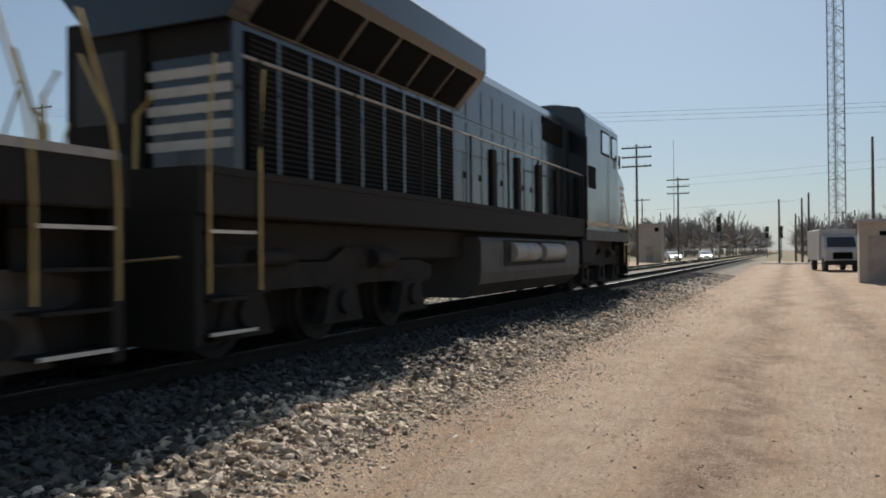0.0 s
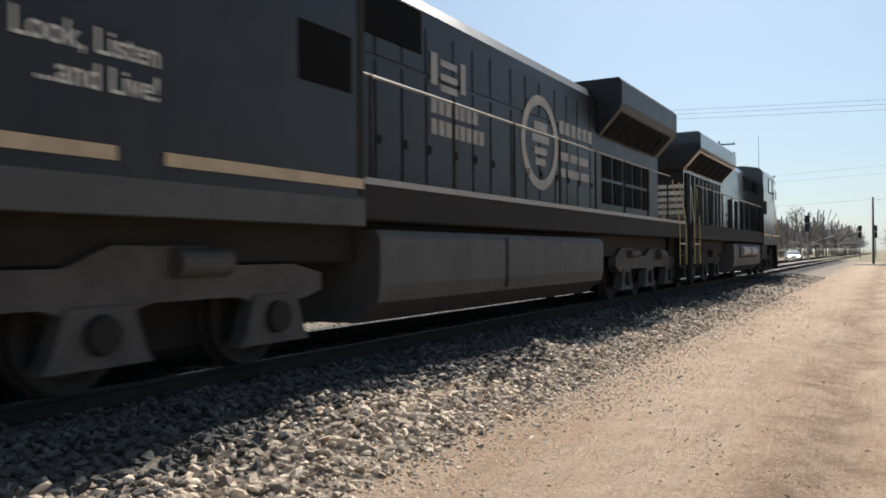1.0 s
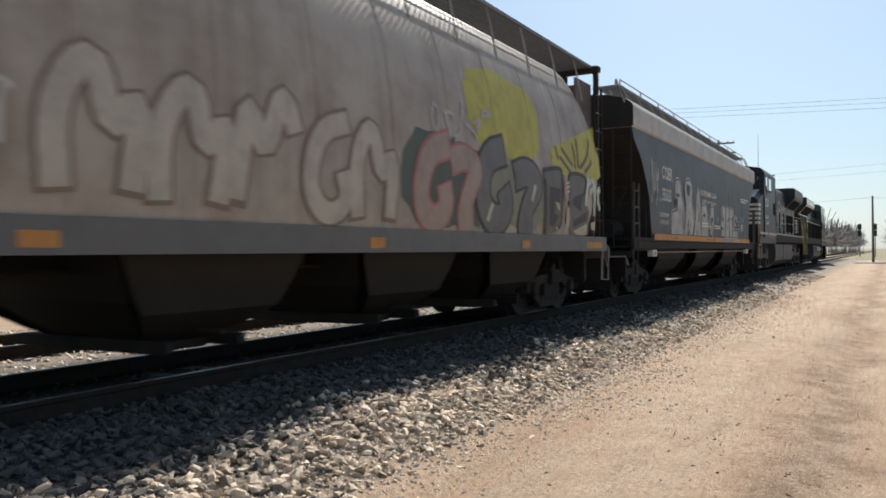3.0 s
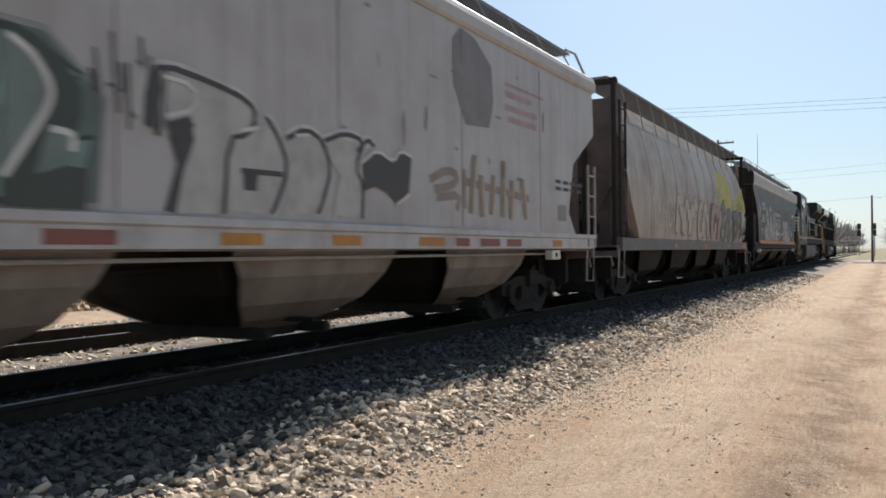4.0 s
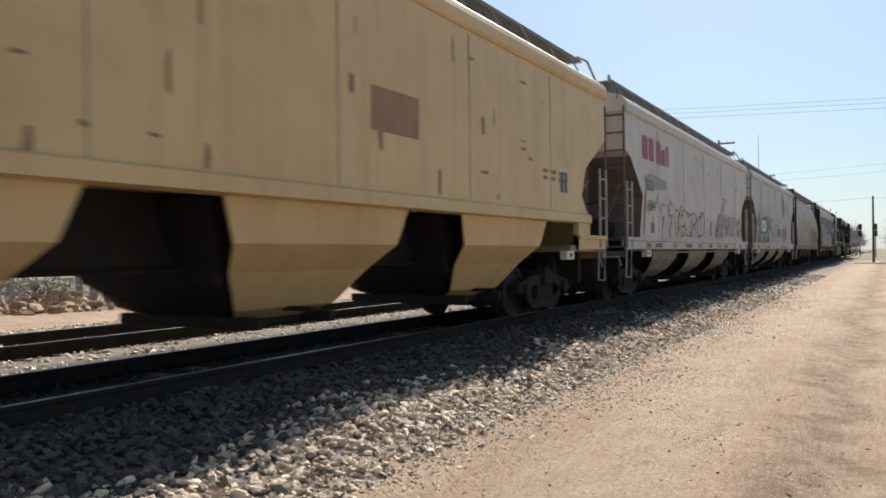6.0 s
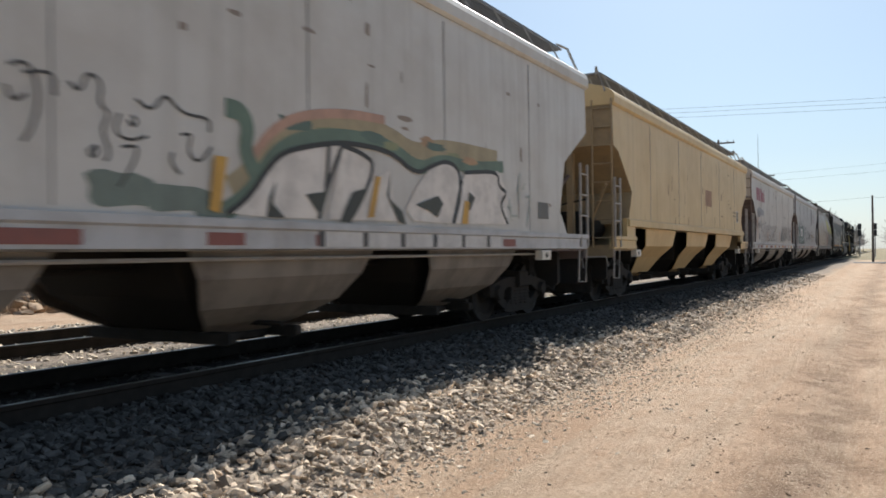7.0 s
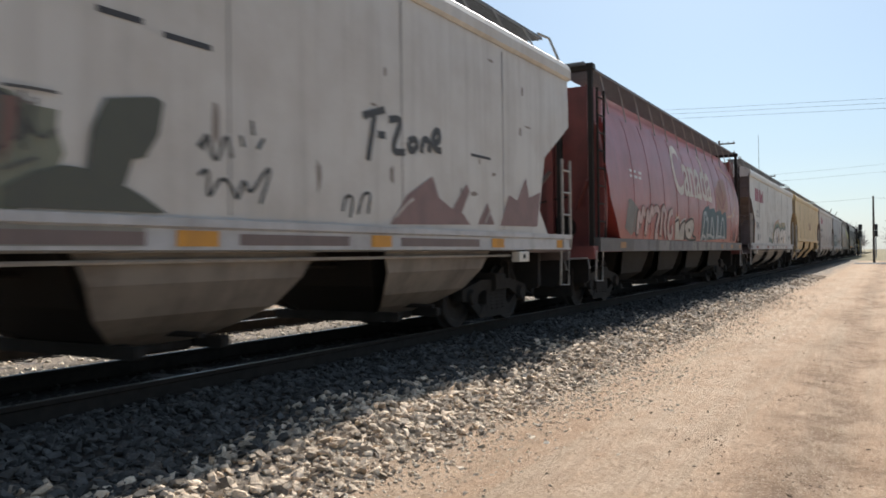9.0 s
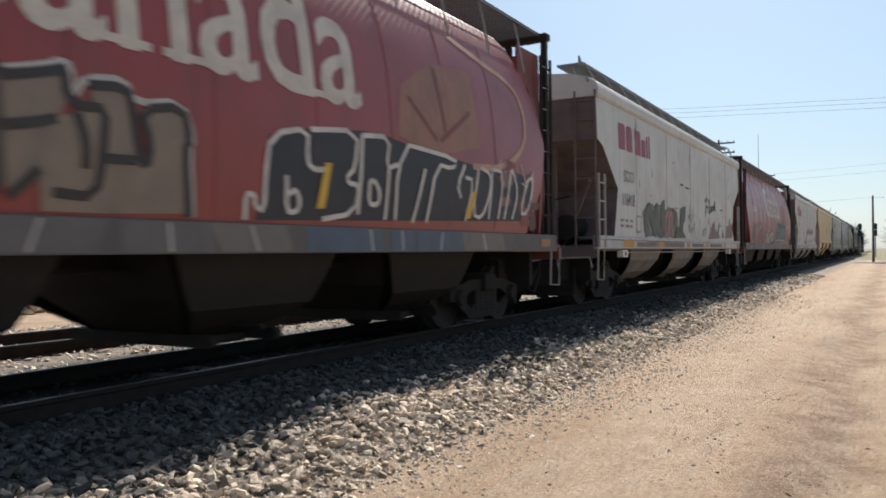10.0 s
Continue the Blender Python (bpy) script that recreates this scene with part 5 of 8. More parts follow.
def lattice_tower(x, y, h, w):
    t = thing("lattice_tower", "tall slim galvanised lattice radio tower", "radio tower", pose(x, y, 0))
    legs = [(w * 0.577 * math.cos(a), w * 0.577 * math.sin(a)) for a in (0.4, 2.494, 4.589)]
    for a, b in legs:
        part("leg", Geo().tube([(a, b, -0.2), (a, b, h)], 0.055, 6), TOWERSTEEL, t)
    k, z = 0, 0.3
    g = Geo()
    while z < h - 1:
        for i in range(3):
            a, b = legs[i], legs[(i + 1) % 3]
            g.tube([(*a, z), (*b, z + 0.75)], 0.022, 4)
            g.tube([(*b, z + 0.75), (*a, z + 1.5)], 0.022, 4)
            g.tube([(*a, z), (*b, z)], 0.02, 4)
        z += 1.5
    part("bracing", g, TOWERSTEEL, t)
    lad = Geo().tube([(0.1, 0, 0), (0.1, 0, h)], 0.02, 4).tube([(-0.2, 0, 0), (-0.2, 0, h)], 0.02, 4)
    part("ladder", lad, TOWERSTEEL, t)
    return t


def signal_mast(x, y, h, label):
    s = thing("railway_signal", label, "railway signal", pose(x, y, 0), "railway signals")
    part("mast", Geo().pipe(0, 0, -0.2, h, 0.09, 8), TOWERSTEEL, s)
    part("bracket", Geo().box(-0.05, 0.6, -0.04, 0.04, h - 2.0, h - 1.9), TOWERSTEEL, s)
    for z in (h - 0.4, h - 1.5):
        head = part("signal_head", Geo().box(-0.28, 0.28, -0.12, 0.1, z - 0.5, z + 0.5, 0.05), SIGNALHEAD, s)
        for d in (-0.28, 0, 0.28):
            part("hood", Geo().drum(0, z + d, -0.34, -0.1, 0.1, 10), SIGNALHEAD, head)
    return s


def parked_car(x, y, turn, label, lit):
    c = thing("car", label, "car", pose(x, y, 0, 0, 0, turn), "cars by the crossing")
    body = [(-2.2, 0.35), (2.2, 0.35), (2.25, 0.75), (1.2, 0.95), (0.6, 1.42), (-1.2, 1.45), (-2.0, 0.98), (-2.25, 0.8)]
    part("body", Geo().across([(-a, b) for a, b in body][::-1], -0.88, 0.88), WHITEPAINT, c)
    part("windscreen", Geo().add([(-0.75, -1.18, 0.97), (0.75, -1.18, 0.97), (0.7, -0.64, 1.38), (-0.7, -0.64, 1.38)], [(0, 1, 2, 3)]), WINDOW, c)
    for a in (-1.35, 1.4):
        for s in (-1, 1):
            w = part("wheel", Geo().disc(s * 0.72, s * 0.9, a, 0.33, 0.33, 16), RUBBER, c)
            part("rim", Geo().disc(s * 0.895, s * 0.91, a, 0.33, 0.19, 12), LADDER, w)
    for s in (-1, 1):
        part("headlight", Geo().box(s * 0.62 - 0.14, s * 0.62 + 0.14, -2.27, -2.2, 0.62, 0.78, 0.02), GLOW if lit else STRIPEWHITE, c)
    return c


def utility_truck(x, y, turn):
    t = thing("utility_truck", "dusty pale boxy utility truck parked beside the dirt strip", "truck", pose(x, y, 0, 0, 0, turn))
    part("box_body", Geo().box(-1.15, 1.15, -0.6, 4.2, 0.75, 2.9, 0.05), GREYWARM, t)
    part("cab", Geo().across([(-2.3, 0.6), (-0.7, 0.6), (-0.7, 2.4), (-1.5, 2.4), (-2.1, 1.6), (-2.35, 1.4)], -1.05, 1.05), GREYWARM, t)
    part("windscreen", Geo().add([(-0.9, -2.11, 1.66), (0.9, -2.11, 1.66), (0.85, -1.56, 2.34), (-0.85, -1.56, 2.34)], [(0, 1, 2, 3)]), WINDOW, t)
    part("bumper", Geo().box(-1.1, 1.1, -2.45, -2.32, 0.45, 0.75, 0.03), BLACK, t)
    part("grille", Geo().box(-0.6, 0.6, -2.38, -2.33, 0.85, 1.3, 0.02), DARKOPEN, t)
    for a in (-1.5, 2.6):
        for s in (-1, 1):
            part("wheel", Geo().disc(s * 0.8, s * 1.08, a, 0.45, 0.45, 18), RUBBER, t)
    return t


def relay_hut(x, y, w, d, h, label):
    b = thing("trackside_hut", label, "hut", pose(x, y, 0), "trackside huts")
    part("wall", Geo().box(-w / 2, w / 2, 0, d, -0.1, h, 0.0), BEIGE, b)
    part("roof", Geo().box(-w / 2 - 0.15, w / 2 + 0.15, -0.15, d + 0.15, h, h + 0.14, 0.02), GREY, b)
    part("door", Geo().box(-0.45, 0.45, -0.04, 0.0, 0.05, 2.1, 0.01), BROWN, b)
    part("vent", Geo().box(w / 2 - 0.8, w / 2 - 0.3, -0.03, 0.0, h - 0.9, h - 0.4), DARKOPEN, b)
    return b


def debris_heap(x, y, seed):
    r = random.Random(seed)
    h = thing("debris_heap", "heap of broken earth, roots and brush beyond the tracks", "heap", pose(x, y, float(height(x, y))), "debris heaps")
    spots = [(r.gauss(0, 0.7), r.gauss(0, 1.1)) for _ in range(130)]
    pts = [(a, b, 0.75 * math.exp(-(a * a + b * b * 0.5)) * r.uniform(0.5, 1)) for a, b in spots]
    scatter("rubble", np.array(pts), np.array([r.uniform(0.05, 0.28) for _ in spots]), PEBBLE, seed, h, "brown clods")
    g = Geo()
    for _ in range(70):
        a, b = r.gauss(0, 0.7), r.gauss(0, 1.0)
        p = Vector((a, b, 0.3))
        g.tube([p, p + Vector((r.uniform(-.5, .5), r.uniform(-.6, .6), r.uniform(0.1, .7))), p + Vector((r.uniform(-.9, .9), r.uniform(-.9, .9), r.uniform(0.2, 1.0)))], 0.015, 4)
    part("brush", g, BARK, h)
    return h


# ---------------------------------------------------------------- the place
ground = build_ground()
road = part("road", Geo().box(-60, 70, 89, 97, -0.2, 0.03), ASPHALT)
tagged(road, "dark asphalt road crossing the tracks", "road", kind="structure")
build_track(XT, -20, 420, 62, "railway track on grey stone ballast with dark wooden ties")
build_track(XT2, -20, 420, 45, "second railway track on grey ballast behind the train")
ballast = thing("ballast", "bank of grey and tan crushed stone beside the rails", "ballast", kind="structure")
build_ballast(ballast)

utility_pole(-14.5, 80.7, 12.4, 3, "tall wooden utility pole with three crossarms")
utility_pole(-14.5, 112, 11.7, 3, "tall wooden utility pole with three crossarms")
utility_pole(-26, 150, 11.5, 1, "weathered wooden utility pole beside bare trees")
utility_pole(-1.45, 97.5, 7.3, 0, "short wooden pole by the road crossing", 0.14)
utility_pole(1.7, 101, 8.2, 0, "plain wooden pole by the crossing")
utility_pole(1.0, 104, 7.8, 0, "plain wooden pole by the crossing")
utility_pole(0.3, 108, 6.0, 0, "plain wooden pole by the crossing")
utility_pole(6.2, 75, 11.0, 0, "weathered wooden pole beside the radio tower")
wires("power_line", (-75, 60.0, 17.0), (75, 60.0, 11.2), ((0, 0), (0, 0.36), (0.3, 0.66)), 3.2, "thin dark overhead wires spanning the tracks")
wires("power_line", (-14.5, 112, 10.6), (60, 82, 14.2), ((0, 0), (0, 0.9)), 1.0, "thin dark overhead wires spanning the tracks")
wires("power_line", (-1.45, 97.5, 7.1), (-50, 118, 8.0), ((0, 0),), 0.6, "single thin wire from a short pole")
wires("power_line", (-1.45, 97.5, 7.1), (1.7, 101, 7.9), ((0, 0),), 0.3, "single thin wire between short poles")
utility_pole(-75, 60, 18.2, 1, "tall wooden pole carrying the wires over the tracks")
utility_pole(75, 60, 12.6, 1, "tall wooden pole carrying the wires over the tracks")
utility_pole(60, 82, 15.0, 1, "tall wooden pole carrying the wires over the tracks")
utility_pole(-50, 118, 8.4, 0, "plain wooden pole beyond the tracks")
mast = thing("antenna_mast", "thin distant antenna mast", "mast", pose(-25, 186, 0))
part("mast", Geo().pipe(0, 0, -0.2, 27.2, 0.12, 8, 0.04), TOWERSTEEL, mast)
lattice_tower(3.6, 78, 46, 1.35)
signal_mast(-4.2, 150, 5.6, "black railway signal heads on a slim mast")
signal_mast(-1.9, 150, 5.6, "black railway signal heads on a slim mast")
signal_mast(-9.2, 112, 6.0, "tall black railway signal mast beside the tracks")
parked_car(-16.5, 121, 20, "white car with lit headlights waiting at the crossing", True)
parked_car(-20.5, 123, 30, "white car waiting near the crossing", False)
parked_car(-12.6, 128, 12, "white car with lit headlights beyond the tracks", True)
utility_truck(2.7, 61, 8)
relay_hut(-16.8, 102, 2.9, 2.6, 4.9, "beige boxy trackside hut with a flat roof")
relay_hut(3.5, 39.5, 1.6, 1.2, 2.7, "beige metal trackside cabinet at the dirt strip's edge")
for k, (x, y, h, s) in enumerate(((-24.7, 150, 11, 3), (-19.6, 150, 11.5, 4), (-14.3, 160, 12, 5), (-30, 152, 11, 6), (-36, 158, 12, 7), (-21, 172, 11, 11), (9.5, 120, 11, 8), (13, 118, 12, 9), (11, 130, 10, 10), (17, 122, 12, 12))):
    bare_tree("tree", h, s, "leafless grey-brown tree with fine twigs").matrix_basis = pose(x, y, 0, 0, 0, 40 * k)
for k, (x, y, h) in enumerate(((-24.0, 14.5, 7.0), (-29.0, 17.0, 8.0), (-27.0, 20.5, 6.5), (-34.0, 20.0, 8.5), (-31.0, 25.5, 7.5), (-22.0, 16.0, 6.0), (-20.5, 15.4, 5.0), (-25.5, 18.0, 6.5))):
    bare_tree("tree", h, 70 + k, "leafless dark tree beyond the second track").matrix_basis = pose(x, y, 0, 0, 0, 70 * k)
far_woods(21)
for k, (x, y) in enumerate(((-19.5, 7.5), (-19.8, 10.5), (-20.6, 13.5), (-20, 18), (-21, 24), (-20.5, 31))):
    debris_heap(x, y, 30 + k)

# ---------------------------------------------------------------- the train
CARS = []
WHITE, SILVER = (0.70, 0.69, 0.66), (0.42, 0.41, 0.39)
INK, NIGHT = (0.03, 0.03, 0.033), (0.02, 0.022, 0.03)

lead = locomotive(5.7, False, "glossy black lead locomotive with white end stripes and cream handrails", LOCO, True)
second = locomotive(-17.2, True, "black locomotive running hood first, white nose stripes, painted safety words", LOCO2, False, L=22.05)
CARS += [(lead, 5.7), (second, -17.2)]

cab_side = lambda z: 1.545
hood_side = lambda z: 1.003
lettering("lettering", "9250", 2.05, 3.16, 0.42, STRIPEWHITE, second, cab_side, "white painted number", bold=0.008)
lettering("lettering", "Look, Listen", 2.08, 2.60, 0.20, STRIPEWHITE, second, cab_side, "white painted safety words", stretch=0.9, bold=0.003)
lettering("lettering", "...and Live!", 2.25, 2.33, 0.20, STRIPEWHITE, second, cab_side, "white painted safety words", stretch=0.9, bold=0.003)
ringpts = [(12.4 + 0.78 * math.cos(k * 0.19635), 3.14 + 0.78 * math.sin(k * 0.19635)) for k in range(33)]
decal("round_emblem", ribbon(ringpts, 0.18), spray((0.44, 0.40, 0.33)), second, hood_side, 0.008, "white painted ring emblem")
bars("emblem_bar", [(12.1, 3.36, 0.62, 0.16), (12.0, 3.14, 0.8, 0.14), (12.1, 2.92, 0.6, 0.13), (12.15, 2.72, 0.5, 0.13)], spray((0.36, 0.34, 0.30)), second, hood_side, 0.008)
bars("faded_lettering", [*[(13.35 + 0.33 * k, 3.44, 0.25, 0.26) for k in range(6)],
     (13.35, 2.92, 0.5, 0.17), (13.95, 2.92, 0.4, 0.17), (14.45, 2.92, 0.55, 0.17), (13.35, 2.60, 0.35, 0.17), (13.8, 2.60, 0.62, 0.17), (14.55, 2.60, 0.5, 0.17)], spray((0.36, 0.34, 0.30)), second, hood_side, 0.008, "pale painted bars")
bars("logo_bar", [(8.45, 3.50, 0.18, 0.46), (8.72, 3.60, 0.5, 0.10), (8.72, 3.80, 0.5, 0.10), (8.72, 3.44, 0.5, 0.10), (9.32, 3.50, 0.16, 0.46)], spray((0.36, 0.34, 0.30)), second, hood_side, 0.008, "white slanting logo bars")
bars("name_bar", [(8.45 + 0.21 * k, 3.10, 0.16, 0.22) for k in range(7)] + [(8.45 + 0.21 * k, 2.80, 0.16, 0.22) for k in range(8)], spray((0.36, 0.34, 0.30)), second, hood_side, 0.008, "white name in plain bars")

# charcoal hopper
c1 = grain_hopper(-37.2, 18.1, CHARCOAL, "charcoal grain hopper car with pale roof, orange stripe, silver graffiti", roof=ROOFGREY, eave=3.97, notch=((0.16, 3.67), (0.72, 3.28), (1.15, 2.80), (1.40, 2.40), (1.60, 1.36)), bay=BLACK, sheet=BLACK, sill=BLACK, group="grain hopper cars", steps=TRUCKDUST)
bars("orange_stripe", [(1.68, 1.385, 14.8, 0.15)], spray((0.50, 0.22, 0.04)), c1, lambda z: 1.642, 0.004, "worn orange stripe")
lettering("lettering", "COER", 2.62, 2.95, 0.34, STRIPEWHITE, c1, side_flat, "white car letters", stretch=0.86, bold=0.006)
lettering("lettering", "355323", 2.60, 2.40, 0.32, STRIPEWHITE, c1, side_flat, "white car number", stretch=0.74, bold=0.006)
lettering("lettering", "LD LMT 223900", 2.35, 1.98, 0.10, STRIPEWHITE, c1, side_flat, "small white weights", bold=0.002)
lettering("lettering", "LT WT   62100", 2.35, 1.80, 0.10, STRIPEWHITE, c1, side_flat, "small white weights", bold=0.002)
scrawl(c1, side_flat, 1.45, 2.2, 0.95, 1.3, (0.45, 0.45, 0.45), 11, 0.035, 9)
for k in range(11):
    part("roof_rail_post", Geo().tube([(1.22, 0.4 + 1.73 * k, 4.9), (1.22, 0.4 + 1.73 * k, 5.08)], 0.018, 5), LADDER, c1)
part("roof_rail", Geo().tube([(1.22, 0.4, 5.08), (1.22, 17.7, 5.08)], 0.016, 5), LADDER, c1, "thin roof handrail")
# fat silver letters with a dark edge and a white halo
SILVER, HALO, EDGE = (0.33, 0.32, 0.295), (0.50, 0.50, 0.49), (0.02, 0.02, 0.022)
PAINTS[SILVER] = material("smudged_silver_spray", (0.40, 0.385, 0.35), (0.09, 0.088, 0.085), 0.5, 0, 2.2, 0.8, 0.03, streak=0.6)
SHAPES = (
    ((3.5, 1.56), (3.5, 1.95), (3.7, 2.15), (4.05, 2.15), (4.3, 2.3), (4.0, 2.55), (3.95, 2.85), (4.2, 3.05), (4.5, 3.0), (4.7, 2.8), (4.7, 2.5), (5.0, 2.4), (5.05, 2.05), (4.9, 1.56)),
    ((5.05, 2.9), (5.35, 3.1), (5.8, 3.12), (6.05, 2.95), (6.0, 2.6), (5.9, 2.3), (6.3, 2.35), (6.1, 1.56), (5.65, 1.56), (5.55, 2.2), (5.4, 1.56), (5.0, 1.56), (5.3, 2.35)),
    ((6.25, 1.56), (6.6, 2.6), (6.95, 3.05), (7.15, 2.55), (7.2, 1.56)),
    ((7.3, 1.56), (7.3, 2.2), (7.5, 2.52), (7.85, 2.5), (8.15, 2.4), (8.35, 2.15), (8.3, 1.56)),
    ((8.6, 1.62), (8.65, 2.15), (8.75, 2.45), (9.15, 2.52), (9.3, 2.45), (9.25, 2.2), (9.2, 1.8), (8.95, 1.6)))
BLOCKS = (
    ((10.45, 2.5), (10.6, 2.5), (10.65, 2.1), (11.1, 2.1), (11.1, 2.25), (10.85, 2.25), (10.85, 2.65), (11.38, 2.6), (11.25, 1.58), (10.5, 1.58), (10.55, 1.8), (11.05, 1.85), (10.45, 1.95)),
    ((11.47, 2.6), (12.08, 2.6), (12.05, 2.3), (11.6, 2.1), (12.08, 2.15), (12.05, 1.58), (11.36, 1.58), (11.42, 2.25)),
    ((12.17, 2.6), (12.95, 2.58), (12.95, 2.4), (12.4, 2.25), (12.75, 2.15), (12.68, 1.58), (12.14, 1.58)),
    ((13.05, 2.35), (13.85, 2.3), (14.0, 1.58), (12.8, 1.58)))
for k, poly in enumerate(SHAPES + BLOCKS):
    loop = list(poly) if k > 4 else round_off(list(poly), 1)
    rim = loop if k > 4 else loop[1:]
    lift = 0.0015 * (k % 2)
    decal("graffiti", ribbon(rim if k < 5 else rim[:7], 0.17 if k < 5 else 0.10), spray(HALO), c1, side_flat, 0.005 + lift, "white sprayed halo")
    decal("graffiti", ribbon(loop + [loop[0]], 0.10 if k < 5 else 0.055), spray(EDGE), c1, side_flat, 0.009 + lift, "dark sprayed edge")
    decal("graffiti", [loop], spray(SILVER), c1, side_flat, 0.013 + lift, "silver sprayed letter")
for k, (a, b, w, h) in enumerate(((4.25, 2.62, 0.38, 0.10), (4.1, 2.42, 0.30, 0.22), (5.55, 2.85, 0.42, 0.34), (6.92, 2.1, 0.14, 0.3), (7.75, 2.2, 0.34, 0.12), (8.95, 2.1, 0.30, 0.16), (8.85, 1.95, 0.14, 0.3))):
    decal("graffiti", [blob(a, b, w, h, random.Random(k), 12, 0.2)], spray(EDGE), c1, side_flat, 0.017, "dark sprayed counter of a letter")
for k, (a, b) in enumerate(((11.75, 2.25), (11.8, 1.85), (12.55, 2.33), (12.5, 1.85), (13.4, 2.0))):
    decal("graffiti", [[(a - 0.12, b - 0.05), (a + 0.16, b - 0.02), (a + 0.1, b + 0.09)]], spray(HALO), c1, side_flat, 0.018, "white sprayed glint")
lettering("lettering", "DO NOT HAMMER ON CAR", 7.22, 2.80, 0.175, STRIPEWHITE, c1, side_flat, "white warning lettering", stretch=0.85, bold=0.003)
lettering("lettering", "CAR MARTILLO SOBRE LATERALES DE CARRO", 7.46, 2.60, 0.085, STRIPEWHITE, c1, side_flat, "small white warning lettering", stretch=0.93, bold=0.001)
bars("small_lettering", [(7.3, 1.93, 1.2, 0.04), (7.3, 1.85, 1.5, 0.04), (9.25, 1.90, 1.1, 0.035), (9.4, 1.83, 0.95, 0.035), *[(14.60 + a, 3.05, b, 0.055) for a, b in ((0, 0.36), (0.40, 0.34), (0.78, 0.54), (1.36, 0.38))], *[(14.60 + a, 2.95, b, 0.055) for a, b in ((0, 0.32), (0.36, 0.46), (0.86, 0.30))]], STRIPEWHITE, c1, side_flat, 0.021)
bars("label_plate", [(14.7, 1.405, 0.75, 0.10), (12.9, 1.405, 1.2, 0.10)], spray((0.50, 0.36, 0.12)), c1, lambda z: 1.642, 0.008, "dull yellow label plate on the stripe")
bars("small_lettering", [(14.95, 1.43, 0.28, 0.05), (7.9, 1.43, 0.5, 0.04), (8.9, 1.43, 0.3, 0.04), (3.6, 1.43, 0.5, 0.03)], spray((0.14, 0.08, 0.03)), c1, lambda z: 1.642, 0.012)
bars("graffiti", [(10.62, 1.385, 2.2, 0.15)], spray((0.28, 0.27, 0.25)), c1, lambda z: 1.642, 0.010, "grey spray over the stripe")
bars("stripe_edge", [(1.68, 1.52, 14.8, 0.05)], spray((0.12, 0.03, 0.035)), c1, side_flat, 0.004, "thin maroon line above the stripe")
scrawl(c1, side_flat, 9.78, 2.0, 0.28, 0.26, (0.4, 0.4, 0.4), 17, 0.03, 2)
scrawl(c1, side_flat, 14.4, 2.1, 0.85, 0.36, (0.10, 0.30, 0.42), 14, 0.04, 12)
scrawl(c1, side_flat, 15.6, 2.0, 0.8, 0.3, (0.22, 0.05, 0.05), 16, 0.03, 8)
bars("small_lettering", [(14.52, 2.03, 0.5, 0.045), (14.52, 1.94, 0.5, 0.045), (14.52, 1.85, 0.35, 0.045), (13.2, 1.88, 0.02, 0.32), (13.46, 1.88, 0.015, 0.32), (13.72, 1.88, 0.02, 0.32), (13.2, 2.19, 0.54, 0.02), (13.2, 1.87, 0.54, 0.02), (13.26, 2.0, 0.14, 0.12), (13.95, 2.15, 0.06, 0.06), (13.95, 2.02, 0.06, 0.06), (13.9, 1.88, 0.2, 0.05)], STRIPEWHITE, c1, side_flat, 0.024)
bars("panel", [(13.12, 1.82, 0.72, 0.44), (13.86, 1.82, 0.08, 0.44)], spray((0.03, 0.031, 0.034)), c1, side_flat, 0.020, "dark lettering panel")
CARS.append((c1, -37.2))

# brown cylindrical hopper
c2 = cylinder_hopper(-56.4, 17.6, BROWN, "faded brown cylindrical grain hopper with yellow and green graffiti", ENDBROWN, sill=spray((0.12, 0.115, 0.11)))
YELLOW_FIELD = (
    ((14.36, 2.88), (16.89, 3.59), (16.9, 3.09), (16.94, 2.6), (16.5, 2.43), (15.8, 2.51), (14.81, 2.46), (14.4, 2.58)),)
YELLOW_LINES = (
    ((14.58, 2.94), (14.68, 2.72)),
    ((14.76, 2.78), (15.06, 2.64), (15.27, 2.55)),
    ((14.88, 2.94), (15.38, 2.67)),
    ((15.46, 3.1), (15.52, 2.92), (15.5, 2.62)),
    ((15.7, 3.21), (15.68, 2.66)),
    ((16.43, 3.3), (16.36, 3.08), (16.07, 2.81), (15.74, 2.66)),
    ((16.43, 2.88), (16.41, 2.8), (16, 2.6)),)
GREY_LETTERS = (
    ((13.96, 2.47), (14.36, 2.54), (14.76, 2.57), (14.81, 2.46), (14.81, 1.63), (14.63, 1.49), (14.43, 1.43), (14.03, 1.43)),
    ((15.15, 2.52), (15.93, 2.56), (16.07, 2.41), (15.89, 2.12), (16.23, 1.88), (16.21, 1.43), (15.25, 1.43), (15.12, 2.13)),)
GREY_EDGES = (
    ((13.96, 2.47), (14.36, 2.54), (14.76, 2.57), (14.81, 2.46), (14.81, 1.63), (14.63, 1.49)),
    ((15.15, 1.79), (15.13, 2.39), (15.19, 2.53), (15.93, 2.55), (16.07, 2.41), (15.87, 2.14), (15.43, 2.1), (15.34, 1.99), (15.77, 1.89)),
    ((14.04, 2.33), (14.1, 1.4)),)
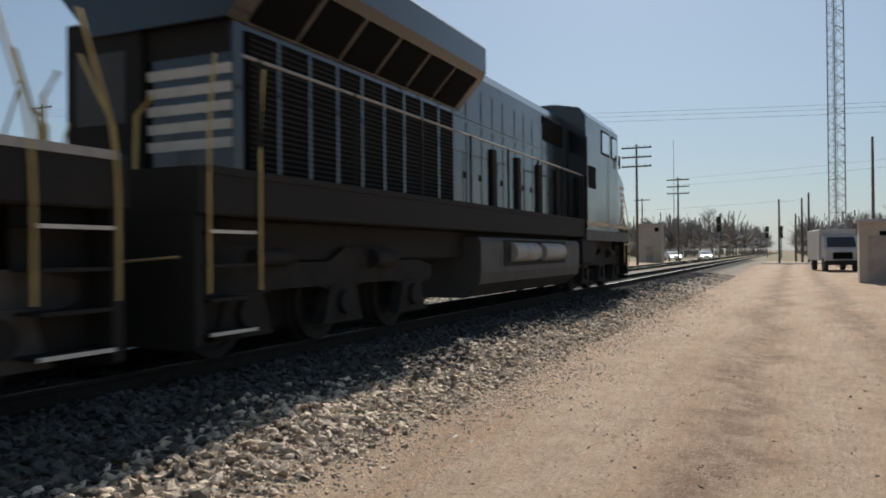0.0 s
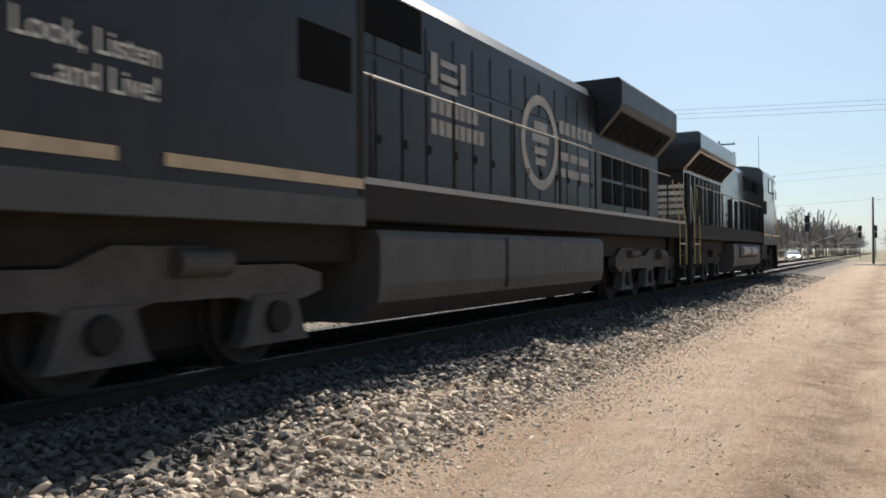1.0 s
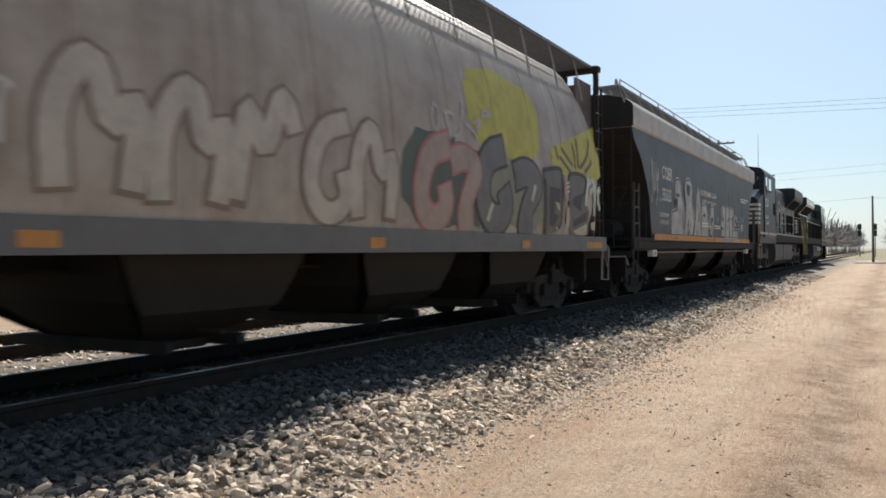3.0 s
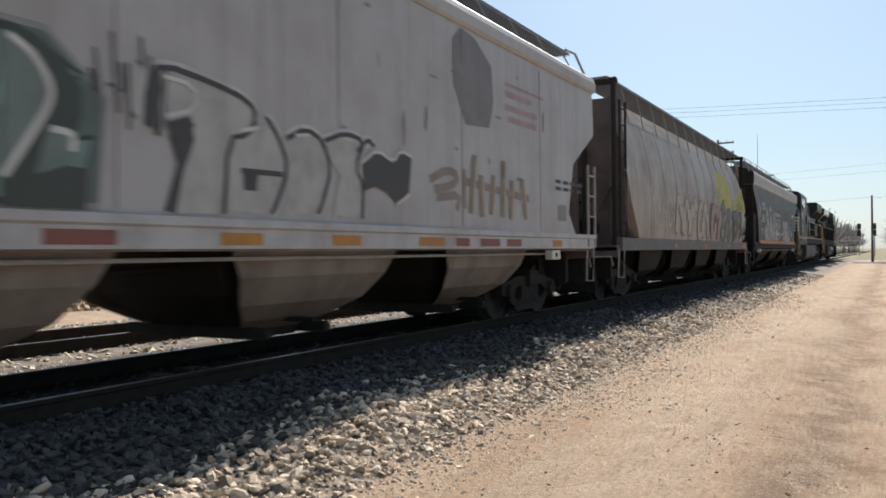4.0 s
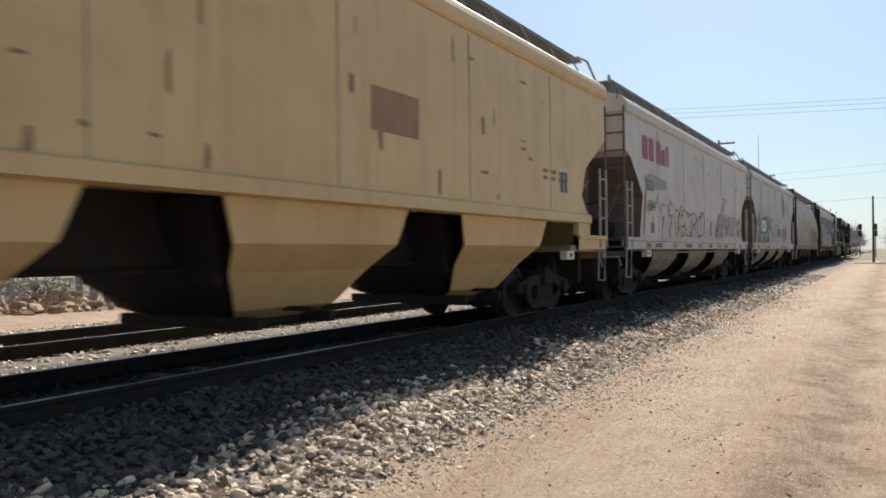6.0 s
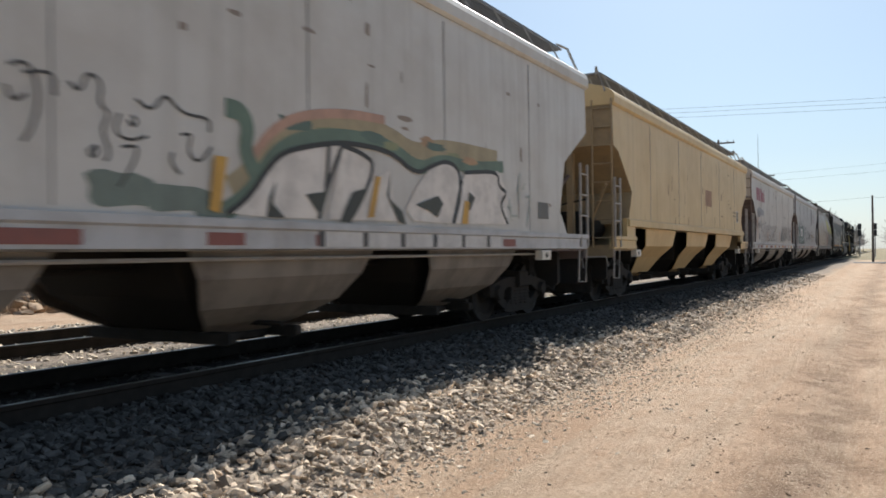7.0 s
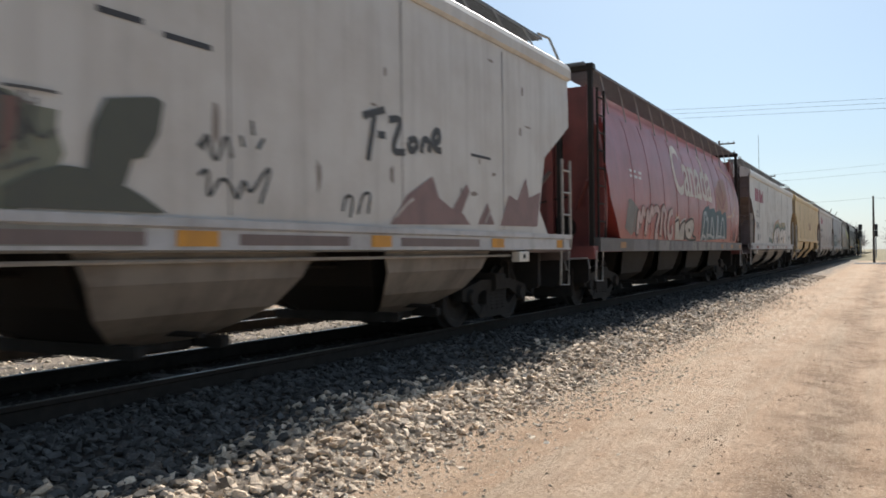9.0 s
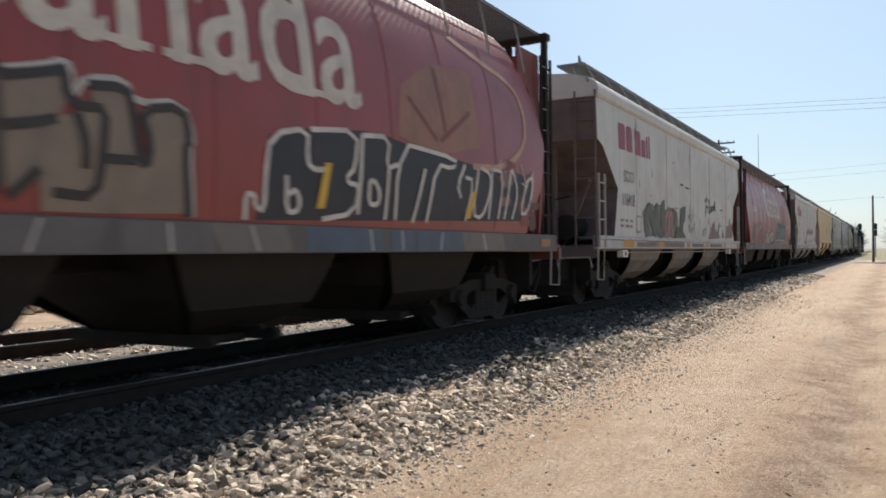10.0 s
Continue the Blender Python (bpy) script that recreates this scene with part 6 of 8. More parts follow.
GREY_HOLES = (
    ((14.22, 2.22), (14.69, 2.21), (14.69, 1.95), (14.45, 1.98), (14.46, 1.77), (14.65, 1.74), (14.45, 1.55), (14.25, 1.58)),
    ((15.34, 1.96), (15.43, 2.1), (15.84, 2.14), (15.76, 1.94)),
    ((15.37, 1.67), (16.09, 1.87), (16.08, 1.7), (15.38, 1.56)),)
CREAM_PATCHES = (
    ((15.01, 1.9), (15.14, 1.92), (15.17, 1.56), (15.01, 1.58)),
    ((15.4, 1.49), (16.09, 1.65), (16.1, 1.43), (15.58, 1.43)),
    ((14.45, 1.98), (14.65, 1.95), (14.68, 1.81), (14.59, 1.86)),
    ((16.3, 1.66), (16.56, 1.7), (16.57, 1.52), (16.36, 1.53)),
    ((14.51, 1.55), (14.62, 1.54), (14.61, 1.43)),)
PINK_PATCH = (
    ((14.89, 2.37), (15.06, 2.4), (15.11, 2.04), (14.99, 1.99), (14.88, 2.1)),)
MINT_STROKES = (
    ((16.15, 2.58), (16.08, 2.27), (15.95, 1.98)),
    ((16.1, 2.39), (16.43, 2.51), (16.47, 2.34), (16.21, 2.24)),
    ((16.52, 2.4), (16.49, 2.11), (16.46, 1.8)),
    ((16.75, 2.38), (16.65, 2.13), (16.8, 1.93)),
    ((16.62, 2.26), (16.82, 2.34)),)
decal("graffiti", [blob(12.7, 3.2, 2.6, 1.3, random.Random(3), 26, 0.07)], spray((0.42, 0.38, 0.06)), c2, side_curved, 0.004, "yellow sprayed cloud")
fills(c2, side_curved, YELLOW_FIELD, (0.44, 0.39, 0.07), 0.006, "yellow sprayed field")
strokes(c2, side_curved, YELLOW_LINES, (0.12, 0.09, 0.05), 0.075, 0.010, "brown sprayed line on yellow")
fills(c2, side_curved, GREY_LETTERS, (0.125, 0.12, 0.105), 0.014, "grey sprayed block letter")
fills(c2, side_curved, GREY_HOLES, (0.035, 0.032, 0.03), 0.018, "dark sprayed counter of a letter")
strokes(c2, side_curved, GREY_EDGES, (0.03, 0.03, 0.03), 0.07, 0.021, "dark sprayed letter edge")
fills(c2, side_curved, CREAM_PATCHES, (0.46, 0.41, 0.30), 0.025, "cream sprayed patch")
fills(c2, side_curved, PINK_PATCH, (0.42, 0.24, 0.24), 0.025, "pink sprayed patch")
strokes(c2, side_curved, [[(15.0, a), (15.13, a + 0.04)] for a in (2.32, 2.24, 2.16)], (0.62, 0.58, 0.54), 0.03, 0.029, "pale sprayed stripe")
strokes(c2, side_curved, MINT_STROKES, (0.50, 0.54, 0.44), 0.11, 0.027, "pale green sprayed stroke")
piece(c2, side_curved, 11.6, 1.48, 2.3, 1.05, 2, (0.13, 0.125, 0.12), (0.035, 0.035, 0.035), 32, (0.20, 0.20, 0.14), 0.40, 0.05, (0.42, 0.45, 0.34))
piece(c2, side_curved, 9.9, 1.5, 1.9, 1.1, 2, (0.32, 0.24, 0.20), (0.40, 0.13, 0.13), 34, (0.07, 0.09, 0.07), 0.34, 0.04)
piece(c2, side_curved, 5.2, 1.5, 4.4, 1.1, 5, (0.42, 0.38, 0.32), (0.20, 0.15, 0.11), 37, None, 0.26, 0.04)
scrawl(c2, side_curved, 10.3, 2.6, 1.8, 0.6, (0.42, 0.38, 0.36), 38, 0.05, 6)
scrawl(c2, side_curved, 2.6, 1.7, 2.4, 1.0, (0.5, 0.48, 0.45), 35, 0.04, 8)
bars("reflective_strip", [(16.1, 1.18, 0.9, 0.12), (13.1, 1.18, 0.3, 0.12), (9, 1.18, 0.3, 0.12), (5, 1.18, 0.3, 0.12)], spray((0.46, 0.20, 0.04)), c2, lambda z: 1.602, 0.004)
CARS.append((c2, -56.4))

STRIPS = ((0.46, 0.21, 0.035), (0.22, 0.075, 0.06))


def strips(car, L, seed, orange=True):
    r = random.Random(seed)
    a, b = [], []
    y = 1.6
    while y < L - 1.5:
        w = r.uniform(0.35, 0.8)
        (a if r.random() < 0.45 else b).append((y, 1.20, w, 0.11))
        y += w + r.uniform(0.2, 1.4)
    if a and orange:
        bars("reflective_strip", a, spray(STRIPS[0]), car, lambda z: 1.612, 0.004, "orange reflective strips")
    if b:
        bars("reflective_strip", b, spray(STRIPS[1]), car, lambda z: 1.612, 0.004, "dull red reflective strips")


def small_print(car, side, y, z, seed, mat, n=4):
    r = random.Random(seed)
    bars("small_lettering", [(y + 0.22 * k * 1.6, z - 0.12 * j, r.uniform(0.15, 0.3), 0.06) for j in range(2) for k in range(n)], mat, car, side, 0.006)


BRAND = spray((0.28, 0.055, 0.095))


def brand_blocks(car, y, z):
    """A two-word maroon brand mark as plain rounded blocks."""
    r = random.Random(4)
    for a, w, h in ((0.0, 0.48, 0.56), (0.58, 0.44, 0.56), (1.25, 0.44, 0.56), (1.76, 0.34, 0.40), (2.17, 0.13, 0.52), (2.38, 0.13, 0.56)):
        poly = [(y + a, z), (y + a + w, z), (y + a + w, z + h * 0.9), (y + a + w * 0.85, z + h), (y + a + w * 0.1, z + h), (y + a, z + h * 0.9)]
        decal("brand_block", [poly], BRAND, car, side_flat, 0.006, "maroon block of a brand mark")


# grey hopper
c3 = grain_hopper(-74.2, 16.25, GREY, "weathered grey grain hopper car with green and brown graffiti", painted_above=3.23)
lettering("lettering", "119622", 2.73, 2.05, 0.30, spray(INK), c3, side_flat, "black car number on a pale patch", stretch=0.74, off=0.028)
lettering("lettering", "SOO", 2.74, 2.67, 0.30, spray((0.13, 0.13, 0.13)), c3, side_flat, "worn black car letters", stretch=0.95, off=0.022)
letter(c3, side_flat, ((1.4, 1.47), (1.6, 2.35), (2.05, 2.85), (2.35, 2.6), (2.65, 2.5), (4, 2.65), (4.85, 2.65), (5.3, 2.25), (5.25, 1.5)), (0.10, 0.135, 0.125), (0.25, 0.26, 0.25), 0.06, None, 0, "dark green sprayed cloud")
letter(c3, side_flat, ((1.5, 2.15), (1.9, 2.2), (1.9, 2.05), (1.75, 1.65), (1.55, 1.55), (1.7, 1.95), (1.5, 1.95)), (0.50, 0.50, 0.48), (0.03, 0.05, 0.045), 0.06, None, 0.006, "sprayed letter of a green piece")
letter(c3, side_flat, ((1.6, 2.25), (1.75, 2.55), (2.05, 2.75), (2.25, 2.65), (2.3, 2.4), (2.45, 2.2), (2.3, 2), (2.55, 1.85), (2.55, 1.55), (2.35, 1.6), (2.1, 1.85), (1.95, 1.6), (1.65, 1.5), (1.9, 2.1)), (0.15, 0.235, 0.21), (0.03, 0.05, 0.045), 0.06, None, 0.0075, "sprayed letter of a green piece")
letter(c3, side_flat, ((2.6, 1.9), (2.8, 1.85), (3.1, 1.8), (2.85, 1.5), (2.65, 1.5)), (0.50, 0.50, 0.48), (0.03, 0.05, 0.045), 0.06, None, 0.009, "sprayed letter of a green piece")
letter(c3, side_flat, ((2.95, 1.9), (3.45, 1.9), (4, 1.9), (3.7, 1.5), (3.3, 1.5), (3.2, 1.6)), (0.15, 0.235, 0.21), (0.03, 0.05, 0.045), 0.06, None, 0.0105, "sprayed letter of a green piece")
letter(c3, side_flat, ((4.1, 2.55), (4.65, 2.6), (5.1, 2.4), (4.8, 2.15), (4.7, 1.85), (5.2, 1.95), (5.1, 1.55), (4.45, 1.5), (4.4, 2), (4.1, 2.1)), (0.15, 0.235, 0.21), (0.03, 0.05, 0.045), 0.06, None, 0.006, "sprayed letter of a green piece")
letter(c3, side_flat, ((3.45, 1.75), (3.85, 1.8), (3.7, 1.55), (3.55, 1.6)), (0.50, 0.50, 0.48), (0.03, 0.05, 0.045), 0.06, None, 0.0075, "sprayed letter of a green piece")
letter(c3, side_flat, ((4.1, 1.85), (4.4, 1.9), (4.4, 1.65), (4.1, 1.55)), (0.50, 0.50, 0.48), (0.03, 0.05, 0.045), 0.06, None, 0.009, "sprayed letter of a green piece")
decal("number_patch", [((2.65, 2.55), (2.85, 2.45), (3.45, 2.45), (4.1, 2.45), (4.05, 1.95), (3.3, 1.95), (2.65, 1.95))], spray((0.66, 0.65, 0.62)), c3, side_flat, 0.024, "pale patch under the number")
SILVER_FILLS = (
    ((5.73, 2.58), (5.92, 2.62), (6.8, 2.48), (6.89, 2.36), (6.8, 2.21), (6.52, 2.13), (6.49, 1.47), (5.96, 1.45), (5.91, 1.67), (6.08, 2.05), (5.86, 2.18), (5.74, 2.2)),
    ((6.52, 2.13), (6.8, 2.28), (7.1, 2.37), (7.23, 2.19), (7.29, 1.92), (7.21, 1.7), (7.08, 1.5), (6.5, 1.48)),
    ((7.3, 2.24), (7.58, 2.34), (7.84, 2.26), (7.96, 1.98), (7.89, 1.75), (7.61, 1.52), (7.24, 1.5)),
    ((7.84, 2.19), (8.12, 2.34), (8.55, 2.26), (8.33, 2.02), (8.54, 1.84), (8.51, 1.49), (8, 1.53), (8.12, 1.94)),)
SILVER_EDGES = (
    ((5.68, 2.12), (5.7, 2.44), (5.8, 2.63), (6.4, 2.57), (6.8, 2.49), (6.89, 2.36), (6.78, 2.18), (6.54, 2.13), (6.48, 1.47)),
    ((7.02, 2.38), (7.21, 2.18), (7.31, 1.93), (7.18, 1.65), (7.08, 1.49)),
    ((6.69, 1.86), (7.23, 1.87)),
    ((7.3, 2.22), (7.58, 2.35), (7.84, 2.26), (7.97, 1.98), (7.87, 1.72), (7.76, 1.52)),
    ((7.86, 2.26), (8.22, 2.39), (8.57, 2.34), (8.38, 2.04), (8.54, 1.85), (8.51, 1.49)),
    ((8.42, 2.21), (8.63, 2.38), (8.74, 2.3)),
    ((5.91, 2.05), (6.06, 2.22), (6.15, 2.17)),)
SILVER_SHADES = (
    ((5.86, 2.17), (6.12, 2.26), (6.16, 2.06), (6.05, 1.82), (5.96, 1.45), (5.85, 1.47), (5.98, 1.85), (5.9, 2.07)),
    ((6.71, 1.85), (6.91, 1.86), (6.88, 1.69), (6.72, 1.69)),
    ((8.54, 2.1), (8.79, 2.26), (9.13, 2.15), (9.26, 2.31), (9.53, 2.26), (9.46, 1.84), (9.21, 1.68), (8.98, 1.81), (8.75, 1.86), (8.54, 1.79)),
    ((5.68, 2.12), (5.71, 2.44), (5.81, 2.63), (5.84, 2.42), (5.75, 2.1)),)
SILVER_GLINTS = (
    ((5.85, 2.53), (6.15, 2.52), (6.18, 2.32), (5.86, 2.22)),
    ((8.52, 2.11), (8.79, 2.28), (9.12, 2.16), (9.27, 2.32), (9.54, 2.26)),
    ((9.18, 1.68), (9.46, 1.81)),
    ((6.69, 2.21), (6.91, 2.27)),
    ((7.41, 2.26), (7.62, 2.29)),)
GREEN_R = (
    ((4.55, 2.66), (4.78, 2.61), (4.99, 2.46), (5.13, 2.29), (5.12, 2.11), (4.99, 1.75), (5.16, 1.74), (5.15, 1.45), (4.54, 1.45)),
    ((4.55, 2.59), (4.78, 2.51), (4.91, 2.33), (4.91, 2.17), (4.78, 1.96), (4.55, 1.68)),
    ((4.86, 1.99), (5.08, 2), (5.06, 1.77), (4.77, 1.67)),)
GREEN_R_LINES = (
    ((4.59, 2.57), (4.76, 2.48), (4.89, 2.29), (4.88, 2.16), (4.74, 1.93), (4.55, 1.64)),
    ((4.88, 1.99), (5.06, 1.98), (5.04, 1.85)),)
BROWN_TAG = (
    ((9.96, 2.03), (10.4, 2.2), (10.73, 2.14), (10.54, 1.99), (10.07, 1.92)),
    ((10.13, 1.82), (10.77, 1.89), (10.66, 1.68)),
    ((10.86, 2.24), (10.88, 1.71)),
    ((11.16, 2.46), (11.04, 1.65)),
    ((11.36, 2.2), (11.38, 1.61)),
    ((11.76, 2.23), (11.67, 1.66)),
    ((12.11, 2.47), (12.05, 1.63)),
    ((12.4, 2.2), (12.33, 1.61)),
    ((12.76, 2.23), (12.92, 1.63)),
    ((10.86, 2.08), (13.04, 1.96)),)
strokes(c3, side_flat, SILVER_EDGES, (0.52, 0.52, 0.50), 0.13, 0.003, "white sprayed halo")
fills(c3, side_flat, SILVER_FILLS, (0.40, 0.40, 0.385), 0.008, "silver sprayed letter")
fills(c3, side_flat, SILVER_SHADES, (0.05, 0.05, 0.05), 0.012, "black sprayed shade")
strokes(c3, side_flat, SILVER_EDGES, (0.05, 0.05, 0.05), 0.05, 0.014, "black sprayed letter edge", 1)
strokes(c3, side_flat, SILVER_GLINTS, (0.58, 0.58, 0.56), 0.035, 0.019, "white sprayed glint", 1)
fills(c3, side_flat, GREEN_R[:1], (0.045, 0.06, 0.05), 0.022, "black-green sprayed shadow of a letter")
fills(c3, side_flat, GREEN_R[1:], (0.16, 0.21, 0.19), 0.026, "grey-green sprayed letter")
strokes(c3, side_flat, GREEN_R_LINES, (0.58, 0.58, 0.55), 0.05, 0.029, "white sprayed letter line")
strokes(c3, side_flat, BROWN_TAG, (0.24, 0.20, 0.17), 0.11, 0.006, "faded brown sprayed stroke", 1)
strokes(c3, side_flat, [[(a + 0.07, b) for a, b in line] for line in BROWN_TAG[3:9]], (0.40, 0.33, 0.22), 0.06, 0.012, "sandy sprayed stroke", 1)
scrawl(c3, side_flat, 5.15, 2.0, 0.75, 0.8, (0.12, 0.12, 0.12), 46, 0.03, 9)
decal("shield", [((10.6, 3.95), (10.85, 4.15), (11.25, 4.1), (11.75, 3.8), (11.8, 3.3), (11.65, 2.9), (10.95, 2.85), (10.6, 3.35))], spray((0.18, 0.17, 0.17)), c3, side_flat, 0.006, "dark faded oval mark")
bars("faded_lettering", [(12.2, 3.45, 1.0, 0.09), (12.2, 3.25, 1.2, 0.09), (12.3, 3.08, 1.1, 0.09), (12.2, 3.62, 1.5, 0.05)], spray((0.36, 0.25, 0.26)), c3, side_flat, 0.006)
bars("stencil", [(14.3, 1.65, 0.4, 0.28)], spray((0.2, 0.2, 0.2)), c3, side_flat, 0.006)
small_print(c3, side_flat, 14.2, 2.3, 5, spray(INK))
strips(c3, 16.25, 44)
CARS.append((c3, -74.2))

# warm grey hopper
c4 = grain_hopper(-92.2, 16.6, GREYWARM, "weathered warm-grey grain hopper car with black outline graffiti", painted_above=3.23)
brand_blocks(c4, 1.35, 3.28)
decal("painted_out", [((1.45, 2.85), (2.05, 3), (2.75, 2.95), (3.6, 2.9), (3.6, 2.65), (2.8, 2.65), (1.75, 2.55))], spray((0.27, 0.27, 0.28)), c4, side_flat, 0.005, "painted-out grey patch")
lettering("lettering", "SOO", 1.62, 2.56, 0.28, spray(INK), c4, side_flat, "black car letters", stretch=0.9)
lettering("lettering", "113844", 1.55, 2.08, 0.28, spray(INK), c4, side_flat, "black car number", stretch=0.8)
bars("stencil", [(2.0, 1.55, 0.35, 0.26)], spray((0.18, 0.17, 0.16)), c4, side_flat, 0.006)
BUBBLES = (
    ((4.39, 2.17), (4.44, 2.12), (4.5, 2.02), (4.56, 1.84), (4.62, 1.62), (4.64, 1.53)),
    ((4.49, 2.04), (4.53, 2.07), (4.57, 2.03), (4.61, 1.85), (4.63, 2.13), (4.68, 2.14), (4.74, 2.09), (4.76, 2.02)),
    ((4.39, 1.89), (4.43, 1.9), (4.46, 1.81), (4.42, 1.71), (4.39, 1.71)),
    ((4.8, 1.95), (4.83, 2.09), (4.91, 2.12), (4.98, 2.09), (5.02, 1.97), (5.08, 1.78), (5.09, 1.47)),
    ((4.8, 1.83), (4.8, 1.5)),
    ((4.76, 1.67), (4.91, 1.69), (5.02, 1.76)),
    ((5.02, 2.09), (5.09, 2.1), (5.14, 1.91)),
    ((5.14, 2.01), (5.21, 2.13), (5.31, 2.13), (5.46, 2.01), (5.6, 1.83)),
    ((5.18, 1.79), (5.58, 1.8)),
    ((5.35, 1.65), (5.33, 1.51)),)
BUBBLES_MIDDLE = (
    ((5.43, 2.09), (5.53, 2.02)),
    ((5.66, 1.92), (5.75, 2.13), (5.88, 2.23), (6.01, 2.19), (6.06, 2.08), (6.01, 1.86)),
    ((5.58, 1.5), (5.6, 1.78), (5.69, 1.92), (5.84, 1.98), (5.95, 1.93), (6.04, 1.77), (6.05, 1.73), (5.98, 1.51)),
    ((6.01, 1.96), (6.14, 2.11), (6.36, 2.18), (6.53, 2.14), (6.6, 2.02), (6.56, 1.82), (6.46, 1.66), (6.26, 1.58)),
    ((6.33, 2.02), (6.31, 1.84), (6.24, 1.6)),
    ((6.13, 1.51), (6.35, 1.58), (6.49, 1.56), (6.57, 1.48)),)
BUBBLES_END = (
    ((6.6, 2.17), (6.64, 2.25), (6.85, 2.18), (7.08, 2.1), (7.24, 2.01), (7.28, 1.88), (7.25, 1.5)),
    ((7.08, 2.1), (6.96, 1.9), (6.86, 1.74), (6.83, 1.49)),
    ((6.56, 1.72), (6.7, 1.9), (6.85, 1.89), (6.92, 1.79)),
    ((7.28, 1.93), (7.41, 2.08), (7.63, 2.16), (7.76, 2.09), (7.74, 1.86), (7.62, 1.68)),
    ((7.75, 2.11), (7.86, 2.29), (8.05, 2.22), (8.27, 2.15), (8.15, 1.83), (8.04, 1.51)),
    ((7.28, 1.48), (7.58, 1.61), (7.74, 1.52)),)
BUBBLE_DARKS = (
    ((6.05, 1.73), (6.09, 1.68), (6.01, 1.5), (5.95, 1.5)),
    ((6.89, 1.8), (7.08, 1.8), (6.92, 1.73)),)
ORANGE_BARS = (
    ((4.69, 2), (4.79, 2.01), (4.72, 1.53), (4.62, 1.51)),
    ((9.24, 2.02), (9.35, 2.03), (9.3, 1.59), (9.18, 1.57)),
    ((15.13, 2.5), (15.24, 2.52), (15.08, 1.5), (14.95, 1.5)),)
GREY_TAG = (
    ((9.99, 1.52), (10.37, 2.05), (10.61, 2.3), (10.85, 2.36), (11.01, 2.26), (10.92, 1.94), (10.59, 1.51)),
    ((10.21, 1.53), (10.44, 1.99), (10.68, 2.23)),
    ((11.08, 1.56), (11.33, 2.21), (11.73, 2.36), (11.92, 2.25), (11.54, 1.98), (11.91, 1.92), (11.81, 1.56)),
    ((12.1, 1.57), (12.22, 2.28), (12.64, 2.27), (12.75, 2.06), (12.32, 1.94), (12.73, 1.63)),
    ((12.96, 1.6), (13.2, 2.27), (13.57, 2.34), (13.69, 2.21), (13.31, 1.61)),
    ((11.48, 2.79), (11.57, 2.45)),
    ((11.19, 2.58), (11.28, 2.4)),)
for lines in (BUBBLES, BUBBLES_MIDDLE, BUBBLES_END):
    strokes(c4, side_flat, lines, (0.05, 0.045, 0.042), 0.042, 0.012, "black sprayed bubble letter line")
fills(c4, side_flat, BUBBLE_DARKS, (0.06, 0.05, 0.045), 0.011, "black sprayed shade of a letter")
fills(c4, side_flat, ORANGE_BARS, (0.50, 0.23, 0.08), 0.024, "orange sprayed bar")
strokes(c4, side_flat, GREY_TAG, (0.56, 0.54, 0.50), 0.12, 0.010, "pale sprayed letter stroke")
strokes(c4, side_flat, GREY_TAG, (0.10, 0.09, 0.085), 0.035, 0.016, "thin dark letter line")
strokes(c4, side_flat, [[(a + 0.11, b - 0.02) for a, b in line] for line in GREY_TAG[:5]], (0.12, 0.11, 0.10), 0.03, 0.020, "thin dark letter line")
piece(c4, side_flat, 2.9, 1.50, 3.2, 0.72, 4, (0.47, 0.44, 0.405), (0.06, 0.055, 0.05), 51, None, 0.40, 0.022)
scrawl(c4, side_flat, 9.6, 1.52, 2.6, 0.5, (0.15, 0.13, 0.12), 52, 0.022, 16)
bars("scratch", [(6.8, 2.98, 0.16, 0.022), (7.02, 2.96, 0.12, 0.022)], spray(INK), c4, side_flat, 0.006)
strokes(c4, side_flat, (((14.05, 2.14), (14.07, 1.92)), ((14.19, 2.19), (14.21, 1.98)), ((14.06, 2.01), (14.2, 2.06)), ((14.28, 2.21), (14.28, 2.01), (14.39, 2.04)), ((14.28, 2.21), (14.41, 2.23)), ((14.29, 2.11), (14.37, 2.13)), ((14.46, 2.03), (14.46, 2.23), (14.56, 2.23), (14.54, 2.15), (14.47, 2.13), (14.6, 2.03)), ((14.63, 1.93), (14.64, 2.23), (14.75, 2.23), (14.76, 2.16), (14.65, 2.11))), INK, 0.035, 0.010, "thin black sprayed word", 1)
bars("stencil", [(14.18, 1.62, 0.22, 0.28), (14.42, 1.62, 0.24, 0.28)], spray((0.16, 0.13, 0.11)), c4, side_flat, 0.006)
decal("orange_bar", [((1.35, 1.5), (1.45, 1.55), (1.65, 2.55), (1.55, 2.55))], spray((0.52, 0.22, 0.07)), c4, side_flat, 0.02, "orange sprayed bar")
bars("small_lettering", [(11.3, 2.85, 0.5, 0.04), (11.9, 2.8, 0.4, 0.04), (14.0, 3.3, 0.3, 0.05)], spray(INK), c4, side_flat, 0.006)
strips(c4, 16.6, 55)
CARS.append((c4, -92.2))

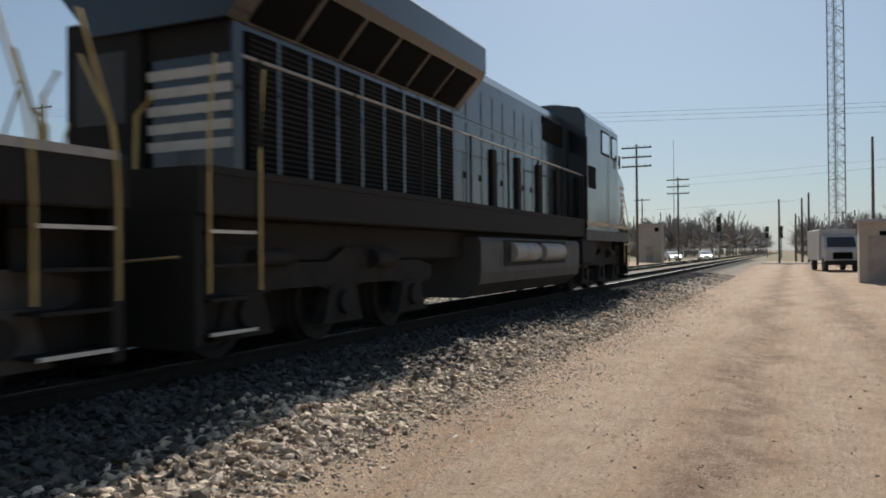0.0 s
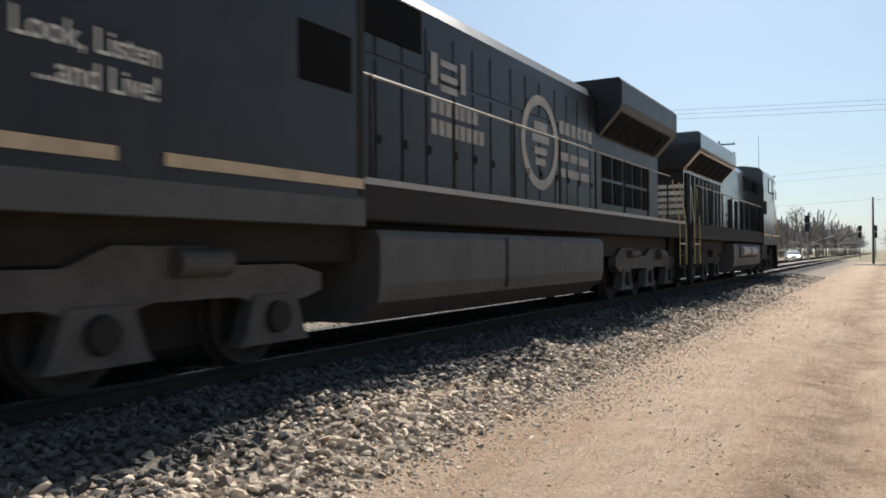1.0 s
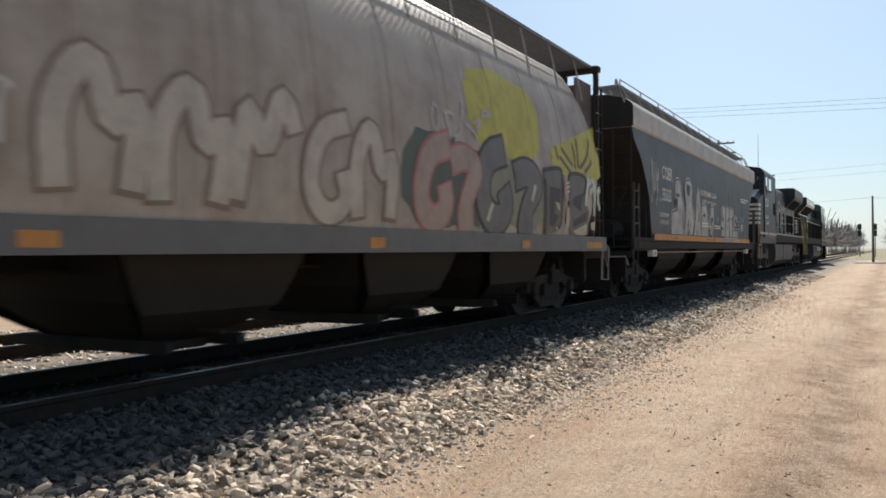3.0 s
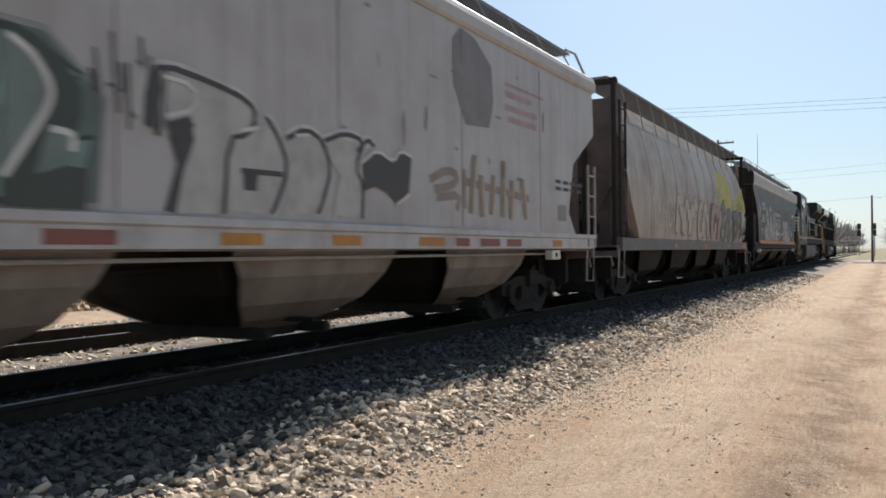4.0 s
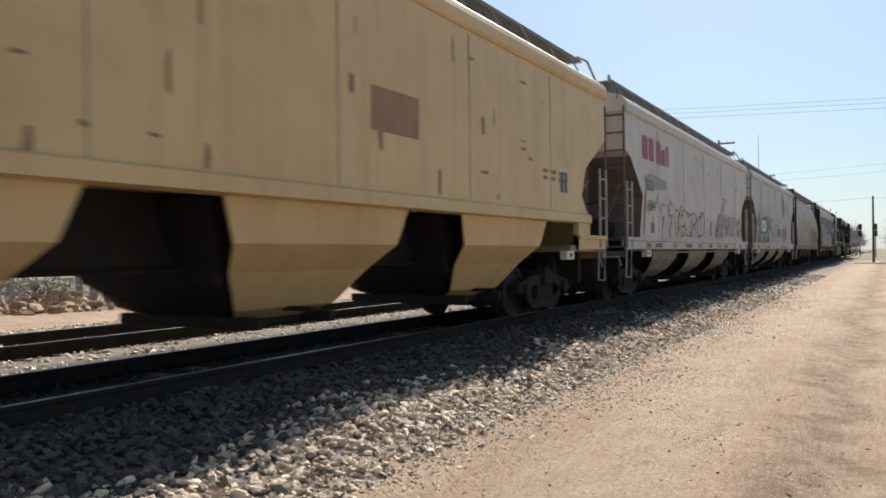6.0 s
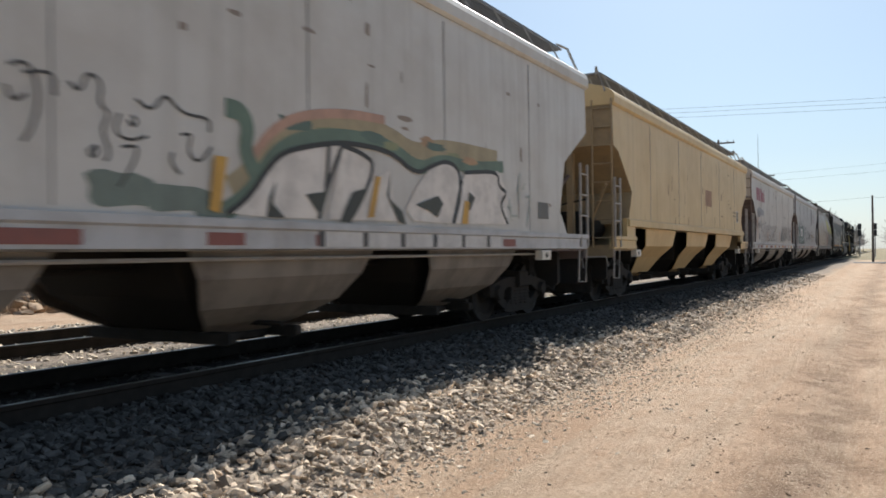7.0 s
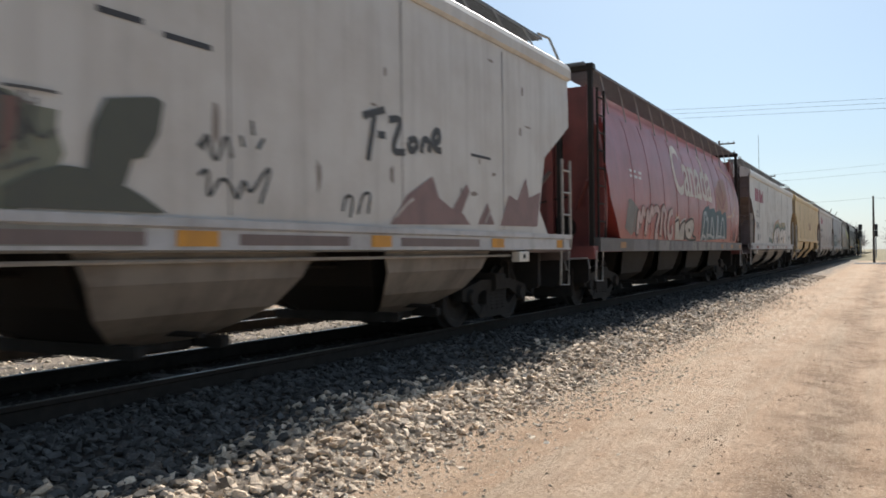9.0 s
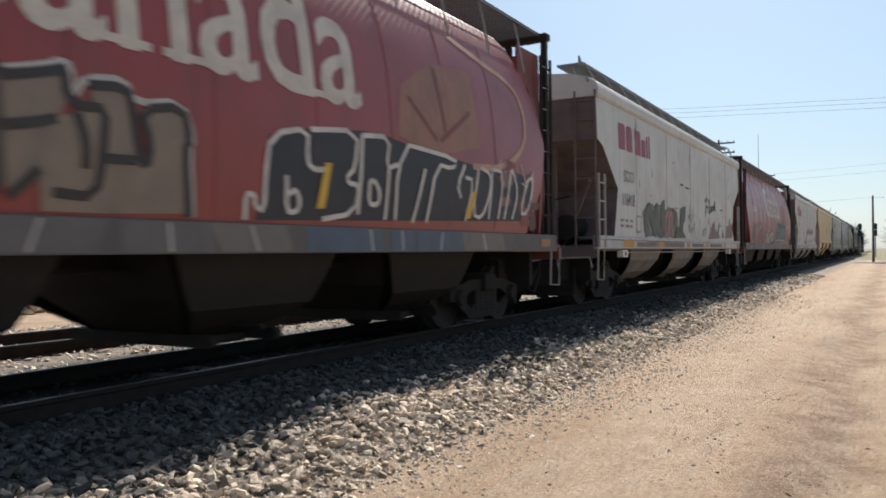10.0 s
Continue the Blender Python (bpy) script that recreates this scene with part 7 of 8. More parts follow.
# tan hopper
c5 = grain_hopper(-111.2, 17.6, TAN, "weathered tan grain hopper car with plain sides", bay=TAN, sheet=spray((0.30, 0.22, 0.12)), sill=TAN, bays_n=3, low=1.72)
bars("stencil", [(15.05, 2.12, 0.41, 0.44)], spray((0.55, 0.53, 0.48)), c5, side_flat, 0.006)
bars("stencil", [(15.09, 2.16, 0.15, 0.36), (15.28, 2.16, 0.15, 0.36)], spray((0.08, 0.07, 0.06)), c5, side_flat, 0.009, "dark data panel")
small_print(c5, side_flat, 14.32, 2.45, 61, spray((0.2, 0.14, 0.08)), 3)
bars("stencil", [(9.4, 2.5, 1.0, 0.5)], spray((0.30, 0.16, 0.08)), c5, side_flat, 0.006, "faded brown panel")
CARS.append((c5, -111.2))

# off-white hopper
c6 = grain_hopper(-129.2, 16.35, OFFWHITE, "off-white grain hopper car with a maroon brand mark and white graffiti")
brand_blocks(c6, 1.42, 3.24)
lettering("lettering", "SOO", 1.72, 2.58, 0.29, spray(INK), c6, side_flat, "black car letters", stretch=0.95)
lettering("lettering", "113781", 1.55, 2.06, 0.29, spray(INK), c6, side_flat, "black car number", stretch=0.80)
bars("stencil", [(2.0, 1.55, 0.4, 0.28)], spray((0.20, 0.19, 0.18)), c6, side_flat, 0.006)
bars("stencil", [(2.6, 1.62, 0.36, 0.22)], spray((0.34, 0.33, 0.32)), c6, side_flat, 0.006)
decal("orange_bar", [[(1.06, 1.45), (1.14, 1.45), (1.42, 2.3), (1.34, 2.42)]], spray((0.55, 0.33, 0.12)), c6, side_flat, 0.006)
GREEN_SWEEP = (
    ((7.05, 1.49), (7.34, 1.65), (7.6, 1.98), (7.87, 2.17), (8.3, 2.29), (8.86, 2.36), (9.62, 2.35), (10.26, 2.12), (10.79, 2.31), (11.56, 2.27), (12.64, 2.38)),
    ((7.06, 2.39), (7.24, 2.39), (7.34, 2.26), (7.28, 2.05), (7.42, 1.84)),)
SAND_SWEEP = (
    ((7.13, 1.66), (7.37, 1.81), (7.64, 2.1), (8.04, 2.3), (8.77, 2.43), (9.51, 2.46), (10.17, 2.27), (10.79, 2.44), (12.45, 2.45)),)
WHITE_LETTERS = (
    ((7.09, 1.48), (7.34, 1.64), (7.6, 1.94), (7.79, 2.08), (8.12, 2.17), (8.52, 2.25), (8.7, 2.24), (8.47, 1.86), (8.3, 1.47), (7.55, 1.46)),
    ((8.72, 2.24), (9.07, 2.2), (9.28, 2.1), (9.34, 1.98), (9.59, 2.06), (9.63, 1.85), (9.82, 1.49), (8.43, 1.47)),
    ((9.94, 1.63), (10.17, 1.91), (10.51, 2.18), (10.94, 2.29), (11.22, 2.21), (11.26, 1.89), (11.07, 1.5), (10.09, 1.5)),
    ((11.4, 2.19), (12.45, 2.3), (12.75, 2), (12.74, 1.53), (11.1, 1.5)),)
BLACK_EDGES = (
    ((7.06, 1.47), (7.34, 1.64), (7.6, 1.94), (7.79, 2.08), (8.12, 2.17), (8.52, 2.25), (8.86, 2.29), (9.62, 2.29), (10.17, 2.06), (10.53, 2.2), (10.94, 2.31), (11.27, 2.21), (11.31, 1.89), (11.1, 1.5)),
    ((8.7, 2.25), (8.47, 1.86), (8.3, 1.47)),
    ((8.7, 2.25), (9.07, 2.2), (9.3, 2.1), (9.06, 1.72), (8.8, 1.45)),
    ((11.4, 2.19), (12.45, 2.3), (12.44, 2.08), (12.77, 2), (12.47, 1.83), (12.76, 1.53)),
    ((11.33, 2.08), (11.07, 1.5)),
    ((8.48, 2.26), (8.42, 1.75)),)
BLACK_PATCHES = (
    ((7.68, 1.8), (7.63, 1.59), (7.8, 1.46), (7.54, 1.46), (7.58, 1.64)),
    ((8.1, 1.7), (8.43, 1.75), (8.34, 1.48)),
    ((8.87, 1.77), (9.16, 1.84), (9.06, 1.69), (8.83, 1.45), (8.65, 1.45), (8.73, 1.59)),
    ((9.62, 2.07), (9.56, 1.75), (9.85, 1.6), (9.92, 1.45), (9.75, 1.49), (9.52, 1.78)),
    ((10.14, 1.7), (10.69, 1.84), (10.81, 1.74), (10.66, 1.56), (10.47, 1.63)),
    ((11.52, 1.94), (11.69, 1.87), (11.55, 1.69), (11.45, 1.69)),)
AMBER_BARS = (
    ((9.3, 1.98), (9.4, 1.97), (9.26, 1.52), (9.14, 1.51)),
    ((11.39, 1.82), (11.52, 1.8), (11.48, 1.5), (11.3, 1.5)),
    ((6.91, 1.96), (7.06, 1.96), (6.97, 1.47), (6.85, 1.5)),)
SCRIBBLE = (
    ((5.15, 2.37), (5.25, 2.42), (5.33, 2.35), (5.36, 2.16), (5.3, 1.96), (5.24, 1.88)),
    ((5.13, 2.24), (5.17, 2.13), (5.27, 2.2)),
    ((5.25, 2.34), (5.47, 2.39), (5.47, 2.22)),
    ((5.58, 2.34), (5.66, 2.27), (5.73, 2.45), (5.85, 2.37), (5.81, 2.22), (5.91, 2.17), (5.83, 2.03), (5.91, 1.88), (5.86, 1.81)),
    ((6.14, 2.31), (6.28, 2.23), (6.41, 2.4), (6.52, 2.31), (6.63, 2.26), (6.88, 2.27), (6.87, 2.15)),
    ((5.73, 1.86), (5.79, 1.93), (5.8, 1.86), (5.75, 1.82), (5.73, 1.88)),)
SCRIBBLE_END = (
    ((5.99, 2.18), (5.94, 2.03), (6.08, 1.98), (6.24, 2.04)),
    ((6.01, 1.93), (6.16, 1.96), (6.11, 1.81), (5.98, 1.63)),
    ((6.57, 2.09), (6.69, 2.12), (6.63, 1.96), (6.75, 1.87), (6.9, 2.03)),
    ((6.48, 1.94), (6.46, 1.85), (6.56, 1.77)),
    ((6.1, 2.18), (6.15, 2.14), (6.1, 2.09), (6.07, 2.14)),)
strokes(c6, side_flat, SAND_SWEEP, (0.36, 0.30, 0.18), 0.30, 0.004, "sandy sprayed sweep")
strokes(c6, side_flat, [[(a, b + 0.17) for a, b in SAND_SWEEP[0][1:6]]], (0.46, 0.28, 0.20), 0.10, 0.0065, "faint pink sprayed sweep")
strokes(c6, side_flat, GREEN_SWEEP, (0.13, 0.19, 0.14), 0.17, 0.008, "green sprayed sweep")
r = random.Random(88)
for k in range(9):
    decal("graffiti", [blob(8.0 + 0.45 * k + r.uniform(-0.2, 0.2), 2.40 + r.uniform(-0.06, 0.10), r.uniform(0.25, 0.55), r.uniform(0.08, 0.16), r, 14, 0.25)], spray(((0.10, 0.15, 0.12), (0.24, 0.26, 0.14), (0.40, 0.25, 0.14))[k % 3]), c6, side_flat, 0.0055 + 0.0011 * (k % 5), "sprayed patch of colour")
for k, (a, b, w, h) in enumerate(((6.0, 1.62, 0.55, 0.28), (6.55, 1.58, 0.7, 0.22), (6.9, 1.50, 0.5, 0.18))):
    decal("graffiti", [[(p, max(q, 1.44)) for p, q in blob(a, b, w, h, r, 16, 0.2)]], spray((0.16, 0.20, 0.17)), c6, side_flat, 0.004 + 0.001 * k, "green sprayed patch")
fills(c6, side_flat, WHITE_LETTERS, (0.66, 0.62, 0.57), 0.013, "white sprayed letter")
fills(c6, side_flat, BLACK_PATCHES, (0.045, 0.05, 0.04), 0.020, "black sprayed shade of a letter")
strokes(c6, side_flat, BLACK_EDGES, (0.03, 0.03, 0.028), 0.055, 0.017, "black sprayed letter edge")
fills(c6, side_flat, AMBER_BARS, (0.56, 0.32, 0.06), 0.024, "amber sprayed bar")
for lines in (SCRIBBLE, SCRIBBLE_END):
    strokes(c6, side_flat, lines, (0.06, 0.055, 0.05), 0.026, 0.006, "thin black sprayed scribble")
scrawl(c6, side_flat, 12.7, 1.5, 0.9, 0.85, (0.34, 0.38, 0.34), 67, 0.03, 5)
bars("graffiti", [(8.3, 1.19, 4.2, 0.22)], spray((0.55, 0.54, 0.52)), c6, lambda z: 1.612, 0.006, "white spray run over the sill")
bars("graffiti", [(8.3 + 0.75 * k, 1.19, 0.10, 0.22) for k in range(6)], spray((0.06, 0.06, 0.06)), c6, lambda z: 1.612, 0.008, "black spray run over the sill")
bars("stencil", [(13.95, 1.66, 0.45, 0.27)], spray((0.12, 0.12, 0.11)), c6, side_flat, 0.006)
strips(c6, 16.35, 64, False)
CARS.append((c6, -129.2))

# courses of the sprayed letters on the red cars
BLACK_CLOUD = (
    ((9.98, 1.43), (10.12, 1.9), (10.16, 2.23), (10.73, 2.36), (11.6, 2.45), (12.15, 2.45), (12.58, 2.4), (13.74, 2.35), (14.43, 2.3), (15.47, 2.35), (16.22, 2.27), (16.24, 1.61)),)
WHITE_LINES = (
    ((9.85, 1.43), (9.85, 1.67), (9.96, 1.66), (9.97, 1.56), (10.09, 1.51), (10.09, 1.85), (10.15, 2.23), (10.7, 2.36), (10.67, 2.03), (10.78, 1.95), (10.99, 1.98)),
    ((10.38, 1.87), (10.39, 1.53), (10.54, 1.52), (10.59, 1.62), (10.52, 1.75), (10.42, 1.69)),
    ((10.73, 2.35), (11.52, 2.44), (11.46, 2.02), (11.34, 1.95), (11.33, 1.86), (11.55, 1.86), (11.47, 1.55), (10.94, 1.47)),
    ((11.6, 2.4), (12.15, 2.45), (12.05, 2.07), (12.3, 2.15)),
    ((11.6, 2.4), (11.54, 1.54)),
    ((11.74, 1.92), (11.72, 1.67), (11.89, 1.65), (11.95, 1.78), (11.84, 1.93), (11.74, 1.91)),
    ((12.54, 2.4), (12.28, 2.09), (12.27, 1.5)),
    ((12.11, 2.08), (12.06, 1.5)),
    ((12.54, 2.4), (13.74, 2.35), (13.62, 2.21), (13.18, 2.24), (12.97, 1.49)),
    ((12.91, 2.15), (12.65, 1.48)),)
WHITE_LINES_END = (
    ((13.96, 2.3), (13.74, 2), (13.85, 1.85)),
    ((13.97, 2.13), (14.21, 2.11), (13.98, 1.54)),
    ((14.35, 2.27), (14.19, 1.64), (14.47, 1.59), (14.69, 1.9), (14.76, 2.23), (14.43, 2.3)),
    ((14.79, 2.31), (14.69, 1.59)),
    ((14.79, 2.31), (15.17, 2.3), (15, 1.6)),
    ((15.43, 2.35), (15.21, 1.61)),
    ((15.47, 2.37), (15.68, 2.04), (15.49, 1.62)),
    ((16.22, 2.3), (16, 2.22), (15.77, 1.7), (16.04, 1.73), (16.2, 2.03), (16.25, 2.28)),)
YELLOW_BARS = (
    ((10.95, 2.04), (11.06, 2.05), (10.96, 1.58), (10.83, 1.57)),
    ((14.16, 1.95), (14.29, 1.94), (14.12, 1.58), (13.97, 1.57)),)
BROWN_FILLS = (
    ((7.64, 2.29), (8.03, 2.4), (8.08, 2.43), (8.1, 2.21), (8.06, 2.13), (8, 2.04), (7.65, 1.98)),
    ((7.92, 2.02), (8.04, 2.08), (8.25, 2.17), (8.41, 2.2), (8.39, 1.43), (7.93, 1.43), (7.9, 1.71)),
    ((8.27, 2.35), (8.6, 2.4), (8.66, 2.22), (8.7, 1.91), (8.77, 1.8), (8.81, 2.01), (8.72, 2.24), (9.12, 2.32), (9.2, 2.03), (9.15, 1.98), (9.21, 1.46), (8.39, 1.43), (8.41, 1.84)),
    ((7.65, 1.96), (7.91, 2.01), (7.9, 1.71), (7.75, 1.57), (7.69, 1.51)),)
BROWN_EDGES = (
    ((7.64, 2.29), (8.01, 2.39), (8.08, 2.43), (8.1, 2.23), (8.21, 2.17), (8.41, 2.2), (8.39, 1.87), (8.34, 1.54), (8.01, 1.56)),
    ((8.27, 2.34), (8.59, 2.38), (8.64, 2.22), (8.69, 1.91), (8.77, 1.78), (8.81, 1.98), (8.71, 2.23), (9.12, 2.32), (9.2, 2.04), (9.14, 1.98), (9.21, 1.43)),
    ((7.65, 1.97), (7.92, 2.03), (8.02, 2.07)),
    ((8.17, 2.13), (8.25, 1.94), (8.25, 1.74)),
    ((8.41, 1.83), (8.68, 1.84)),
    ((7.69, 1.51), (7.76, 1.57), (7.9, 1.71)),)
BROWN_HALO = (
    ((7.64, 2.33), (7.99, 2.43), (8.05, 2.47), (8.14, 2.46), (8.12, 2.26), (8.16, 2.26), (8.25, 2.39), (8.59, 2.44), (8.66, 2.27), (9.12, 2.36), (9.25, 2.06), (9.19, 1.99), (9.26, 1.43)),)
PALE_LETTERS = (
    ((6.46, 1.9), (6.85, 2), (6.98, 1.65), (7.12, 1.87), (7.61, 1.99), (7.56, 1.77), (7.55, 1.43), (6.51, 1.43)),
    ((7.67, 1.9), (8.11, 2.02), (8.43, 2.06), (8.69, 1.97), (8.75, 1.82), (8.61, 1.61), (8.39, 1.45), (7.84, 1.43), (7.65, 1.74)),)
PALE_EDGES = (
    ((6.46, 1.89), (6.87, 2), (6.97, 1.65), (7.11, 1.87), (7.63, 2), (7.57, 1.77), (7.55, 1.43)),
    ((7.59, 1.86), (7.82, 1.95), (8.3, 2.04), (8.6, 2.05), (8.77, 1.9), (8.73, 1.75), (8.55, 1.55), (9.11, 1.53), (9.13, 1.44), (7.84, 1.43), (7.65, 1.69)),)
PALE_HALO = (
    ((6.46, 1.94), (6.64, 2), (6.88, 2.05)),
    ((7.07, 1.88), (7.3, 1.97), (7.64, 2.03)),
    ((8.56, 2.1), (8.8, 1.96), (8.8, 1.73)),)
PALE_DARKS = (
    ((8.06, 1.76), (8.23, 1.77), (8.28, 1.72), (8.21, 1.65), (8.08, 1.65)),
    ((7.57, 1.76), (7.65, 1.73), (7.77, 1.44), (7.58, 1.45)),)
TAN_BLOTS = (
    ((6.53, 2.1), (6.7, 2.15), (6.68, 1.99), (6.52, 1.95)),
    ((6.92, 2.09), (7.07, 2.01), (7.03, 1.84), (6.92, 1.86)),)
TEAL_CLOUD = (
    ((9.77, 1.43), (9.86, 1.97), (10.07, 2.33), (10.41, 2.46), (11.03, 2.56), (11.11, 2.44), (11.91, 2.52), (12.02, 2.37), (12.91, 2.51), (13.11, 2.37), (13.95, 2.48), (14.18, 1.54)),)
TEAL_LINES = (
    ((9.98, 1.49), (10.05, 1.81), (10.2, 2.03), (10.11, 2.29), (10.54, 2.34), (10.43, 2.02), (10.69, 2.23), (10.78, 1.99), (10.62, 1.54)),
    ((9.78, 1.43), (9.95, 1.6), (10.34, 1.6), (10.54, 1.46)),
    ((10.69, 1.51), (10.93, 1.67), (11.81, 1.55)),
    ((11.19, 1.56), (11.33, 2.3), (11.56, 1.98), (11.77, 1.58)),
    ((12.2, 1.52), (12.29, 2.33), (12.47, 2.2), (12.36, 1.53)),
    ((12.88, 1.55), (13.02, 2.17), (13.36, 2.28), (13.6, 1.57)),
    ((12.12, 1.54), (12.69, 1.63), (13.75, 1.57)),)

# red cylindrical hoppers
for u, seed in ((-148.7, 7), (-186.2, 9)):
    c = cylinder_hopper(u, 17.6, RED, "faded red cylindrical grain hopper with cream lettering and graffiti" if seed == 7 else
                        "faded red cylindrical hopper with cream lettering and black-silver graffiti", MAROON, sill=spray((0.10, 0.09, 0.085)))
    CREAM = spray((0.60, 0.54, 0.46))
    lettering("lettering", "Canada", 6.52, 2.70, 1.40, CREAM, c, side_curved, "large cream painted word", stretch=0.89, bold=0.022)
    bars("lettering", [(8.40, 2.70, 0.44, 0.07), (8.95, 2.70, 0.48, 0.07), (10.82, 2.70, 0.30, 0.07), (8.18, 2.70, 0.18, 0.07), (9.85, 2.70, 0.18, 0.07), (8.40, 3.44, 0.22, 0.07), (10.50, 4.02, 0.24, 0.07)], CREAM, c, side_curved, 0.0105, "cream serif of a painted letter")
    # faded tan sheaf of grain
    decal("sheaf_emblem", [[(12.44, 3.1), (13.2, 3.52), (14.37, 3.66), (14.43, 2.58), (13.21, 2.35), (12.33, 2.49)]], spray((0.31, 0.155, 0.105)), c, side_curved, 0.005, "faded tan panel of a sheaf emblem")
    strokes(c, side_curved, [[(12.59, 3.0), (13.25, 2.53)], [(13.33, 3.49), (13.47, 2.67)], [(14.2, 3.04), (13.32, 2.54)]], (0.20, 0.06, 0.05), 0.07, 0.008, "dark red stalk of the emblem")
    bars("reflective_strip", [(k, 1.20, 0.4, 0.13) for k in ((1.6, 13.0, 14.9, 16.6) if seed == 7 else (1.6, 16.6))], spray((0.34, 0.17, 0.06)), c, lambda z: 1.602, 0.006)
    small_print(c, side_curved, 2.4, 2.9, seed, spray((0.6, 0.55, 0.5)), 3)
    if seed == 7:
        fills(c, side_curved, TAN_BLOTS, (0.36, 0.20, 0.12), 0.005, "tan sprayed blot")
        strokes(c, side_curved, PALE_HALO, (0.60, 0.56, 0.50), 0.035, 0.007, "white sprayed halo")
        fills(c, side_curved, PALE_LETTERS, (0.40, 0.36, 0.31), 0.010, "pale grey sprayed letter")
        strokes(c, side_curved, PALE_EDGES, (0.045, 0.035, 0.03), 0.065, 0.016, "dark sprayed letter edge")
        fills(c, side_curved, PALE_DARKS, (0.05, 0.04, 0.035), 0.014, "dark sprayed counter")
        fills(c, side_curved, TEAL_CLOUD, (0.035, 0.075, 0.085), 0.005, "dark teal sprayed cloud")
        strokes(c, side_curved, TEAL_LINES, (0.40, 0.42, 0.42), 0.045, 0.010, "pale sprayed letter line")
        strokes(c, side_curved, [[(a + 0.10, b - 0.03) for a, b in line] for line in TEAL_LINES], (0.26, 0.30, 0.31), 0.09, 0.007, "grey sprayed letter stroke")
        piece(c, side_curved, 2.9, 1.47, 3.4, 0.80, 5, (0.44, 0.32, 0.29), (0.12, 0.06, 0.055), 73, None, 0.24, 0.035)
        decal("graffiti", [blob(2.6, 1.85, 1.1, 0.75, random.Random(74), 18, 0.25)], spray((0.16, 0.15, 0.135)), c, side_curved, 0.004, "grey-green sprayed cloud")
    else:
        fills(c, side_curved, BLACK_CLOUD, (0.025, 0.027, 0.034), 0.005, "black sprayed letters run together")
        for lines in (WHITE_LINES, WHITE_LINES_END):
            strokes(c, side_curved, lines, (0.60, 0.57, 0.52), 0.055, 0.012, "white sprayed letter line", 1)
        fills(c, side_curved, YELLOW_BARS, (0.66, 0.42, 0.05), 0.018, "yellow sprayed bar")
        strokes(c, side_curved, BROWN_HALO, (0.50, 0.47, 0.42), 0.06, 0.006, "white sprayed halo", 1)
        fills(c, side_curved, BROWN_FILLS, (0.235, 0.185, 0.14), 0.010, "brown sprayed letter")
        strokes(c, side_curved, BROWN_EDGES, (0.035, 0.028, 0.026), 0.075, 0.018, "dark sprayed letter edge", 1)
        piece(c, side_curved, 4.9, 1.45, 2.6, 0.95, 3, (0.24, 0.19, 0.145), (0.50, 0.46, 0.40), 92, (0.07, 0.05, 0.045), 0.50, 0.04)
    decal("emblem_line", ribbon(round_off([(14.0, 4.1), (14.9, 3.9), (15.9, 3.75), (16.15, 3.3), (16.0, 2.75), (15.2, 2.35), (14.2, 2.3)], 3), 0.09), spray((0.50, 0.30, 0.20)), c, side_curved, 0.007, "faded tan line round the emblem")
    r = random.Random(seed)
    for k in range(8):
        y, z = r.uniform(15.2, 16.6), r.uniform(1.5, 2.4)
        decal("graffiti", [blob(y, z, r.uniform(0.15, 0.45), r.uniform(0.12, 0.35), r, 16, 0.35)], spray(((0.22, 0.07, 0.065), (0.12, 0.05, 0.048), (0.25, 0.13, 0.125))[k % 3]), c, side_curved, 0.006 + 0.0012 * k, "dark sprayed patch")
    scrawl(c, side_curved, 14.9, 2.0, 1.4, 0.5, (0.45, 0.40, 0.36), seed + 40, 0.03, 4)
    wash = ((0.20, 0.185, 0.17), (0.15, 0.14, 0.14), (0.24, 0.20, 0.18)) if seed == 7 else ((0.17, 0.15, 0.13), (0.13, 0.12, 0.115), (0.08, 0.11, 0.15))
    y = 2.6
    while y < 14.6:
        w = r.uniform(0.35, 1.3)
        tone = wash[2] if seed == 9 and 10.4 < y < 13.6 else wash[r.randrange(2)]
        lean = r.uniform(-0.12, 0.12)
        decal("graffiti", [[(y, 1.145), (y + w, 1.145), (y + w + lean, 1.39), (y + lean, 1.39)]], spray(tone), c, lambda z: 1.602, 0.003, "spray paint run over the sill")
        if r.random() < 0.6:
            decal("graffiti", ribbon([(y + w * 0.5, 1.15), (y + w * 0.5 + lean, 1.38)], 0.035), spray((0.42, 0.40, 0.37) if seed == 9 else (0.05, 0.045, 0.04)), c, lambda z: 1.602, 0.006, "sprayed line run over the sill")
        y += w + r.uniform(0.0, 0.35)
    CARS.append((c, u))

# last off-white hopper
c8 = grain_hopper(-166.7, 16.6, OFFWHITE, "off-white grain hopper car, maroon brand mark and dark green graffiti", sill=SILLGREY)
bars("graffiti", [(3.5, 1.20, 3.9, 0.2)], spray((0.20, 0.20, 0.18)), c8, lambda z: 1.612, 0.003, "dark spray over the sill")
brand_blocks(c8, 1.42, 3.30)
lettering("lettering", "SOO", 1.75, 2.62, 0.27, spray((0.16, 0.16, 0.16)), c8, side_flat, "worn black car letters")
lettering("lettering", "116418", 1.60, 2.10, 0.29, spray(INK), c8, side_flat, "black car number", stretch=0.82)
small_print(c8, side_flat, 1.5, 1.75, 81, spray((0.2, 0.2, 0.2)), 3)
decal("graffiti", ribbon([(2.65, 1.55), (3.05, 1.55), (3.1, 1.9), (2.7, 1.9), (2.65, 1.55)], 0.05), spray((0.25, 0.24, 0.2)), c8, side_flat, 0.008)
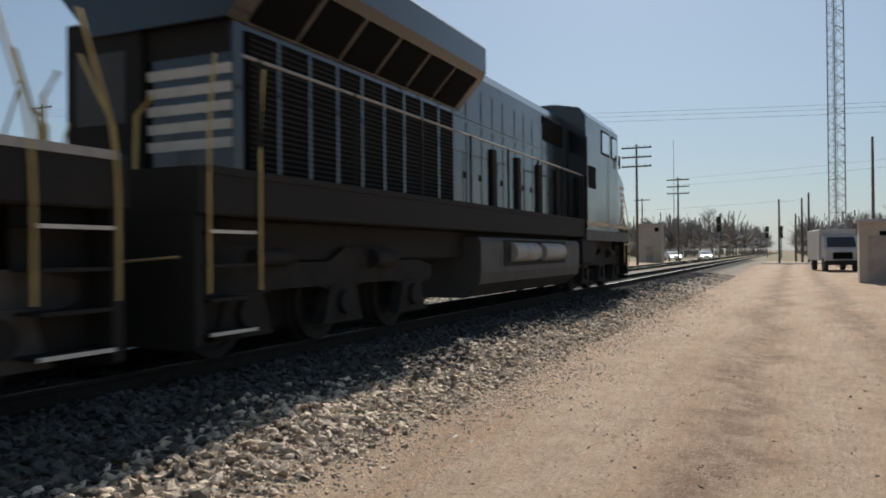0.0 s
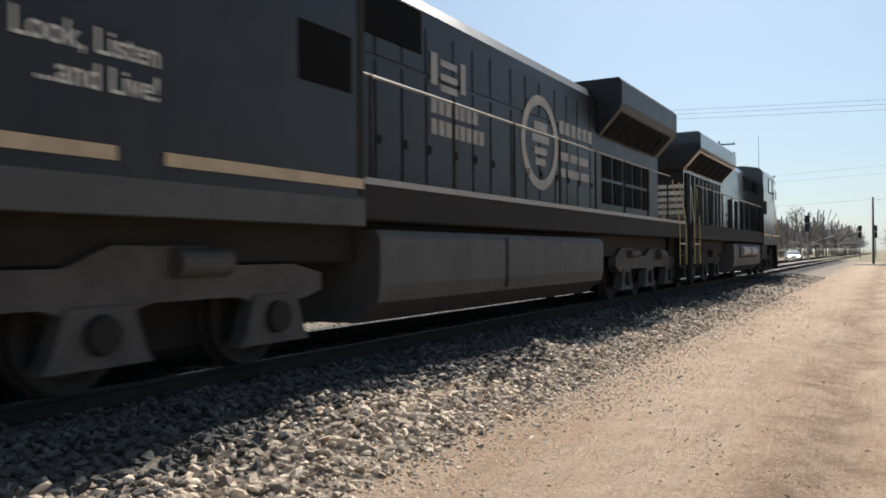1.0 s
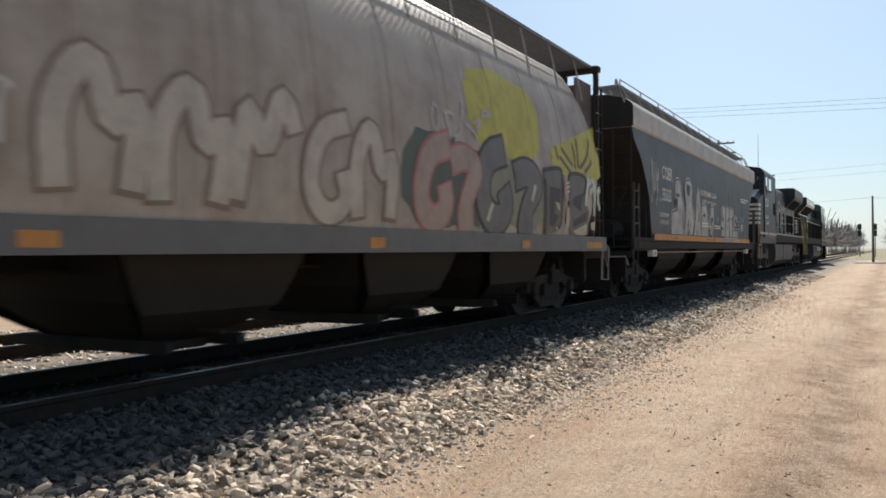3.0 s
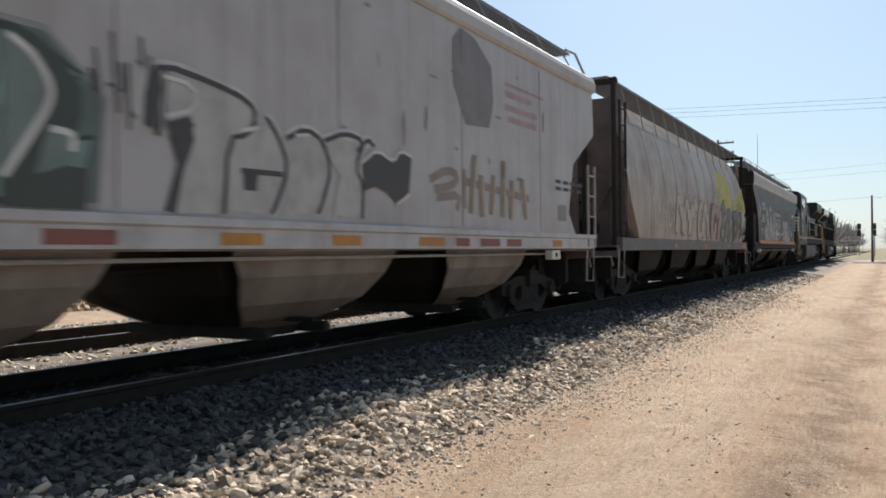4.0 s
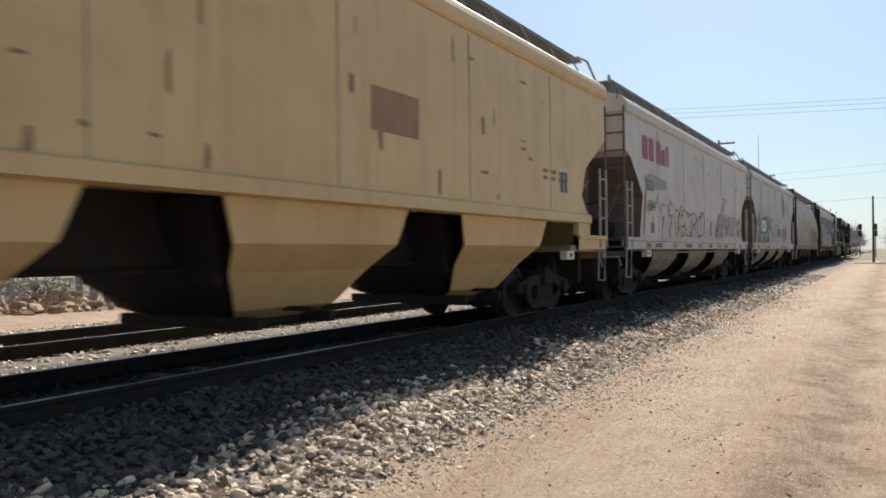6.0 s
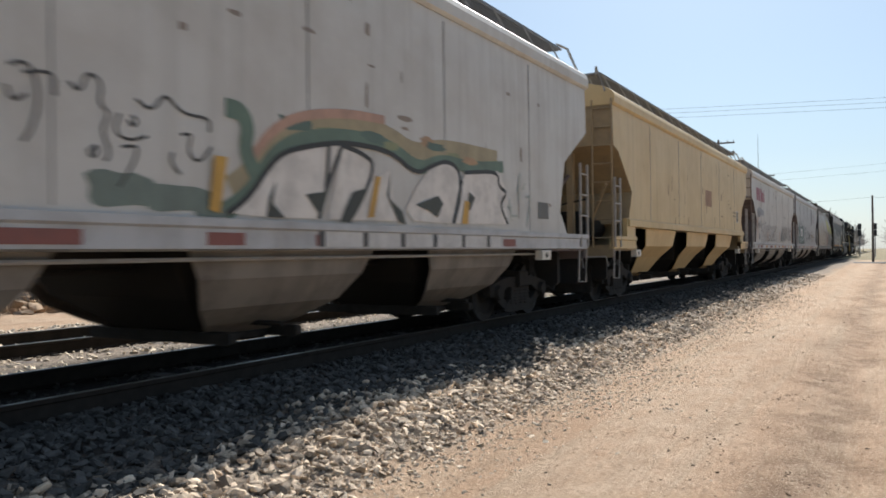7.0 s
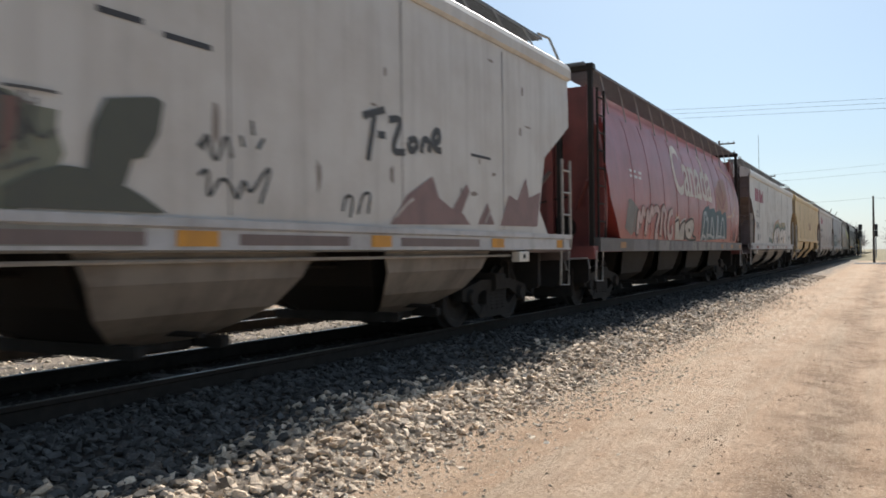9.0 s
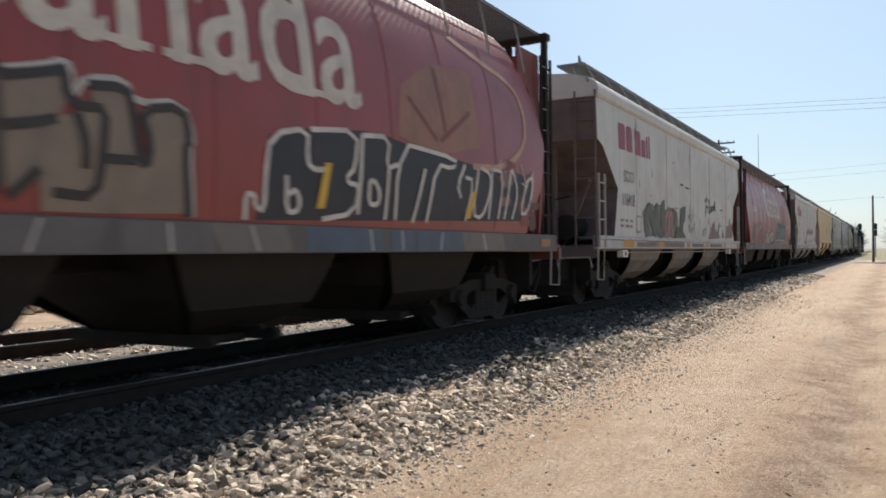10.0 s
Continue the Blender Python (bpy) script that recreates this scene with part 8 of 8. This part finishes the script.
GREEN_MASS = (
    ((6.29, 1.58), (6.52, 1.7), (6.72, 1.76), (6.9, 1.75), (7.03, 1.76), (7.29, 1.86), (7.21, 1.65), (7.36, 1.59), (7.6, 1.46), (6.28, 1.45)),
    ((6.9, 1.75), (6.94, 2.05), (7.06, 2.28), (7.49, 2.36), (7.58, 2.33), (7.53, 2.07), (7.4, 1.88), (7.29, 1.85), (7.01, 1.68)),)
WORD_STROKES = (
    ((10.28, 2.63), (10.7, 2.76)),
    ((10.5, 2.66), (10.42, 2.37), (10.36, 2.15)),
    ((10.56, 2.46), (10.71, 2.47)),
    ((10.79, 2.66), (11.08, 2.72), (10.81, 2.29), (11.12, 2.32)),
    ((11.2, 2.46), (11.36, 2.52), (11.4, 2.41), (11.23, 2.33), (11.2, 2.45)),
    ((11.49, 2.35), (11.54, 2.54), (11.7, 2.52), (11.67, 2.38)),
    ((11.81, 2.5), (11.95, 2.55), (11.91, 2.71), (11.77, 2.6), (11.78, 2.43), (11.98, 2.43)),)
DARK_SCRAWL = (
    ((7.94, 2.03), (8.04, 2.13), (7.97, 1.96), (8.04, 2.2), (8.13, 1.85), (8.26, 2.21), (8.32, 1.97)),
    ((7.94, 1.79), (8.06, 1.87), (8.03, 1.56), (8.19, 1.81), (8.32, 1.72), (8.39, 1.58), (8.46, 1.83), (8.53, 1.64), (8.75, 1.91), (8.82, 1.92), (8.67, 1.59)),
    ((8.43, 2.18), (8.46, 2.08)),
    ((8.57, 2.33), (8.59, 2.2)),
    ((8.72, 2.19), (8.64, 2.08)),
    ((9.89, 1.57), (9.96, 1.75), (10.09, 1.73), (10.02, 1.51)),
    ((10.16, 1.55), (10.25, 1.77), (10.41, 1.81), (10.35, 1.56)),)
FLAMES = (
    ((10.79, 1.46), (11.16, 1.82), (11.76, 2.09), (11.91, 1.83), (12.26, 1.7), (12.66, 2.06), (12.75, 1.96), (12.52, 1.67), (12.76, 1.51)),
    ((12.98, 1.52), (13.28, 1.83), (13.51, 1.53)),
    ((13.7, 1.52), (14.01, 1.99), (14.31, 1.92), (14.65, 2.3), (14.77, 1.99), (15.24, 2.11), (15.08, 1.54)),)
THIN_LINES = (
    ((6.29, 2.24), (6.48, 2.25), (6.68, 2.25)),
    ((6.42, 2.22), (6.43, 1.83)),
    ((6.52, 2.19), (6.48, 2.05), (6.54, 1.9), (6.67, 2)),
    ((6.29, 1.69), (6.4, 1.74), (6.52, 1.79)),)
RUST_BLOB = (
    ((6.29, 2.17), (6.4, 2.18), (6.38, 1.96), (6.3, 1.73), (6.29, 1.73)),)
piece(c8, side_flat, 3.5, 1.47, 2.9, 0.72, 3, (0.10, 0.11, 0.09), (0.05, 0.055, 0.05), 82, (0.17, 0.18, 0.13), 0.40, 0.04)
piece(c8, side_flat, 5.2, 1.47, 1.0, 0.72, 2, (0.36, 0.17, 0.15), (0.16, 0.08, 0.07), 83, None, 0.30, 0.03)
fills(c8, side_flat, GREEN_MASS, (0.075, 0.08, 0.06), 0.021, "dark green sprayed mass")
fills(c8, side_flat, RUST_BLOB, (0.16, 0.09, 0.075), 0.021, "rust-brown sprayed patch")
strokes(c8, side_flat, THIN_LINES, (0.08, 0.075, 0.07), 0.022, 0.026, "thin black sprayed line")
strokes(c8, side_flat, WORD_STROKES, (0.045, 0.045, 0.045), 0.085, 0.008, "black hand-sprayed word")
strokes(c8, side_flat, DARK_SCRAWL, (0.06, 0.06, 0.055), 0.035, 0.008, "black sprayed scrawl")
fills(c8, side_flat, FLAMES, (0.21, 0.13, 0.12), 0.006, "brown sprayed flame shape")
strokes(c8, side_flat, [[(10.9, 1.55), (11.15, 1.72), (11.3, 1.78)], [(13.2, 1.55), (13.4, 1.75)]], (0.42, 0.38, 0.35), 0.04, 0.011, "pale sprayed glint")
bars("small_lettering", [(7.0, 2.9, 0.4, 0.05), (7.6, 2.85, 0.5, 0.05), (12.8, 2.45, 0.6, 0.04)], spray(INK), c8, side_flat, 0.006)
bars("reflective_strip", [(1.7, 1.20, 0.75, 0.2), (4.6, 1.20, 0.5, 0.13), (7.7, 1.20, 0.45, 0.13), (10.4, 1.20, 0.4, 0.13), (13.4, 1.20, 0.4, 0.13), (15.9, 1.2, 0.3, 0.13)], spray((0.56, 0.26, 0.03)), c8, lambda z: 1.612, 0.006, "orange reflective strips")
bars("reflective_strip", [(2.7, 1.21, 1.6, 0.10), (5.3, 1.21, 2.1, 0.10), (8.4, 1.21, 1.6, 0.10), (11, 1.21, 2.0, 0.10)], spray((0.16, 0.12, 0.11)), c8, lambda z: 1.612, 0.005, "dark sill strips")
CARS.append((c8, -166.7))


# scuffs, rust runs and old chalk marks on the flat sides
def scuffs(car, side, L, seed, rgb, count=26):
    r = random.Random(seed)
    for k in range(count):
        y, z = r.uniform(1.8, L - 1.8), r.uniform(1.6, 3.9)
        w, h = (r.uniform(0.02, 0.10), r.uniform(0.05, 0.4)) if r.random() < 0.6 else (r.uniform(0.08, 0.3), r.uniform(0.02, 0.06))
        decal("scuff", [blob(y, z, w, h, r, 9, 0.3)], spray(rgb), car, side, 0.003)


for k, (car, side, L, rgb) in enumerate(((c3, side_flat, 16.2, (0.22, 0.20, 0.19)), (c4, side_flat, 16.6, (0.20, 0.15, 0.12)), (c5, side_flat, 17.6, (0.24, 0.15, 0.07)),
                                         (c6, side_flat, 16.3, (0.25, 0.20, 0.16)), (c8, side_flat, 16.6, (0.22, 0.18, 0.15)), (c1, side_flat, 18.1, (0.10, 0.095, 0.09)))):
    scuffs(car, side, L, 200 + k, rgb)


# ---------------------------------------------------------------- motion of the train
def motions():
    for car, u in CARS:
        walk(car, [(0.0, pose(XT, u, ZR)), (SECONDS, pose(XT, u + V * SECONDS, ZR))])
    for w in WHEELS:
        x, y, z = w.location
        turn = -math.degrees(V / z) / FPS
        walk(w, [(k / FPS, pose(x, y, z, turn * k)) for k in range(int(SECONDS * FPS) + 1)])


motions()
